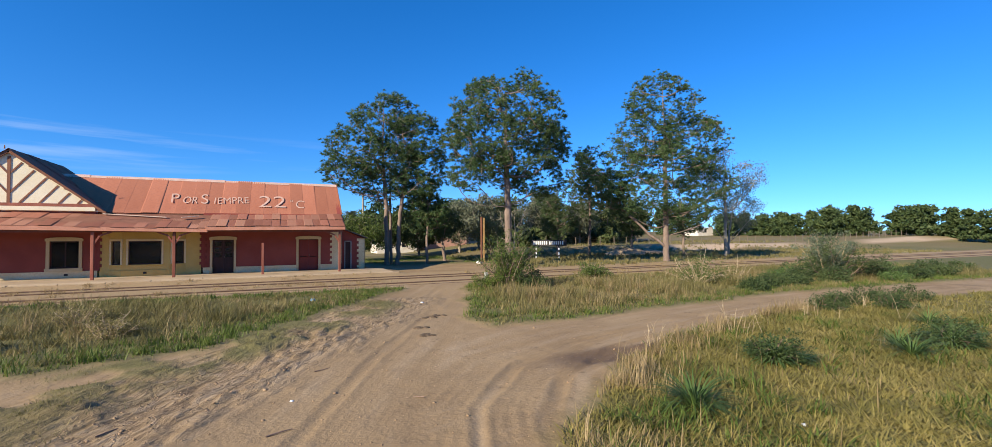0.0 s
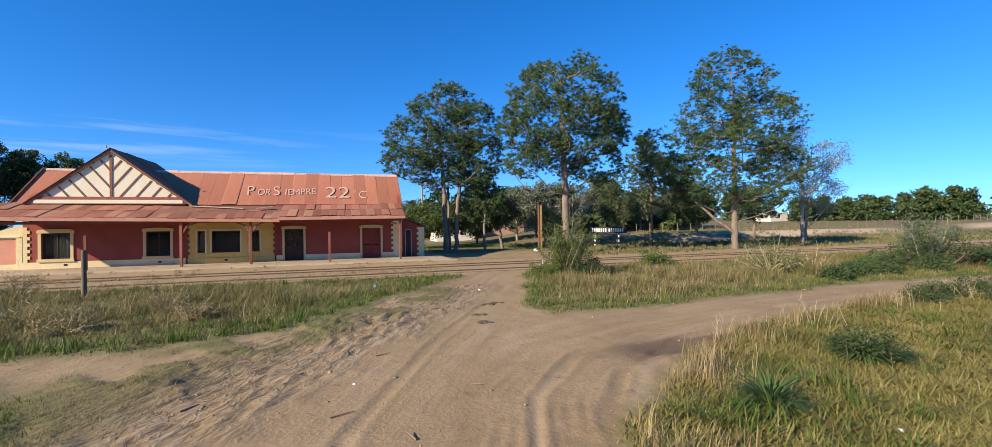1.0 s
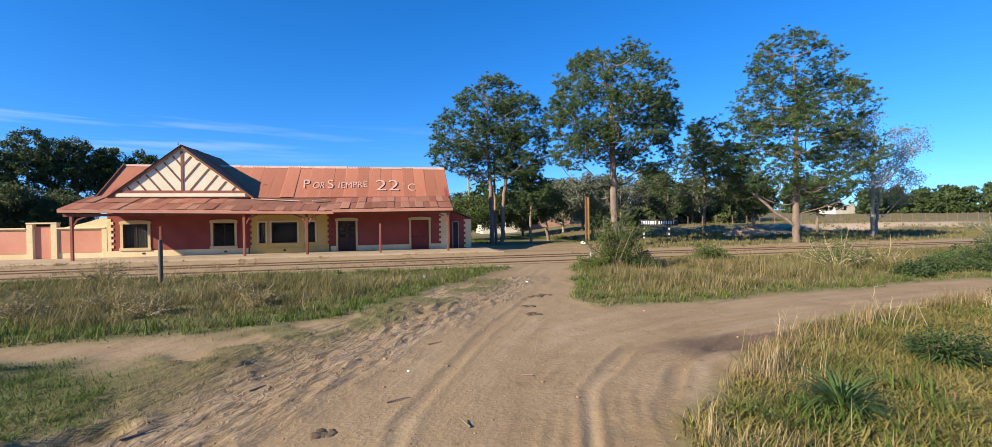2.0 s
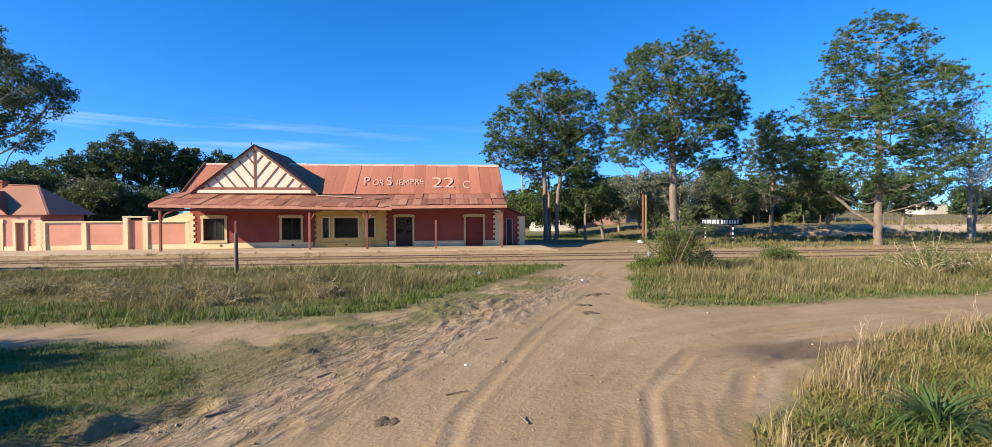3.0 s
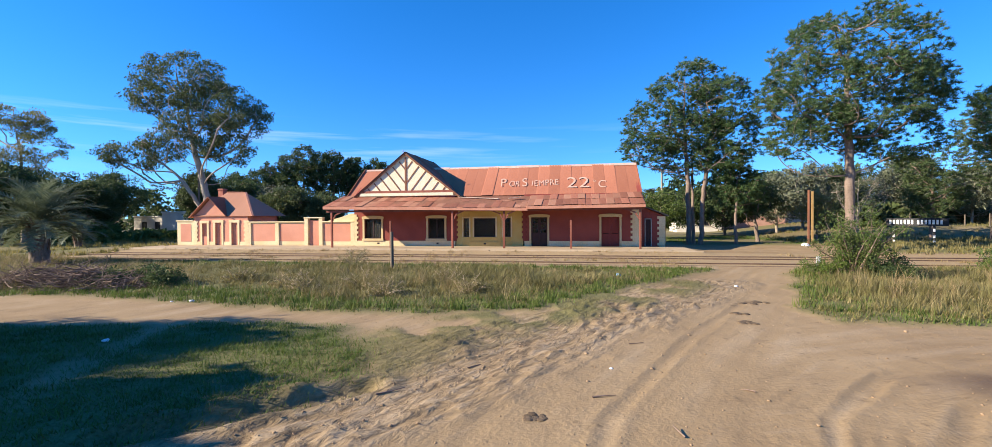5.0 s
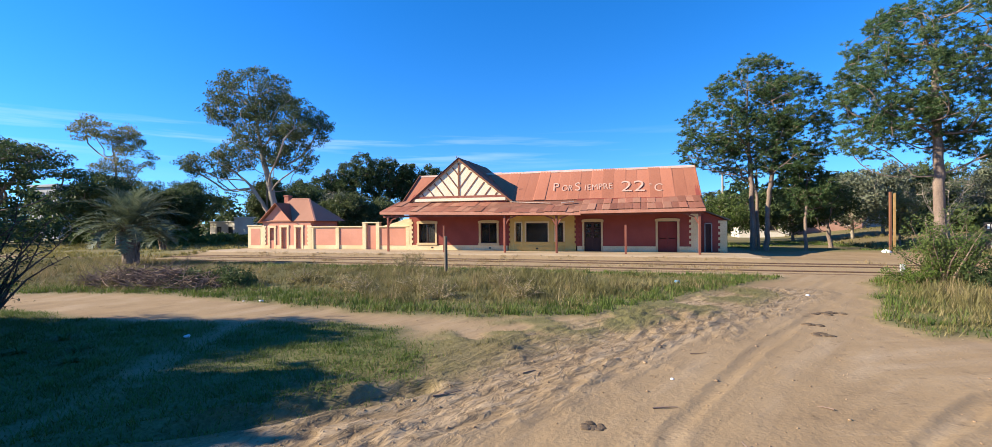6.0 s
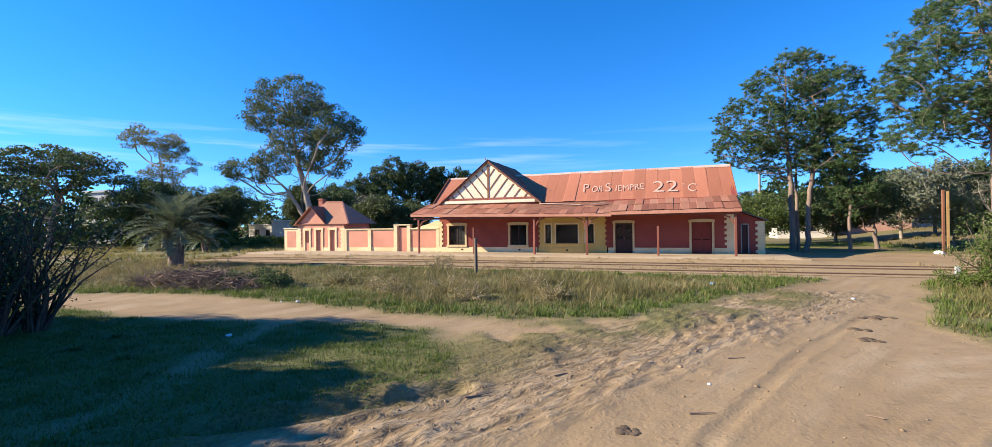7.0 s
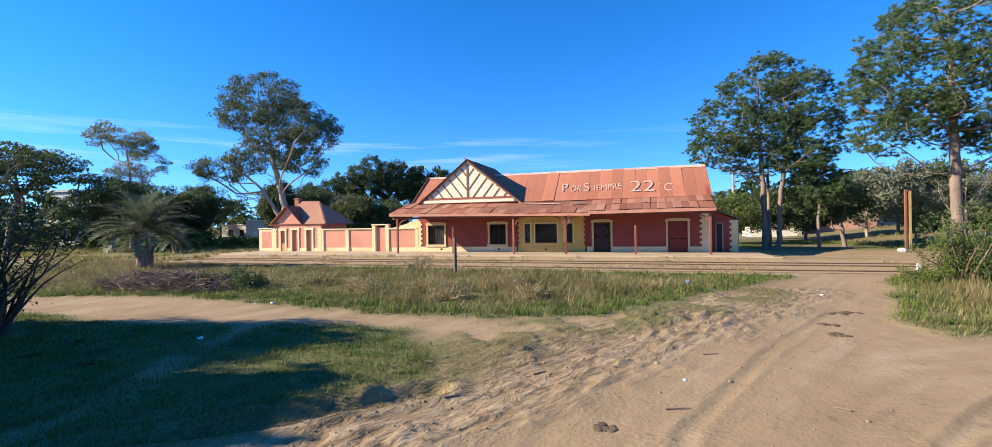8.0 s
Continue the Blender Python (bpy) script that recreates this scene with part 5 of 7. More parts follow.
def plant_tree(name, x, y, label, category, trees, bark, leafm, kind, count, size, squash, group=""):
    """One tree from one or more stems. trees: (dx, dy, tubes, centres, sizes)."""
    z = z_at(x, y)
    ob = thing(name, (x, y, z), label, category, group)
    vs, fs, base = [], [], 0
    cs, ss = [], []
    for dx, dy, tube, c, s in trees:
        off = np.array([x + dx, y + dy, z])
        v, f = tubes(tube, 6)
        vs.append(v + off)
        fs.append(f + base)
        base += len(v)
        cs.append(c + off)
        ss.append(s)
    np_part("trunk", np.concatenate(vs), np.concatenate(fs), bark, ob, "", True)
    rng = np.random.default_rng(int(abs(x * 31 + y * 17)) + 3)
    c, r = np.concatenate(cs), np.concatenate(ss)
    if kind == "needle":
        # each bough end carries several tufts
        c = np.concatenate([c, c, c]) + rng.normal(size=(3 * len(c), 3)) * np.tile(r, 3)[:, None] * np.array([0.55, 0.55, 0.30])
        r = np.tile(r, 3) * rng.uniform(0.55, 0.8, 3 * len(r))
    make = needles if kind == "needle" else leaves
    v, f = make(rng, c, r, count, size, squash)
    np_part("crown", v, f, leafm, ob)
    return ob


def dome(u):
    return max(0.0, 1 - u ** 2.6) ** 0.5


R = np.random.default_rng
# the three great pines and their neighbours east of the station
plant_tree("pine_tree", 9.6, 41.6, "tall dark-green pine with three bare stems beside the station", "tree", [
    (-0.3, 0.0, *grow_crown(R(1), [(-0.2, 0.2, 12.6, 3.2, 3.2, 2.9), (-2.2, 0.0, 9.9, 3.4, 3.2, 2.3), (-3.4, 0.4, 8.0, 2.3, 2.3, 1.4), (0.4, 0.6, 9.2, 3.0, 3.0, 2.6)], 560,
                            [(0, 0, -0.15), (-0.1, 0.1, 5), (-0.4, 0.2, 10), (-0.3, 0.2, 14.6)], 0.20, 5.2, 18, 0.35, 0.43, 0.58)),
    (0.55, -0.1, *grow_crown(R(2), [(1.5, -0.4, 11.2, 3.0, 3.0, 2.4), (2.6, -0.3, 9.0, 2.4, 2.4, 1.9), (1.2, -0.6, 7.2, 2.4, 2.4, 1.3)], 360,
                             [(0, 0, -0.15), (0.25, -0.1, 5), (0.9, -0.3, 9), (1.4, -0.4, 12.6)], 0.18, 5.0, 14, 0.35, 0.43, 0.58)),
    (0.25, 0.9, *grow_crown(R(3), [(-1.0, 1.2, 7.6, 3.0, 3.0, 1.7)], 80, [(0, 0, -0.15), (0, 0.5, 5), (0.2, 1.2, 8.6)], 0.13, 4.2, 9, 0.4, 0.48))], M_BARK, L_PINE, "needle", 28, 0.020, 0.6)
plant_tree("pine_tree", 17.9, 34.8, "tall round-crowned pine with thick straight grey trunk", "tree", [
    (0, 0, *grow_crown(R(7), [(0.0, 0.0, 12.4, 4.7, 4.7, 3.8), (-2.0, 0.3, 10.4, 3.4, 3.2, 2.6), (2.3, -0.3, 10.2, 3.2, 3.2, 2.4), (-3.2, 0.2, 7.6, 2.0, 2.2, 1.3), (3.0, 0.3, 7.4, 2.4, 2.4, 1.5), (0.2, 2.0, 8.6, 3.0, 2.6, 1.8), (0.0, -2.4, 10.2, 3.0, 2.4, 2.2)], 1150,
                       [(0, 0, -0.15), (0.05, 0.05, 5), (-0.15, 0.1, 10), (-0.1, 0.1, 14.6)], 0.29, 5.2, 30, 0.35, 0.44, 0.48, 0.74))], M_BARK, L_PINE, "needle", 28, 0.020, 0.6)
plant_tree("pine_tree", 34.8, 34.0, "tall egg-crowned pine with forked low limbs in the field", "tree", [
    (0, 0, *grow_crown(R(12), [(-0.2, 0.1, 15.2, 3.4, 3.4, 3.0), (-1.6, 0.8, 12.0, 3.4, 3.2, 2.6), (2.4, -1.2, 11.6, 3.4, 3.2, 2.6), (0.2, 0.0, 9.4, 4.4, 4.2, 2.3), (3.4, -1.6, 7.4, 2.8, 2.8, 2.0), (-2.2, 1.0, 6.0, 3.0, 3.0, 1.7), (1.8, -0.8, 4.8, 2.8, 2.8, 1.3)], 1100,
                       [(0, 0, -0.15), (0.1, 0.1, 6), (0.1, 0.0, 11), (-0.1, 0.1, 17.2)], 0.29, 2.6, 30, 0.25, 0.47, 0.58, 0.68)),
    (-0.3, 0.1, *grow_crown(R(13), [(-5.6, 2.7, 9.6, 2.3, 2.3, 1.7), (-5.0, 2.4, 7.2, 2.8, 2.6, 1.7)], 170, [(0.34, -0.12, 1.3), (-1.0, 0.5, 2.5), (-3.4, 1.7, 5.0), (-5.2, 2.5, 9.8)], 0.13, 4.4, 12, 0.4, 0.54))], M_BARK, L_PINE, "needle", 26, 0.022, 0.6)
plant_tree("eucalyptus_tree", 46.2, 36.4, "thin grey-green eucalyptus with two pale stems", "tree", [
    (0, 0, *grow_dome(R(15), 8.8, 4.0, 4.4, 170, 0.19, 0.35, (0.6, 0.3), (0.3, 0.2), 0.62, 12, 5, 0.9, 0.75)),
    (0.9, 0.5, *grow_dome(R(16), 5.2, 3.4, 3.0, 90, 0.14, 0.3, (1.4, 0.0), (1.2, 0), 0.62, 9, 4, 0.9, 0.75))], M_BARKPALE, L_PALE, "leaf", 26, 0.085, 0.8)
for i, (x, y, zc, rad, rz, lab) in enumerate(((35.0, 46.5, 8.0, 3.4, 5.0, "dark bushy pine behind the name board"), (31.0, 47.5, 4.6, 2.6, 3.8, "young dark-green pine among taller trees"),
                                              (42.0, 47.0, 5.2, 3.0, 3.8, "dark-green pine in the pasture"), (13.0, 41.9, 5.2, 2.5, 2.9, "slender young pine with drooping dark crown"), (49.0, 45.0, 4.6, 3.0, 3.0, "low olive pine beside the eucalyptus"))):
    plant_tree("pine_tree", x, y, lab, "tree", [(0, 0, *grow_dome(R(18 + i), zc, rad, rz, 190, 0.12 if i == 3 else 0.17, 0.25, (0.2, 0.1), (0.1, 0), 0.48, 12, 5, 0.25, 0.45))], M_BARK, L_PINE if i == 3 else L_PINE2, "needle", 26, 0.024, 0.6)
plant_tree("broadleaf_tree", 16.2, 46.0, "low dark broadleaf tree at the yard edge", "tree", [
    (0, 0, *grow_dome(R(23), 3.9, 3.2, 2.0, 130, 0.16, 0.3, (-0.8, 0.4), (-0.6, 0.3), 0.7, 9, 5, 0.6))], M_BARK, L_DARK, "leaf", 44, 0.11, 0.6)
plant_tree("broadleaf_tree", 8.0, 50.0, "grey-green shrubby tree behind the annex", "tree", [
    (0, 0, *grow_dome(R(24), 2.9, 3.0, 2.6, 130, 0.14, 0.2, (0.3, 0.2), (0, 0), 0.7, 9, 5, 0.6))], M_BARKPALE, L_BUSH, "leaf", 44, 0.11, 0.7)
plant_tree("broadleaf_tree", 20.6, 45.0, "small autumn-yellow tree beside the marker post", "tree", [
    (0, 0, *grow_dome(R(25), 2.9, 1.7, 2.1, 70, 0.08, 0.2, (0.2, 0.2), (0, 0), 0.5, 8, 4, 0.9, 0.6))], M_BARK, L_YELLOW, "leaf", 32, 0.10, 0.8)
for i, (x, y, h, r, lm, lab) in enumerate(((22.0, 57.0, 7.4, 3.2, L_PALE, "grey-green tree behind the crossing"), (26.0, 60.0, 8.6, 2.8, L_PALE, "grey-green tree behind the name board"), (31.5, 63.0, 8.2, 3.2, L_EUC, "olive tree behind the name board"),
                                           (38.0, 62.0, 9.0, 3.6, L_PALE, "grey-green tree on the bank"), (46.0, 64.0, 7.6, 3.6, L_PALE, "grey-green tree on the bank"), (55.0, 68.0, 7.2, 3.8, L_EUC, "olive tree on the bank"),
                                           (12.5, 56.0, 6.0, 3.0, L_DARK, "dark leafy tree behind the yard"), (17.5, 60.0, 6.4, 3.0, L_EUC, "olive tree behind the yard"), (65.0, 72.0, 6.4, 3.6, L_DARK, "dark leafy tree across the pasture"))):
    plant_tree("broadleaf_tree", x, y, lab, "tree", [(0, 0, *grow_dome(R(120 + i), h * 0.54, r, h * 0.46, 150, 0.15, 0.22, (0.2, 0.1), (0, 0), 0.75, 10, 6, 0.6, 0.4))], M_BARKPALE if lm is L_PALE else M_BARK, lm, "leaf", 40, 0.15, 0.7)
plant_tree("bare_tree", 27.5, 52.0, "grey leafless thicket tree behind the name board", "tree", [
    (0, 0, *grow_dome(R(26), 4.2, 3.0, 2.8, 170, 0.12, 0.2, (0.2, 0.2), (0, 0), 0.5, 14, 5, 1.1, 0.5))], M_BARKPALE, L_PALE, "leaf", 10, 0.07, 0.8)

# trees behind and west of the station
plant_tree("eucalyptus_tree", -38.9, 43.6, "tall spreading eucalyptus with pale forked trunk", "tree", [
    (0, 0, *grow_crown(R(31), [(-2.4, 0.0, 17.0, 4.8, 4.4, 2.9), (-6.2, 0.4, 15.6, 2.9, 2.8, 1.7), (1.4, 0.6, 14.4, 4.4, 4.0, 2.6), (5.0, -0.4, 12.6, 2.9, 2.8, 1.7), (-1.6, 0.2, 11.6, 3.8, 3.6, 1.8), (2.6, 0.4, 9.6, 2.8, 2.8, 1.5)], 640,
                       [(0, 0, -0.15), (0.5, 0.1, 3.6), (-0.4, 0.2, 7.0), (-1.6, 0.2, 11.0), (-2.2, 0.1, 16.5)], 0.36, 6.0, 18, 1.0, 0.62, 0.72, 0.5, 0.6)),
    (-0.3, 0.2, *grow_crown(R(32), [(-8.0, -0.8, 9.2, 3.4, 3.0, 1.2), (-4.8, -0.4, 9.8, 2.6, 2.6, 1.3)], 110, [(0, 0, -0.15), (-0.2, 0, 3.4), (-2.2, -0.3, 6.6), (-5.2, -0.5, 9.0)], 0.22, 5.0, 9, 0.5, 0.62, 0.7, 0.45, 0.6))], M_BARKPALE, L_EUC, "leaf", 44, 0.11, 0.6)
for i, (x, y, zc, rad) in enumerate(((-51.5, 73, 7.4, 3.8), (-47.2, 75, 9.8, 4.2), (-43.2, 78, 9.8, 4.0), (-39.5, 81, 9.2, 3.8), (-35.2, 80, 8.6, 3.6), (-54.5, 78, 6.0, 4.0))):
    plant_tree("broadleaf_tree", x, y, "tall dark evergreen with billowing crown behind the yard wall", "tree", [
        (0, 0, *grow_dome(R(40 + i), zc, rad * 1.05, rad * 1.45, 200, 0.3, 0.3, (0.3, 0.2), (0, 0), 0.6, 12, 11, 0.6, 0.35, 0.6, core=False))], M_BARK, L_DARK, "leaf", 44, 0.16, 0.75, "dark evergreens")
for i, (x, y, h, r, lm, lab) in enumerate(((-58.5, 48.0, 8.0, 3.6, L_DARK, "rounded dark tree west of the gatehouse"),
                                           (-55.0, 36.5, 8.6, 4.4, L_DARK, "dense dark tree behind the palm"), (-47.0, 52.0, 9.5, 2.6, L_EUC, "narrow olive tree behind the gatehouse"),
                                           (-40.5, 56.5, 7.6, 4.2, L_PALE, "grey leafless tree behind the yard wall"), (-33.0, 57.0, 6.0, 3.0, L_EUC, "drooping olive tree behind the yard wall"),
                                           (-62.0, 45.0, 9.0, 5.0, L_DARK, "dark leafy tree on the west edge"), (-45.5, 57.0, 8.4, 3.8, L_DARK, "dark leafy tree behind the gatehouse"),
                                           (-53.0, 66.0, 10.5, 4.4, L_DARK, "tall dark tree behind the low white house"), (-37.0, 55.0, 6.8, 3.4, L_EUC, "olive tree behind the yard wall"), (-66.0, 56.0, 10.0, 5.0, L_DARK, "tall dark tree on the west edge"))):
    thin = "leafless" in lab
    plant_tree("broadleaf_tree", x, y, lab, "tree", [
        (0, 0, *grow_dome(R(61 + i), h * 0.56, r, h * 0.46, 170, 0.2, 0.3, (0.3, 0.2), (0, 0), 0.72, 12, 7, 0.7, 0.5))],
        M_BARKPALE if thin else M_BARK, lm, "leaf", 8 if thin else 60, 0.14, 0.7)
plant_tree("broadleaf_tree", -57.6, 40.2, "thin yellowing tree with airy layered crown", "tree", [
    (0, 0, *grow_crown(R(60), [(-1.6, 0, 13.4, 3.4, 3.0, 1.5), (0.8, 0, 12.2, 2.4, 2.4, 1.2), (3.0, 0, 10.0, 2.6, 2.4, 1.2), (-0.6, 0, 8.6, 2.4, 2.4, 1.2)], 170,
                       [(0, 0, -0.15), (0.4, 0, 5.0), (0.0, 0, 9.0), (-1.0, 0, 13.2)], 0.2, 6.0, 12, 0.9, 0.6, 0.75, 0.45, 0.55))], M_BARKPALE, L_YELLOW, "leaf", 42, 0.10, 0.5)
plant_tree("umbrella_tree", -66.0, 33.0, "wide flat-topped dark tree with thin forked trunk", "tree", [
    (0, 0, *grow_crown(R(81), [(-2.0, 0, 10.6, 5.4, 5.0, 1.5), (4.6, 0.4, 9.6, 4.4, 4.0, 1.2), (8.4, 0.6, 8.0, 2.8, 2.6, 0.9), (-7.0, 0.2, 9.2, 4.2, 4.0, 1.3), (2.0, -1.0, 7.6, 4.2, 3.8, 1.0)], 330,
                       [(0, 0, -0.15), (0.6, 0.2, 3.6), (1.0, 0.6, 6.0), (0.4, 0.5, 9.6)], 0.36, 3.4, 16, 0.6, 0.75, 0.78, 0.5, 0.7))], M_BARK, L_DARK, "leaf", 38, 0.14, 0.35)


def build_palm(name, x, y, stem, stem_r, fronds, length, droop, label, seed):
    rng = np.random.default_rng(seed)
    z = z_at(x, y)
    ob = thing(name, (x, y, z), label, "palm")
    v, f = tubes([([(x, y, z - 0.1), (x, y, z + stem * 0.5), (x + 0.05, y, z + stem)], (stem_r * 1.15, stem_r, stem_r * 0.9))], 10)
    np_part("trunk", v, f, M_BARK, ob, "", True)
    boots = []
    for k in range(46):
        az, h = k * 2.399, stem * (0.1 + 0.9 * k / 46)
        d = np.array([math.cos(az), math.sin(az), 0])
        p = np.array([x, y, z + h]) + d * stem_r * 0.9
        boots.append(([p, p + d * 0.16 * (0.4 + h / stem) + [0, 0, 0.40]], (0.07, 0.03)))
    v, f = tubes(boots, 4)
    np_part("leaf_stub", v, f, M_TWIG, ob, "old leaf stubs")["kind"] = "stuff"
    for k in range(fronds):
        az, u = k * 2.399 + rng.uniform(-0.2, 0.2), k / fronds
        el = 1.45 - 1.7 * u + rng.uniform(-0.1, 0.1)
        ln = length * rng.uniform(0.8, 1.1)
        n = 26
        s = np.linspace(0, 1, n)
        ang = el - droop * s ** 1.6
        step = ln / n
        out = np.cumsum(np.cos(ang) * step)
        up = np.cumsum(np.sin(ang) * step)
        h = np.array([math.cos(az), math.sin(az), 0])
        side = np.array([-h[1], h[0], 0])
        pts = np.array([x, y, z + stem]) + out[:, None] * h + up[:, None] * np.array([0, 0, 1])
        tv, tf = tubes([(pts, 0.03 * (1 - 0.85 * s))], 4)
        fr = np_part("frond", tv, tf, M_PALMRIB, ob)
        tang = np.stack([np.cos(ang)[:, None] * h + np.sin(ang)[:, None] * np.array([0, 0, 1])], 0)[0]
        vs = []
        for sg in (-1, 1):
            ll = 0.56 * length / 2.2 * np.sin(np.clip(s * 1.1 + 0.12, 0, 1) * np.pi) ** 0.6
            for i in range(3, n):
                for q in (0.0, 0.5):
                    p = pts[i] - tang[i] * step * q
                    d = unit(side * sg * 0.8 + tang[i] * 0.75 + np.array([0, 0, 0.25]) + rng.normal(size=3) * 0.12)
                    tip = p + d * ll[i] + np.array([0, 0, -0.10 * ll[i]])
                    wv = tang[i] * 0.040
                    vs += [p - wv, p + wv, tip]
        v = np.array(vs)
        np_part("leaflet_fan", v, np.arange(len(v)).reshape(-1, 3), L_PALM, fr)["kind"] = "stuff"
    return ob


M_PALMRIB = mat("olive palm rib", (0.13, 0.14, 0.07), (0.19, 0.19, 0.10), 3, 30, 0.7, 0.1)
build_palm("palm_tree", -29.6, 21.4, 2.3, 0.40, 54, 3.7, 1.35, "young silvery feather palm with shaggy trunk", 5)
build_palm("palm_tree", 8.9, 60.0, 4.6, 0.22, 26, 2.3, 1.7, "small feather palm behind the annex", 6)
build_palm("palm_tree", -43.5, 34.5, 1.2, 0.25, 24, 2.6, 1.6, "drooping feather palm at the yard's west edge", 8)


def build_shrub(name, x, y, h, r, stems, label, bark, leafm, seed, count=40, size=0.06, clump=0.35, twigs=5, upright=0.0, kind="leaf"):
    """A many-stemmed shrub."""
    rng = np.random.default_rng(seed)
    z = z_at(x, y)
    ob = thing(name, (x, y, z), label, "shrub")
    tube, c = [], []
    for k in range(stems):
        az, u = k * 2.399, math.sqrt((k + 0.5) / stems)
        el = 1.45 - (1.0 - upright) * u + rng.uniform(-0.15, 0.15)
        p = np.array([x + 0.25 * r * u * math.cos(az), y + 0.25 * r * u * math.sin(az), z - 0.05])
        ln = h * rng.uniform(0.75, 1.1) * (1 - 0.25 * u)
        pts, rad = bough(rng, p, (math.cos(az) * math.cos(el), math.sin(az) * math.cos(el), math.sin(el)), ln, 0.03 + 0.012 * h * 0.3, 0.006, -0.2 + 0.3 * upright, 0.14, 5)
        tube.append((pts, rad))
        for j in range(twigs):
            s = 1.2 + 3.8 * (j + rng.uniform()) / twigs
            q = np.array([np.interp(s, np.arange(6), pts[:, i]) for i in range(3)])
            tp, tr = bough(rng, q, rng.normal(size=3) + np.array([0, 0, 0.4]), rng.uniform(0.2, 0.45) * r * 0.7, 0.010, 0.003, 0.1, 0.2, 3)
            tube.append((tp, tr))
            c += [tp[-1], tp[-2]]
    v, f = tubes(tube, 4)
    np_part("stem_tangle", v, f, bark, ob)
    if count:
        c = np.array(c)
        v, f = (leaves if kind == "leaf" else needles)(rng, c, np.full(len(c), clump) * rng.uniform(0.6, 1.3, len(c)), count, size, 0.8)
        np_part("foliage", v, f, leafm, ob)
    return ob


build_shrub("shrub", 10.7, 20.6, 3.0, 0.8, 28, "tall leafy green shrub at the track crossing", M_TWIG, L_BUSH, 3, 36, 0.042, 0.30, upright=0.68)
build_shrub("shrub", 11.7, 20.1, 1.1, 0.9, 14, "dark leafy undergrowth beside the tall shrub", M_TWIG, L_DARK, 4, 30, 0.05, 0.3)
build_shrub("shrub", 9.9, 20.8, 1.0, 0.9, 12, "low bright-green weeds by the road", M_TWIG, L_LAWN, 5, 30, 0.04, 0.25)
build_shrub("shrub", 17.3, 22.4, 1.05, 0.9, 14, "small rounded green bush in dry grass", M_TWIG, L_BUSH, 6, 36, 0.05, 0.28)
build_shrub("dry_shrub", 20.6, 17.7, 2.0, 1.6, 26, "straggly dry shrub with bleached twigs", M_TWIGPALE, L_BUSH, 7, 18, 0.035, 0.28)
build_shrub("dry_shrub", 22.3, 17.0, 1.5, 1.4, 18, "bare bleached twig shrub", M_TWIGPALE, L_MIX, 8, 12, 0.03, 0.25)
build_shrub("shrub", 29.1, 15.6, 3.0, 1.3, 20, "dark green shrub under a silvery plume", M_TWIG, L_DARK, 9, 40, 0.05, 0.34)
build_shrub("plume_shrub", 29.2, 16.1, 3.1, 0.8, 22, "silvery feathery plume shrub", M_TWIGPALE, L_PALM, 10, 40, 0.05, 0.34, upright=0.5)
for i, (x, y, h) in enumerate(((25.6, 15.6, 0.9), (31.4, 14.4, 1.3), (33.2, 13.8, 1.1), (27.0, 14.6, 1.0), (36.5, 14.0, 1.2), (24.0, 14.9, 0.7))):
    build_shrub("shrub", x, y, h * 0.8, 0.9, 14, "low dark green shrub beside the side track", M_TWIG, L_DARK, 20 + i, 36, 0.05, 0.3)
build_shrub("vine_shrub", -14.9, 6.3, 4.2, 1.0, 46, "dense dark tangle of dry vines and stems", M_VINE, L_DARK, 31, 4, 0.04, 0.3, 14, upright=0.75)
build_shrub("vine_shrub", -16.0, 5.8, 5.0, 1.3, 40, "tall dark thicket of bare vines", M_VINE, L_DARK, 32, 12, 0.05, 0.4, 12, upright=0.6)
build_shrub("vine_shrub", -14.6, 7.0, 3.2, 0.7, 30, "tangle of dry brown stems", M_VINE, L_DARK, 33, 1, 0.04, 0.3, 14, upright=0.8)
for i, (x, y, h) in enumerate(((-16.4, 15.4, 0.8), (-15.2, 15.0, 0.7), (-17.2, 14.6, 0.7))):
    build_shrub("shrub", x, y, h, 0.9, 14, "dark low weed clump in the meadow", M_TWIG, L_DARK, 40 + i, 26, 0.05, 0.26)
for i, (x, y, h) in enumerate(((-7.5, 15.5, 0.95), (-9.2, 14.6, 0.8), (-6.2, 14.2, 0.8), (-11.8, 23.2, 1.1), (-10.6, 15.8, 0.8), (-3.6, 15.0, 0.8), (-13.2, 16.5, 0.8), (-5.0, 17.5, 0.8))):
    build_shrub("weed_clump", x, y, h, 0.7, 18, "dry seeding weed clump in the meadow", M_TWIGPALE, L_MIX, 50 + i, 9, 0.028, 0.16, 7)
plant_tree("thicket_tree", -18.4, 4.9, "dense dark thicket hung with vines", "tree", [(0, 0, *grow_dome(R(88), 4.0, 1.7, 2.4, 170, 0.10, 0.1, (0.2, 0.1), (0, 0), 0.5, 12, 7, 0.5, 0.35)),
    (-1.6, -0.4, *grow_dome(R(89), 3.0, 1.8, 2.2, 170, 0.10, 0.1, (0.2, 0.1), (0, 0), 0.5, 12, 7, 0.5, 0.35))], M_VINE, L_DARK, "leaf", 34, 0.10, 0.8)
plant_tree("shade_tree", -18.4, -0.7, "dense dark roadside tree", "tree", [(0, 0, *grow_dome(R(92), 4.4, 2.1, 2.8, 170, 0.16, 0.1, (0.2, 0.1), (0, 0), 0.6, 12, 7, 0.5, 0.35))], M_BARK, L_DARK, "leaf", 44, 0.14, 0.8)
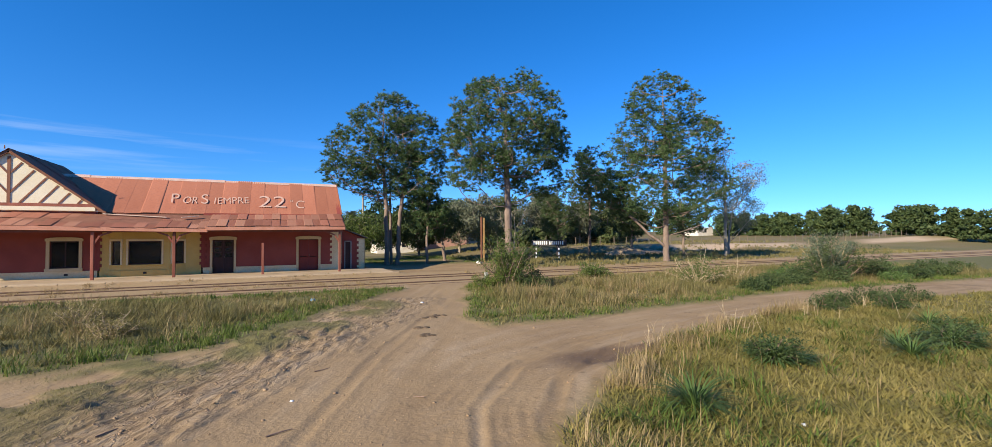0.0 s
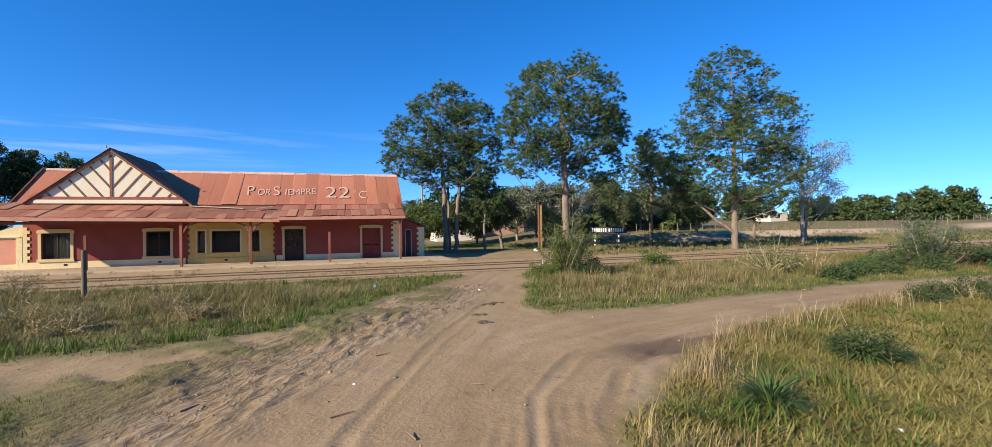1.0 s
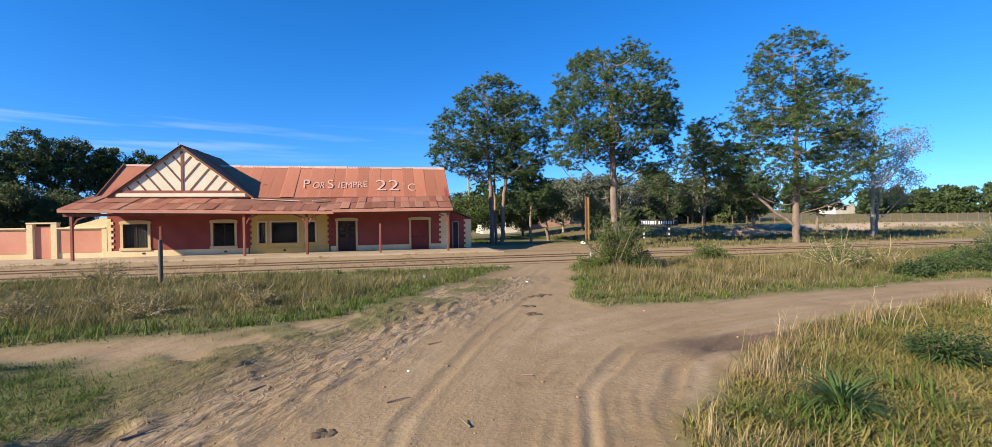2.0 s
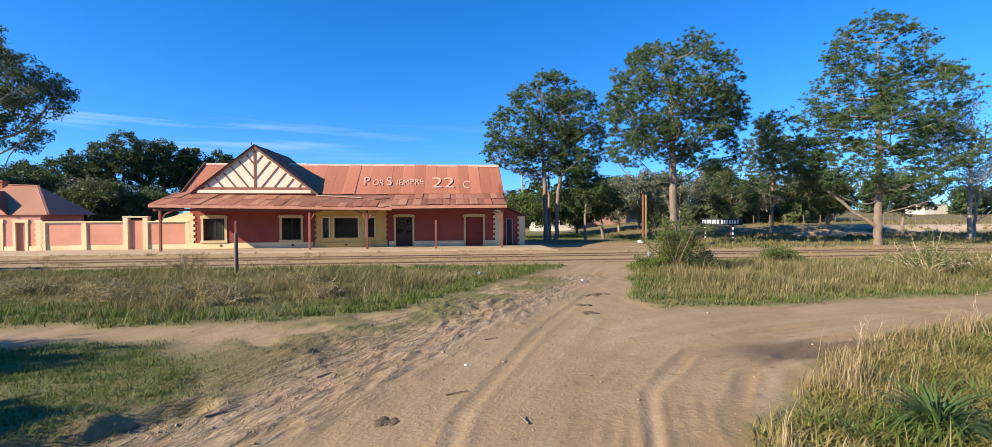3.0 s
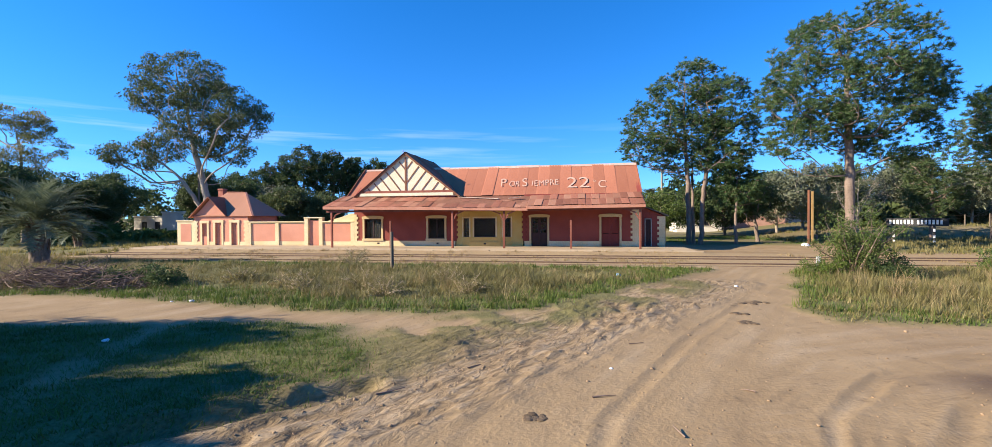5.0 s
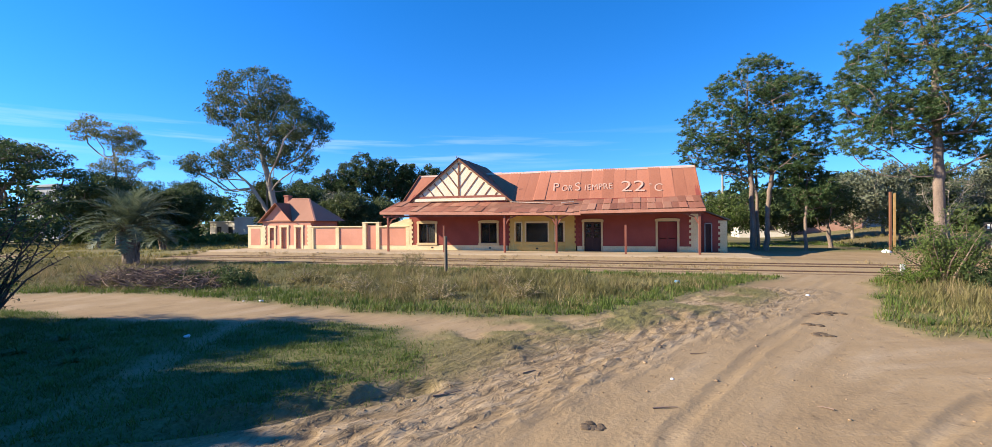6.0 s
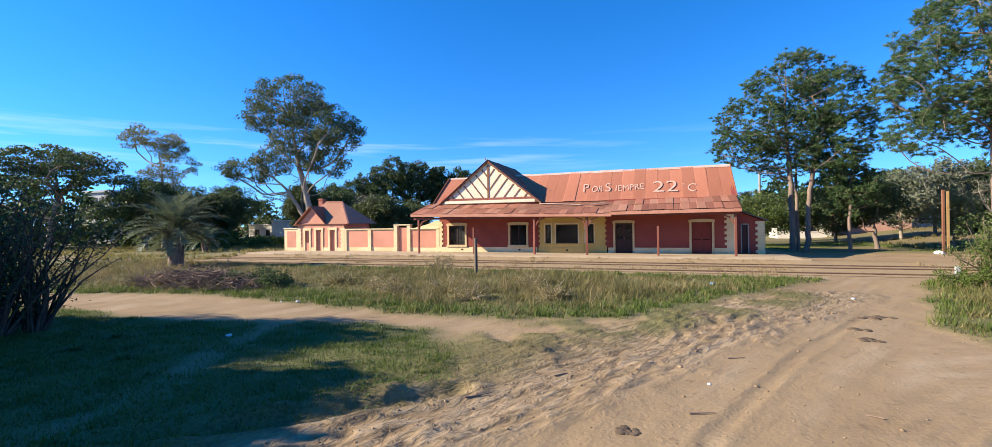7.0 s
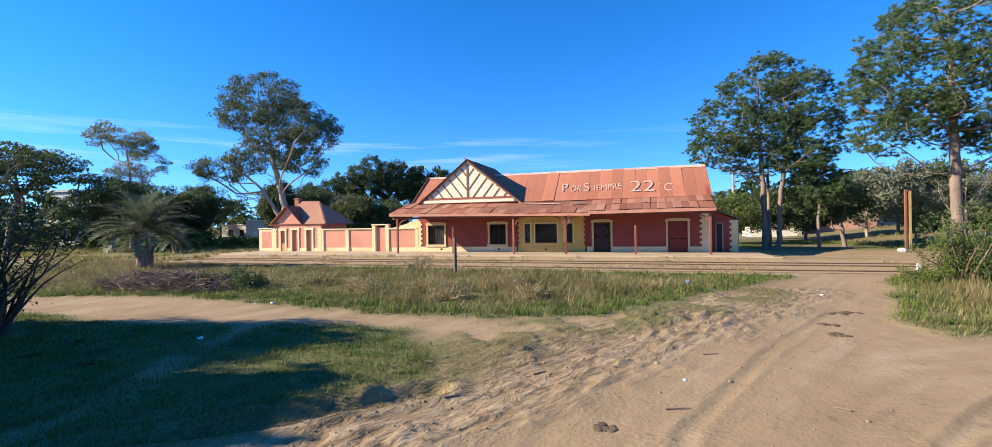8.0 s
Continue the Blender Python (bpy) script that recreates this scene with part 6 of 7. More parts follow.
plant_tree("shade_tree", -20.5, -3.2, "dense dark roadside tree", "tree", [(0, 0, *grow_dome(R(93), 5.2, 2.8, 3.2, 170, 0.18, 0.1, (0.2, 0.1), (0, 0), 0.7, 12, 7, 0.5, 0.35))], M_BARK, L_DARK, "leaf", 44, 0.16, 0.8)
for i, (x, y, zc, rad) in enumerate(((-17.5, -0.9, 4.6, 2.4), (-21.2, 0.8, 4.2, 2.6), (-20.4, -2.6, 5.0, 2.8))):
    plant_tree("shade_tree", x, y, "dense dark-leaved roadside tree", "tree", [(0, 0, *grow_dome(R(140 + i), zc, rad, rad * 1.1, 240, 0.15, 0.2, (0.2, 0.1), (0, 0), 0.62, 12, 7, 0.5, 0.2, 0.3))], M_BARK, L_DARK, "leaf", 30, 0.21, 0.8)
plant_tree("shade_tree", -22.3, 2.2, "leafy roadside tree with dark crown", "tree", [
    (0, 0, *grow(R(90), 5.6, 0.15, 3.4, 40, dome, 0.18, (0.3, 0.2), (0.0, 0.9), 8, 0.75))], M_BARK, L_DARK, "leaf", 60, 0.14, 0.7)
plant_tree("shade_tree", -24.5, -1.5, "leafy roadside tree with dark crown", "tree", [
    (0, 0, *grow(R(91), 7.0, 0.15, 4.2, 44, dome, 0.2, (0.3, 0.2), (0.0, 0.9), 8, 0.85))], M_BARK, L_DARK, "leaf", 60, 0.16, 0.7)


# unseen trees behind the camera, added to cut sky light on the left turf
for i, (x, y, zc, rad) in enumerate(((-15.5, -7.0, 5.2, 4.2), (-20.0, -11.0, 6.0, 4.8), (-10.0, -13.0, 5.6, 4.6), (-3.0, -16.0, 5.4, 4.2))):
    plant_tree("sky_block_tree", x, y, "leafy dark tree, unseen, added to block sky light", "tree", [(0, 0, *grow_dome(R(95 + i), zc, rad, rad * 0.9, 130, 0.22, 0.2, (0.3, 0.2), (0, 0), 0.9, 10, 6, 0.5, 0.4))], M_BARK, L_DARK, "leaf", 36, 0.19, 0.7, "roadside trees")
for i, (x, y, h) in enumerate(((9.3, 6.0, 0.6), (13.9, 5.0, 0.6), (15.4, 5.4, 0.5), (17.0, 9.3, 0.7), (18.6, 9.7, 0.6), (20.4, 9.6, 0.8), (22.0, 9.2, 0.7), (19.2, 8.4, 0.6))):
    build_shrub("shrub", x, y, h, 0.6, 14, "low dark weed clump in the bank grass", M_TWIG, L_DARK, 70 + i, 24, 0.035, 0.22)
for i, (x, y, h) in enumerate(((21.5, 14.6, 0.7), (22.8, 15.2, 0.8), (26.0, 16.8, 1.0), (28.0, 17.4, 1.1), (31.0, 16.4, 1.2), (34.5, 15.6, 1.2), (38.5, 15.2, 1.2), (41.0, 14.6, 1.1), (30.2, 13.4, 0.8), (20.0, 14.2, 0.6))):
    build_shrub("shrub", x, y, h * 0.75, 0.9, 14, "low dark green shrub in dry grass", M_TWIG, (L_DARK, L_DARK, L_TUFT)[i % 3], 80 + i, (34, 30, 22)[i % 3], 0.05, 0.28)


def build_heap(x, y, rx, ry, h, n, seed):
    """A heap of cut branches."""
    rng = np.random.default_rng(seed)
    paths = []
    for _ in range(n):
        a, q = rng.uniform(0, 6.28), math.sqrt(rng.uniform())
        px, py = x + rx * q * math.cos(a), y + ry * q * math.sin(a)
        top = h * (1 - q ** 2) * rng.uniform(0.1, 1.0)
        d = rng.normal(size=3) * np.array([1, 1, 0.28])
        p = np.array([px, py, z_at(px, py) + top + 0.03]) - unit(d) * 0.5
        paths.append(bough(rng, p, d, rng.uniform(0.6, 1.6), rng.uniform(0.010, 0.022), 0.004, 0.0, 0.16, 4))
    v, f = tubes(paths, 4)
    ob = np_part("brush_heap", v, f, M_TWIG)
    return tagged(ob, "heap of dry purplish-brown cut branches in the meadow", "brush heap", kind="stuff")


build_heap(-18.8, 14.4, 3.6, 1.2, 0.75, 900, 4)


# ---- grass ----
def blades(name, area, n, tall, wide, material, label, seed, keep, lean=0.45, bend=0.35, taper=None, clump=0.10, fine=False):
    """Grass blades strewn over a rectangle x0, x1, y0, y1 where keep(x, y) says so; a tapered strip of three faces each."""
    rng = np.random.default_rng(seed)
    x0, x1, y0, y1 = area
    x, y = rng.uniform(x0, x1, n), rng.uniform(y0, y1, n)
    # growth in tussocks
    k = max(8, n // 26)
    tx, ty = rng.uniform(x0, x1, k), rng.uniform(y0, y1, k)
    pick = rng.integers(0, k, n)
    own = rng.uniform(size=n) < 0.72
    x = np.where(own, tx[pick] + rng.normal(size=n) * clump, x)
    y = np.where(own, ty[pick] + rng.normal(size=n) * clump, y)
    size = np.where(own, (0.45 + 1.0 * rng.uniform(size=k) ** 1.6)[pick], 0.6)
    chance = keep(x, y)
    ok = rng.uniform(size=n) < chance
    x, y, size = x[ok], y[ok], size[ok]
    m = len(x)
    h = tall * size * rng.uniform(0.5, 1.25, m)
    if taper:
        h = h * (0.30 + 0.70 * smooth(0.0, 2.6, edge_distance(x, y, taper) + 0.8 * fbm(x, y, 2.0, 3, 55))) * (0.5 + 0.85 * smooth(-0.3, 0.3, fbm(x, y, 1.6, 3, 56)))
    az = rng.uniform(0, 2 * np.pi, m)
    out = np.stack([np.cos(az), np.sin(az)], 1) * (lean * h * rng.uniform(0.2, 1.2, m))[:, None]
    sd = np.stack([-np.sin(az), np.cos(az)], 1) * (wide * rng.uniform(0.6, 1.3, m))[:, None]
    p = np.stack([x, y], 1)
    z = height(x, y) - 0.015
    mid = p + out * bend
    tip = p + out
    if fine:
        v = np.stack([np.column_stack([p - sd, z]), np.column_stack([p + sd, z]), np.column_stack([tip, z + h])], 1)
        return tagged(np_part(name, v.reshape(-1, 3), np.arange(3 * m).reshape(-1, 3), material), label, "grass", kind="stuff")
    v = np.empty((m, 5, 3))
    v[:, 0, :2], v[:, 0, 2] = p - sd, z
    v[:, 1, :2], v[:, 1, 2] = p + sd, z
    v[:, 2, :2], v[:, 2, 2] = mid + sd * 0.8, z + h * 0.6
    v[:, 3, :2], v[:, 3, 2] = mid - sd * 0.8, z + h * 0.6
    v[:, 4, :2], v[:, 4, 2] = tip, z + h
    b = np.arange(m)[:, None] * 5
    f = np.concatenate([b + [0, 1, 2], b + [0, 2, 3], b + [3, 2, 4]], 0)
    ob = np_part(name, v.reshape(-1, 3), f, material)
    return tagged(ob, label, "grass", kind="stuff")


def in_poly(poly, soft=0.4, patch=None, lo=-1.0):
    def keep(x, y):
        w = 0.4 * fbm(x, y, 1.2, 3, 1)
        k = smooth(-soft * 0.3, soft, edge_distance(x, y, poly) + w)
        if patch:
            k = k * smooth(lo - 0.25, lo + 0.25, fbm(x, y, patch, 3, int(patch * 10)))
        k = k * (1 - 0.85 * smooth(0.42, 0.1, line_distance(x, y, TRAIL) + 0.3 * fbm(x, y, 0.8, 3, 57)) * smooth(-0.7, -0.1, fbm(x, y, 1.5, 3, 63)))
        return k
    return keep


blades("meadow_grass", (-40, 6.5, 11, 25.5), 140000, 0.32, 0.013, L_MIX, "tall weedy meadow grass, half dried", 1, in_poly(MEADOW, 0.8), 1.3, taper=MEADOW, fine=True)
blades("meadow_green_grass", (-26, 6.5, 10.8, 23.5), 130000, 0.18, 0.014, L_LAWN, "short bright-green grass fringing the meadow", 2, lambda x, y: in_poly(MEADOW, 0.3)(x, y) * smooth(3.0, 0.8, edge_distance(x, y, MEADOW) + 1.2 * fbm(x, y, 2.5, 3, 8)), 0.6, fine=True)
blades("turf_grass", (-22, -3, 2.2, 10.6), 190000, 0.085, 0.0085, L_LAWN, "short trodden green turf", 3, in_poly(TURF, 0.6), 1.3, fine=True)
blades("verge_grass", (-6.0, 4.5, 3.0, 20.0), 120000, 0.06, 0.006, L_MIX, "sparse trampled grass on the road verge", 4, lambda x, y: smooth(0.0, -0.2, edge_distance(x, y, MEADOW)) * smooth(2.0, 0.4, line_distance(x, y, [(-4.4, 6.6), (-3.4, 8.8), (-2.6, 10.6), (0.2, 13.6), (3.4, 18)])) * smooth(-0.4, 0.1, fbm(x, y, 0.9, 4, 47)), 1.0, fine=True)
blades("island_grass", (5, 45, 11.5, 24.6), 130000, 0.38, 0.013, L_MIX, "tall weedy grass between the tracks", 5, in_poly(ISLAND, 0.6), 0.9, taper=ISLAND, fine=True)
blades("island_green_grass", (5, 40, 11.3, 23), 60000, 0.20, 0.014, L_LAWN, "bright-green grass along the side track", 6, lambda x, y: in_poly(ISLAND, 0.3)(x, y) * smooth(2.4, 0.6, edge_distance(x, y, ISLAND) + 1.2 * fbm(x, y, 2.5, 3, 8)), 0.6, fine=True)
blades("straw_grass", (9, 30, 12.5, 24.0), 20000, 0.48, 0.008, L_DRY, "tall straw-coloured dry grass", 7, in_poly(ISLAND, 1.0, 3.0, 0.0), 0.9, taper=ISLAND)
blades("bank_grass", (2.5, 20, 2.2, 10.4), 170000, 0.115, 0.0085, L_GRASS, "thick yellow-green grass on the near bank", 8, in_poly(NEAR, 0.5), 2.2, 0.55, clump=0.16)
blades("bank_grass", (14, 36, 0.0, 10.4), 50000, 0.16, 0.015, L_GRASS, "thick yellow-green grass on the near bank", 9, in_poly(NEAR, 0.5), 1.8, fine=True)
blades("bank_straw", (2.5, 22, 3.0, 10.4), 80000, 0.38, 0.0055, L_DRY, "dry seed stalks standing in the grass", 10, lambda x, y: in_poly(NEAR, 0.4)(x, y) * (0.012 + smooth(1.5, 0.2, edge_distance(x, y, NEAR)) * smooth(-0.15, 0.15, fbm(x, y, 1.1, 3, 51))), 0.8)
blades("bank_green", (2.5, 20, 1.0, 10.4), 24000, 0.20, 0.011, L_LAWN, "broad green weeds in the bank grass", 21, lambda x, y: in_poly(NEAR, 0.5)(x, y) * smooth(-0.1, 0.2, fbm(x, y, 1.3, 3, 52)), 1.6)
blades("bank_litter", (2.5, 20, 1.0, 10.4), 40000, 0.035, 0.007, L_DRY, "dead straw lying in the bank grass", 22, lambda x, y: in_poly(NEAR, 0.5)(x, y) * smooth(-0.2, 0.2, fbm(x, y, 0.9, 3, 53)), 4.5, fine=True)
blades("meadow_straw", (-36, 6, 12.5, 25), 26000, 0.42, 0.007, L_DRY, "dry stalks through the meadow", 23, in_poly(MEADOW, 1.0, 2.5, 0.05), 0.7, taper=MEADOW)
rough_edge = [(-4.6, 3), (-3.2, 6), (-1.8, 8.3), (0.6, 12.5), (4, 17.5)]
blades("verge_straw", (-7, 6, 3, 18), 60000, 0.018, 0.006, L_DRY, "trampled straw on the road verge", 24, lambda x, y: smooth(2.0, 0.5, line_distance(x, y, rough_edge)) * smooth(-0.1, 0.25, fbm(x, y, 0.7, 3, 54)) * (1 - smooth(0.2, 0.8, edge_distance(x, y, MEADOW))), 5.0, fine=True)
blades("verge_crumbs", (-7, 8, 3, 17), 30000, 0.010, 0.008, L_CRUMB, "dark crumbs of earth and bark on the road edge", 25, lambda x, y: smooth(2.4, 0.4, line_distance(x, y, rough_edge)) * smooth(0.0, 0.3, fbm(x, y, 0.5, 3, 58)) + 0.35 * smooth(0.8, 0.2, line_distance(x, y, RUTS[2])) * smooth(0.1, 0.3, fbm(x, y, 0.6, 3, 59)), 4.0, fine=True)
blades("field_grass", (19, 90, 32.5, 52), 60000, 0.35, 0.03, L_MIX, "dry pasture beyond the rails", 11, lambda x, y: smooth(-0.1, 0.3, fbm(x, y, 6, 3, 14)), 0.5, fine=True)
blades("field_green", (19, 90, 33, 75), 60000, 0.30, 0.035, L_MIX, "weedy pasture beyond the rails", 12, lambda x, y: smooth(0.2, -0.2, fbm(x, y, 6, 3, 14)), 0.5, fine=True)
blades("yard_grass", (7, 24, 42, 58), 40000, 0.12, 0.02, L_LAWN, "short grass under the yard trees", 13, lambda x, y: smooth(-0.1, 0.2, fbm(x, y, 3, 3, 6)), 0.7, fine=True)
blades("west_grass", (-75, -35, 25.5, 50), 60000, 0.30, 0.03, L_GRASS, "green grass west of the gatehouse", 14, lambda x, y: smooth(-0.3, 0.1, fbm(x, y, 4, 3, 16)), 0.6, fine=True)
blades("track_weeds", (-38, 45, 23.8, 32), 85000, 0.14, 0.014, L_DRY, "sparse dry weeds between the rails", 15, lambda x, y: smooth(-0.1, 0.35, fbm(x, y, 2.0, 3, 17)) * (1 - smooth(5.5, 7, x) * smooth(13, 12, x)), 0.7, fine=True)


def tussock(x, y, n, length, width, label, seed, material, up=0.9):
    """A clump of long arching strap leaves."""
    rng = np.random.default_rng(seed)
    z = z_at(x, y)
    vs, fs = [], []
    for k in range(n):
        az, el = rng.uniform(0, 6.28), rng.uniform(0.6, 1.5) * up
        ln = length * rng.uniform(0.6, 1.1)
        h, sd = np.array([math.cos(az), math.sin(az), 0]), np.array([-math.sin(az), math.cos(az), 0])
        p = np.array([x, y, z - 0.02]) + h * rng.uniform(0, 0.10)
        for i in range(6):
            w = width * (1 - (i / 5) ** 1.6) + 0.001
            vs += [p - sd * w, p + sd * w]
            p = p + (h * math.cos(el) + np.array([0, 0, math.sin(el)])) * ln / 5
            el -= 0.30
        b = k * 12
        fs += [(b + 2 * i, b + 2 * i + 1, b + 2 * i + 3, b + 2 * i + 2) for i in range(5)]
    ob = np_part("tussock", np.array(vs), np.array(fs), material)
    return tagged(ob, label, "tussock", "grass tussocks")


tussock(5.8, 4.85, 150, 0.85, 0.015, "dark green tussock of strap-like leaves", 1, L_TUFT)
tussock(9.2, 5.9, 240, 0.85, 0.016, "large dark tussock of arching leaves", 2, L_TUFT)
tussock(9.7, 5.7, 70, 0.55, 0.013, "large dark tussock of arching leaves", 3, L_TUFT)
tussock(12.1, 4.9, 120, 0.85, 0.013, "spiky green tussock of strap leaves", 4, L_TUFT)
tussock(13.8, 4.9, 180, 0.95, 0.017, "large dark tussock of arching leaves", 5, L_TUFT)
tussock(12.9, 5.5, 90, 0.8, 0.013, "spiky green tussock of strap leaves", 6, L_TUFT)
tussock(16.5, 6.4, 110, 0.9, 0.014, "spiky green tussock of strap leaves", 7, L_TUFT)
for i, (x, y) in enumerate(((-10.6, 6.6), (-11.6, 6.2), (-9.9, 6.0), (-12.0, 7.2))):
    tussock(x, y, 60, 0.35, 0.012, "low leafy weed in shaded turf", 20 + i, L_TUFT)


def stalks(x, y, n, h, label, seed):
    rng = np.random.default_rng(seed)
    paths = []
    for _ in range(n):
        px, py = x + rng.normal() * 0.2, y + rng.normal() * 0.2
        paths.append(bough(rng, (px, py, z_at(px, py) - 0.03), (rng.normal() * 0.2, rng.normal() * 0.2, 1), h * rng.uniform(0.5, 1.1), 0.008, 0.003, 0.0, 0.08, 4))
        q = paths[-1][0]
        for j in range(3):
            paths.append(bough(rng, q[2 + j % 3], rng.normal(size=3) + np.array([0, 0, 0.8]), 0.18, 0.004, 0.002, 0, 0.1, 3))
    v, f = tubes(paths, 4)
    return tagged(np_part("dry_stalks", v, f, M_TWIGPALE), label, "dry stalks", kind="stuff")


stalks(11.1, 8.1, 8, 0.9, "dead bleached weed stalks at the bank edge", 1)
stalks(16.5, 7.1, 2, 0.8, "thin dead stalk standing in grass", 2)
stalks(15.0, 8.6, 7, 0.7, "dead bleached weed stalks in grass", 3)
stalks(18.6, 9.0, 6, 0.7, "dead bleached weed stalks in grass", 4)
stalks(8.3, 8.2, 7, 0.5, "dead bleached weed stalks at the puddle", 5)

# ---- distance: woods, houses, fences ----
def far_woods(name, spots, label, leafm, seed):
    """Many distant trees as one mass of leaf clumps with an uneven top."""
    rng = np.random.default_rng(seed)
    c, r = [], []
    for x, y, h, w in spots:
        z = z_at(x, y)
        for _ in range(26):
            u = rng.uniform(0.06, 1)
            a, q = rng.uniform(0, 6.28), w * math.sqrt(rng.uniform()) * (1.05 - 0.75 * u ** 2)
            c.append((x + q * math.cos(a), y + q * math.sin(a), z + h * u))
            r.append(w * rng.uniform(0.28, 0.5))
    v, f = leaves(rng, np.array(c), np.array(r), 26, 0.42, 0.7)
    return tagged(np_part(name, v, f, leafm), label, "woods", kind="stuff")


rng = np.random.default_rng(77)
line = [(118 + 40 * t + rng.normal() * 3, 96 - 76 * t + rng.normal() * 3, rng.uniform(4.8, 7.6) * (0.85 if t < 0.25 else 1.0), rng.uniform(1.7, 2.9)) for t in np.linspace(0, 1, 100)]
far_woods("far_woods", line, "distant dark row of pines across the pasture", L_DARK, 1)
line = [(60 + 62 * t + rng.normal() * 3, 150 - 45 * t + rng.normal() * 4, rng.uniform(4.5, 9.0), rng.uniform(2.4, 4.0)) for t in np.linspace(0, 1, 26)]
far_woods("far_woods", line, "distant green treeline behind the pasture", L_PINE2, 2)
line = [(14 + 52 * t + rng.normal() * 3, 92 + 12 * math.sin(5 * t) + rng.normal() * 4, rng.uniform(5.0, 10.0), rng.uniform(2.4, 4.2)) for t in np.linspace(0, 1, 30)]
far_woods("far_woods", line, "mixed trees on the rise behind the yard", L_DARK, 3)
line = [(-30 + 52 * t + rng.normal() * 3, 96 + rng.normal() * 4, rng.uniform(4.0, 7.0), rng.uniform(2.4, 4.0)) for t in np.linspace(0, 1, 26)]
far_woods("far_woods", line, "distant trees behind the station", L_DARK, 4)
line = [(-130 + 80 * t + rng.normal() * 3, 62 + 14 * t + rng.normal() * 4, rng.uniform(4.5, 8.0), rng.uniform(2.6, 4.2)) for t in np.linspace(0, 1, 34)]
far_woods("far_woods", line, "dark trees on the western skyline", L_DARK, 5)
line = [(-80 + rng.normal() * 6, -10 + 62 * t, rng.uniform(5.0, 9.0), rng.uniform(2.6, 4.4)) for t in np.linspace(0, 1, 26)]
far_woods("far_woods", line, "dark trees closing the western yard", L_DARK, 6)
line = [(-70 + 240 * t + rng.normal() * 6, -60 + rng.normal() * 6, rng.uniform(5.0, 9.0), rng.uniform(3, 5)) for t in np.linspace(0, 1, 50)]
far_woods("far_woods", line, "trees along the far side of the road", L_DARK, 7)
line = [(30 + 30 * t + rng.normal() * 2, 60 + 14 * t + rng.normal() * 3, rng.uniform(1.4, 3.4), rng.uniform(1.2, 2.0)) for t in np.linspace(0, 1, 34)]
far_woods("scrub", line, "low scrub on the bank", L_EUC, 8)
line = [(-66 + 30 * t + rng.normal() * 1.0, 44 + 4 * t + rng.normal() * 2, rng.uniform(0.7, 1.0) if 0.4 < t < 0.85 else rng.uniform(1.0, 2.4), rng.uniform(0.8, 1.4)) for t in np.linspace(0, 1, 30)]
far_woods("scrub", line, "low bushes along the western yard", L_BUSH, 9)


def build_house(x, y, w, d, h, roof_h, wall_m, label, windows, flat=False, turn=0.0):
    z = z_at(x, y) - 0.2
    ob = thing("house", (x, y, z), label, "house")
    bm = bmesh.new()
    hole = [(u * w - 0.5, u * w + 0.5, z + 1.1, z + 2.2) for u in windows]
    panel(bm, (x - w / 2, y), (x + w / 2, y), z, z + h, 0.25, hole)
    panel(bm, (x + w / 2, y + 0.25), (x + w / 2, y + d), z, z + h, 0.25)
    panel(bm, (x - w / 2, y + d), (x - w / 2, y + 0.25), z, z + h, 0.25)
    box(bm, x - w / 2, x + w / 2, y + d, y + d + 0.25, z, z + h)
    part("wall", bm, wall_m, ob)
    for a, b, za, zb in hole:
        bm = bmesh.new()
        box(bm, x - w / 2 + a, x - w / 2 + b, y + 0.12, y + 0.16, za, zb)
        win = part("window", bm, M_BLACK, ob, "dark window")
        bm = bmesh.new()
        box(bm, x - w / 2 + a - 0.08, x - w / 2 + b + 0.08, y - 0.06, y + 0.1, za - 0.08, za)
        part("sill", bm, M_HOUSEW, win)
    bm = bmesh.new()
    if flat:
        box(bm, x - w / 2 - 0.1, x + w / 2 + 0.1, y - 0.1, y + d + 0.35, z + h, z + h + 0.18)
        part("roof", bevelled(bm, 0.03), wall_m, ob)
    else:
        prism(bm, [(y - 0.5, z + h - 0.1), (y + d + 0.7, z + h - 0.1), (y + d / 2, z + h + roof_h)], "x", x - w / 2 - 0.4, x + w / 2 + 0.4)
        part("roof", bm, M_TILE, ob, "dull red tiled roof")


build_house(-61.0, 60.0, 9.0, 6.0, 2.9, 0, M_HOUSEW, "low flat-roofed off-white house beyond the gatehouse", (0.2, 0.45, 0.8), True)
build_house(-57.0, 58.5, 4.2, 6.0, 3.5, 0, M_HOUSEW, "off-white block beside the low house", (0.75,), True)
build_house(24.5, 72.0, 9.0, 6.0, 4.2, 1.8, M_HOUSER, "pinkish house with red tiled roof behind trees", (0.2, 0.5, 0.8))
build_house(32.5, 74.0, 7.0, 6.0, 3.0, 0, M_HOUSEW, "off-white flat-roofed house behind trees", (0.3, 0.7), True)
build_house(17.0, 70.0, 6.0, 5.0, 2.8, 1.2, M_HOUSEW, "small pale house behind trees", (0.3, 0.7))
build_house(78.0, 112.0, 12.0, 6.0, 2.6, 1.0, M_HOUSEW, "long low white farm building across the pasture", (0.3, 0.7))
build_house(113.0, 96.0, 6.0, 5.0, 2.4, 0, M_HOUSEW, "small white shed by the far trees", (0.5,), True)
tower = thing("concrete_tower", (-104, 61, 0), "grey concrete tower block above the western trees", "tower")
bm = bmesh.new()
box(bm, -107.5, -100.5, 60, 66, -0.5, 9.6)
part("wall", bevelled(bm, 0.1), M_GREYB, tower)
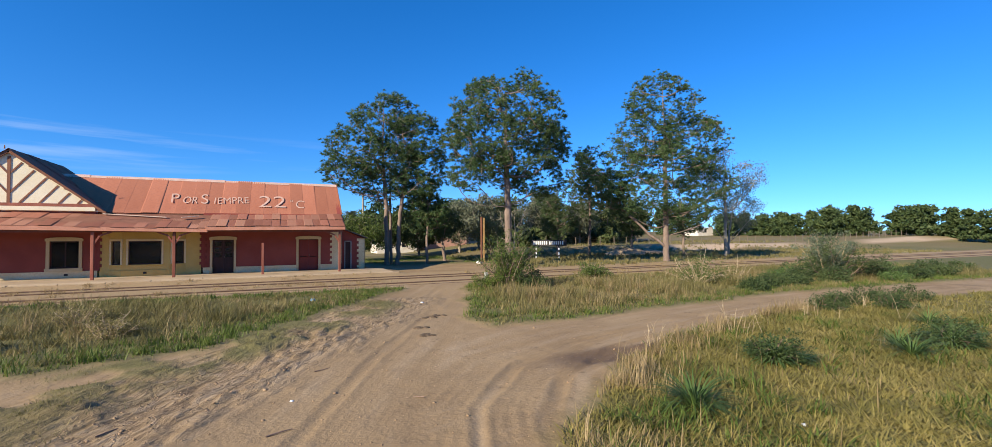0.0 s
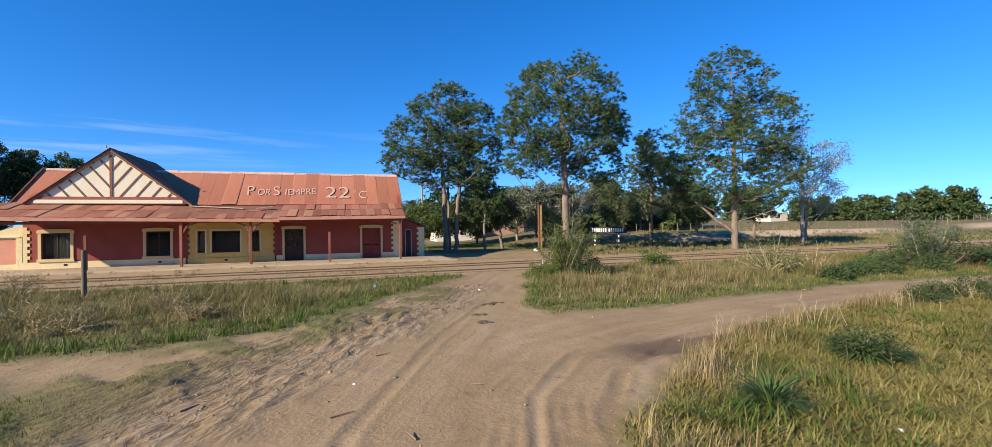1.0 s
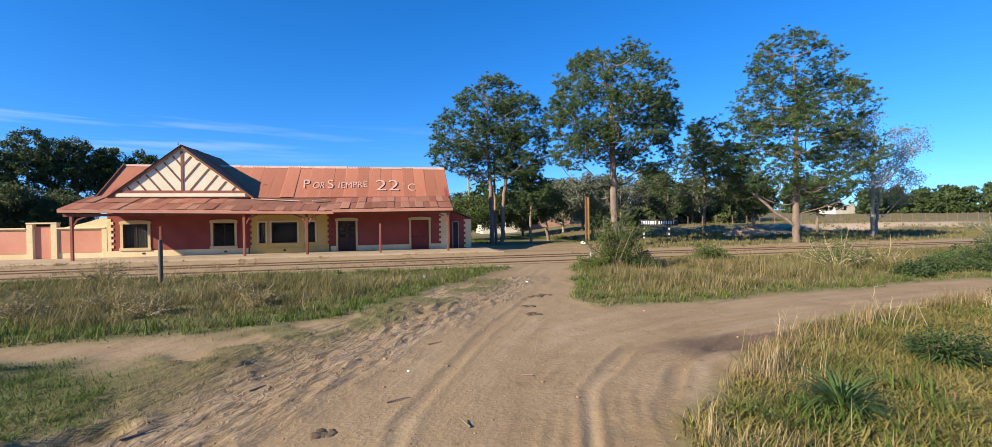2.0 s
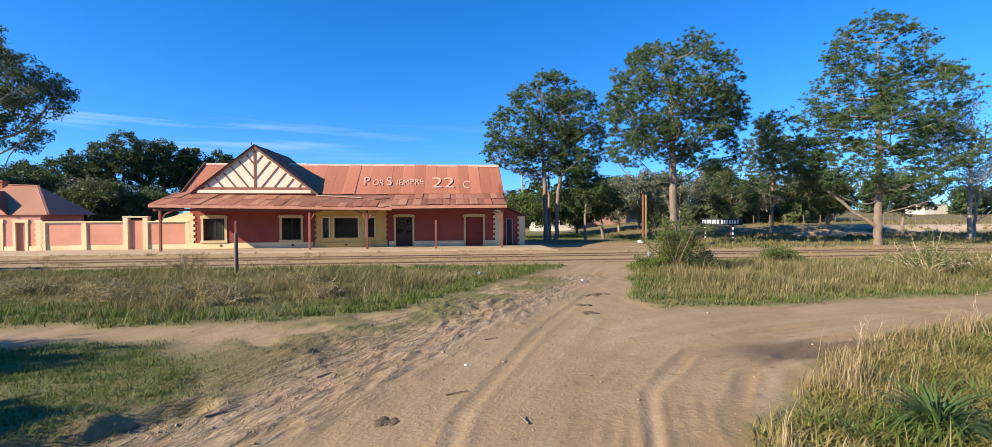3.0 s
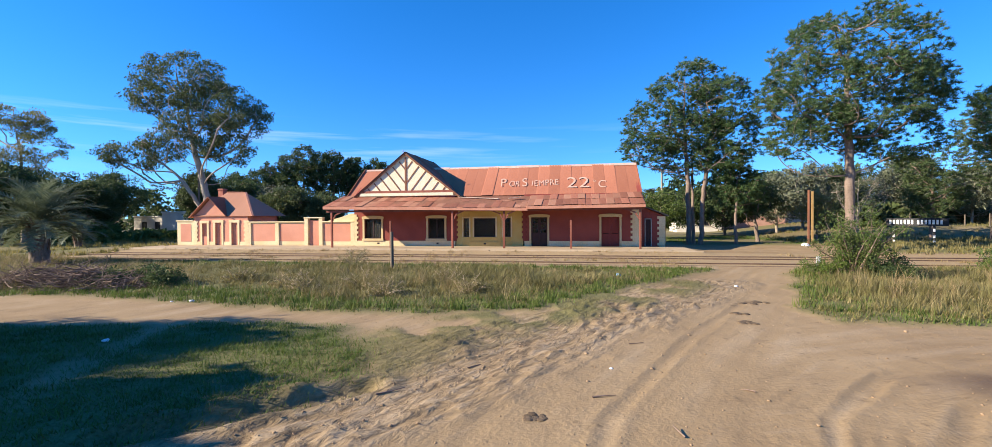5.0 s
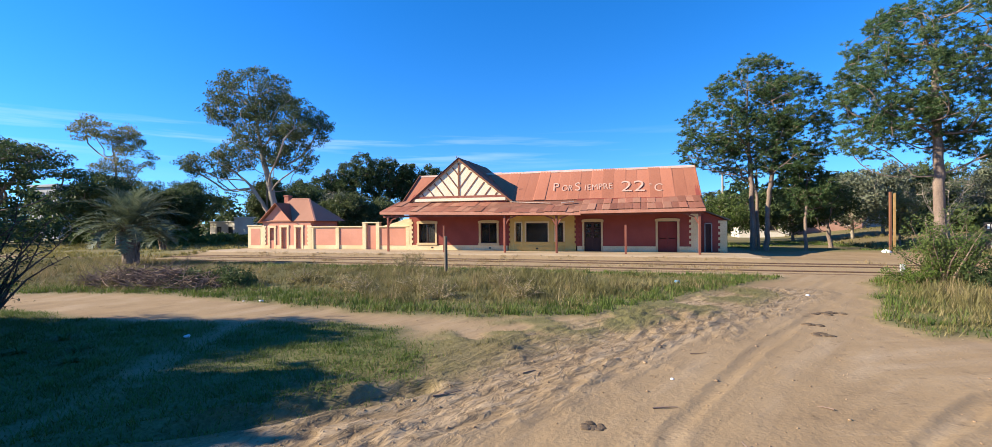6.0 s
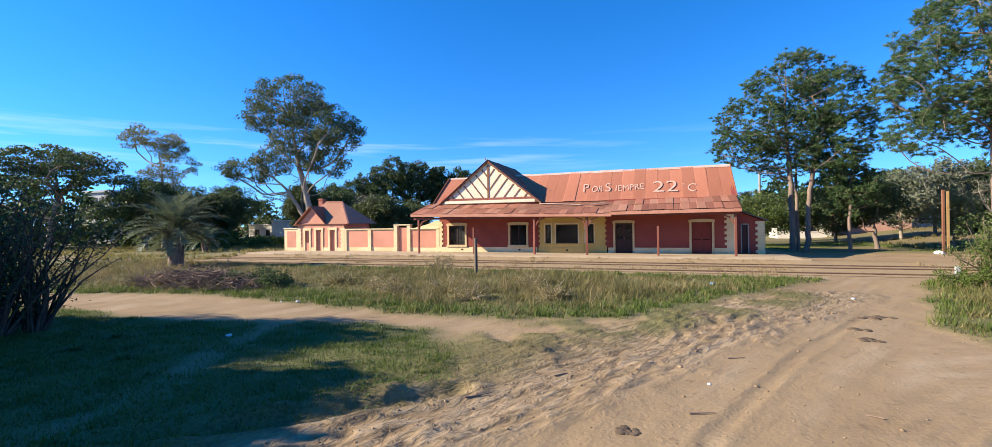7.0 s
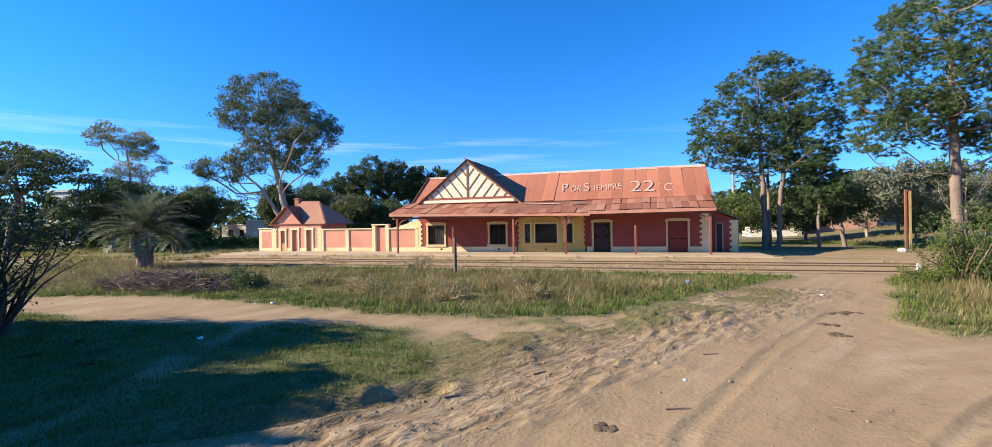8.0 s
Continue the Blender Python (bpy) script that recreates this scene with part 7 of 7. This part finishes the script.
for k in range(4):
    bm = bmesh.new()
    box(bm, -106.8 + 1.7 * k, -105.7 + 1.7 * k, 59.9, 60.05, 7.4, 8.6)
    part("window", bm, M_BLACK, tower, "dark window")
bm = bmesh.new()
box(bm, -108.0, -100.0, 59.6, 66.4, 9.6, 10.0)
part("roof", bm, M_GREYB, tower)


def post_thing(name, x, y, h, r, material, label, category, group="", lean=0.0, square=False):
    z = z_at(x, y)
    if square:
        bm = bmesh.new()
        box(bm, x - r, x + r, y - r, y + r, z - 0.2, z + h)
        ob = part(name, bevelled(bm, r * 0.25), material)
    else:
        v, f = tubes([([(x, y, z - 0.2), (x + lean * 0.5, y, z + h * 0.5), (x + lean, y, z + h)], (r, r * 0.95, r * 0.85)), ([(x + lean, y, z + h), (x + lean, y, z + h + 0.01)], (r * 0.85, 0.002))], 8)
        ob = np_part(name, v, f, material, None, "", True)
    return tagged(ob, label, category, group)


post_thing("fence_post", -8.87, 21.4, 1.75, 0.085, M_GREYPOST, "lone grey weathered timber post in the meadow", "post")
post_thing("utility_pole", -43.0, 47.5, 8.2, 0.11, M_GREYPOST, "thin grey utility pole behind the gatehouse", "pole")
post_thing("utility_pole", 9.4, 55.0, 7.4, 0.12, M_BARKPALE, "pale concrete pole behind the annex", "pole")
post_thing("utility_pole", -21.5, 60.0, 6.8, 0.09, M_GREYPOST, "thin dark pole behind the yard wall", "pole")
post_thing("kilometre_stone", 11.6, 25.3, 0.5, 0.08, M_GREYB, "small pale grey marker stone by the rails", "marker", square=True)

# two-sided crossing post
cross = thing("crossing_post", (18.1, 40.6, z_at(18.1, 40.6)), "tall rusty timber crossing post beside the road", "post")
bm = bmesh.new()
cz = z_at(18.1, 40.6)
box(bm, 17.93, 18.07, 40.52, 40.66, cz - 0.2, cz + 4.4)
part("post", bevelled(bm, 0.012), M_TIMBER, cross)
bm = bmesh.new()
box(bm, 18.17, 18.33, 40.54, 40.62, cz + 0.1, cz + 4.3)
part("board", bevelled(bm, 0.01), mat("sun-faded ochre paint", (0.40, 0.24, 0.09), (0.48, 0.31, 0.13), 2, 25, 0.85, 0.3), cross, "faded ochre board edge-on")
for z in (1.4, 3.4):
    bm = bmesh.new()
    box(bm, 18.07, 18.17, 40.55, 40.61, cz + z, cz + z + 0.06)
    part("bolt", bm, M_RAIL, cross)
bm = bmesh.new()
bmesh.ops.create_icosphere(bm, subdivisions=2, radius=0.3)
for v in bm.verts:
    v.co *= 1 + 0.25 * noise.noise(v.co * 3)
    v.co.z *= 0.6
    v.co += Vector((17.6, 40.2, cz + 0.08))
tagged(part("boulder", bm, M_WHITE, None, "", True), "small whitewashed boulder at the crossing post", "boulder")

# station name board
board = thing("name_board", (27.4, 43.6, z_at(27.4, 43.6)), "long black station name board on striped posts", "sign")
A, B = Vector((26.1, 45.0, 0)), Vector((28.75, 42.4, 0))
ax = (B - A).normalized()
bz = z_at(27.4, 43.6)
m = Matrix((ax, Vector((-ax.y, ax.x, 0)), Vector((0, 0, 1)))).transposed().to_4x4()
m.translation = A
L = (B - A).length
bm = bmesh.new()
box(bm, -0.1, L + 0.1, -0.03, 0.03, bz + 1.42, bz + 2.06, m)
face = part("board", bevelled(bm, 0.01), M_BLACK, board, "black enamel board")
rng = random.Random(4)
s = 0.12
for k in range(15):
    w = 0.19 if k != 7 else 0.10
    if k != 7:
        bm = bmesh.new()
        box(bm, s, s + w - 0.05, -0.042, -0.031, bz + 1.56, bz + 1.92, m)
        part("letter_bar", bm, M_WHITE, face, "white bar in place of a letter")
    s += w + 0.045
for u in (0.42, L - 0.75):
    for k in range(6):
        bm = bmesh.new()
        box(bm, u - 0.07, u + 0.07, -0.07, 0.07, bz - (0.2 if k == 0 else 0) + 0.24 * k, bz + 0.24 * (k + 1), m)
        part("post_band", bm, M_WHITE if k % 2 == 0 else M_BLACK, board, "black and white painted post")

# pasture fence along the bank
first = post_thing("fence_post", 30.0, 56.0, 1.25, 0.07, M_GREYPOST, "grey pasture fence post on the bank", "fence post", "pasture fence posts")
rng = random.Random(9)
for k in range(1, 60):
    x, y = 30 + 2.4 * k + rng.uniform(-0.2, 0.2), 56 + 0.05 * k
    copy_thing(first, pose(x - 30, y - 56, z_at(x, y) - z_at(30, 56) + rng.uniform(-0.1, 0.1)))
wire = [([(30 + 144 * t, 56 + 3 * t, z_at(30 + 144 * t, 56 + 3 * t) + h) for t in np.linspace(0, 1, 61)], np.full(61, 0.006)) for h in (0.5, 0.8, 1.1)]
v, f = tubes(wire, 3)
tagged(np_part("fence_wire", v, f, M_RAIL), "thin rusty pasture fence wires", "wire")

# rubble heaps of pale sand on the bank
for i, (x, y, r, h) in enumerate(((41.5, 47.4, 3.6, 0.75), (46.5, 48.4, 2.6, 0.6))):
    n = 24
    u = np.linspace(-1, 1, n)
    X, Y = np.meshgrid(u, u)
    q = np.clip(1 - (X ** 2 + Y ** 2), 0, 1)
    hz = h * q ** 0.7 * (1 + 0.5 * fbm(X * r, Y * r, 1.2, 3, i)) - 0.3 * (q <= 0)
    px, py = x + X * r, y + Y * r * 0.6
    v = np.stack([px, py, height(px.ravel(), py.ravel()).reshape(n, n) + hz - 0.03], -1).reshape(-1, 3)
    k = (np.arange(n - 1)[:, None] * n + np.arange(n - 1)).ravel()
    tagged(np_part("spoil_mound", v, np.stack([k, k + 1, k + n + 1, k + n], 1), M_SAND, None, "", True), "pale heap of sandy spoil on the bank", "mound", "spoil heaps")


# ---- small things on the ground ----
def lump(name, x, y, r, flat, material, label, category, group, seed, n=1):
    bm = bmesh.new()
    rg = random.Random(seed)
    for _ in range(n):
        made = bmesh.ops.create_icosphere(bm, subdivisions=2, radius=r * rg.uniform(0.6, 1.1))
        ox, oy = (rg.uniform(-1, 1) * r * 1.6, rg.uniform(-1, 1) * r * 1.2) if n > 1 else (0, 0)
        z = z_at(x + ox, y + oy)
        for v in made["verts"]:
            v.co *= 1 + 0.35 * noise.noise(v.co * 2.2 / r + Vector((seed, 0, 0)))
            v.co.z *= flat
            v.co += Vector((x + ox, y + oy, z + r * flat * 0.35))
    return tagged(part(name, bm, material, None, "", True), label, category, group)


lump("dung_pile", -0.62, 5.9, 0.065, 0.14, M_DUNG, "dark dried dung pile on the sandy road", "dung", "dung on the road", 1, 11)
for i, (x, y) in enumerate(((4.7, 14.4), (4.0, 12.8), (3.85, 11.8), (5.1, 14.6))):
    lump("dung_pile", x, y, 0.11, 0.16, M_DUNG, "flat dark dung patch on the road", "dung", "dung on the road", 5 + i, 8)
for i, (x, y, r) in enumerate(((-9.54, 8.02, 0.07), (-12.1, 12.2, 0.06), (5.38, 17.5, 0.06), (0.45, 7.95, 0.03), (-11.5, 12.3, 0.08), (6.6, 3.75, 0.06))):
    lump("litter", x, y, r, 0.5, M_LITTER, "crumpled scrap of white litter", "litter", "litter", 20 + i, 1)
lump("bottle", 1.57, 19.7, 0.13, 0.7, M_BLUE, "blue plastic bottle in the grass edge", "bottle", "", 30, 1)
rng = np.random.default_rng(3)
for i, (x, y, ln, az) in enumerate(((0.1, 6.62, 0.34, 0.5), (-1.9, 7.6, 0.3, 1.0), (1.1, 5.6, 0.22, 2.0), (-2.9, 6.2, 0.45, 0.6), (0.9, 9.5, 0.3, 0.2), (2.4, 7.2, 0.25, 2.4))):
    z = z_at(x, y) + 0.015
    v, f = tubes([bough(rng, (x, y, z), (math.cos(az), math.sin(az), 0.02), ln, 0.012, 0.006, 0, 0.05, 4)], 6)
    tagged(np_part("stick", v, f, M_TWIG), "short dry stick on the sandy road", "stick", "sticks")
rng = np.random.default_rng(12)
ico = [(0, 0, 1), (0.89, 0, 0.45), (0.28, 0.85, 0.45), (-0.72, 0.53, 0.45), (-0.72, -0.53, 0.45), (0.28, -0.85, 0.45), (0.72, 0.53, -0.45), (-0.28, 0.85, -0.45), (-0.89, 0, -0.45), (-0.28, -0.85, -0.45), (0.72, -0.53, -0.45), (0, 0, -1)]
tri = [(0, 1, 2), (0, 2, 3), (0, 3, 4), (0, 4, 5), (0, 5, 1), (1, 6, 2), (2, 7, 3), (3, 8, 4), (4, 9, 5), (5, 10, 1), (6, 7, 2), (7, 8, 3), (8, 9, 4), (9, 10, 5), (10, 6, 1), (11, 7, 6), (11, 8, 7), (11, 9, 8), (11, 10, 9), (11, 6, 10)]
n = 14000
cx = rng.uniform(-6, 9, n)
cy = rng.uniform(3.2, 16, n)
edge = line_distance(cx, cy, [(-4.6, 3), (-3.2, 6), (-1.8, 8.3), (0.6, 12.5), (4, 17.5)])
ok = (rng.uniform(size=n) < np.clip(1.2 - edge / 1.6, 0.12, 1)) & (cover(cx, cy) < 0.4)
cx, cy = cx[ok], cy[ok]
cr = rng.gamma(1.5, 0.0045, len(cx)) + 0.004
jit = np.array(ico)[None] * rng.uniform(0.6, 1.25, (len(cx), 12, 1)) * np.array([1, 1, 0.6])
v = jit * cr[:, None, None] + np.stack([cx, cy, height(cx, cy) + cr * 0.2], 1)[:, None]
f = (np.array(tri)[None] + 12 * np.arange(len(cx))[:, None, None]).reshape(-1, 3)
tagged(np_part("clods", v.reshape(-1, 3), f, mat("dry earth clods", (0.26, 0.175, 0.105), (0.38, 0.265, 0.16), 4, 40, 0.95, 0.3, island=0.25)), "dry clods of earth strewn on the road edge", "clods", kind="stuff")

# ---- roof sheets ----
UP = Vector((0, RY - EY, RZ - EZ))
lay_sheets(roof, (RX0, EY, EZ), (RX1 - RX0, 0, 0), UP, 27, 1, M_SHEET, 1)
lay_sheets(canopy, (-19.35, 33.42, 3.36), (15.81, 0, -0.24), (0.2, EY - 33.32, 0.85), 30, 2, M_SHEET_OLD, 2, name="canopy_sheet")
lay_sheets(canopy, (-3.56, 33.35, 3.25), (8.12, 0, 0.06), (0.08, EY - 33.25, 0.88), 16, 2, M_SHEET_OLD, 3, name="canopy_sheet")
lay_sheets(gable_roof, (GR, GY0 - 0.03, GE), (0, GY1 - GY0, 0), (GX - GR, 0, GZ - GE), 10, 2, M_SHEET_OLD, 4, name="gable_sheet")
lay_sheets(gable_roof, (GL, GY1, GE), (0, GY0 - 0.03 - GY1, 0), (GX - GL, 0, GZ - GE), 10, 2, M_SHEET_OLD, 5, name="gable_sheet")
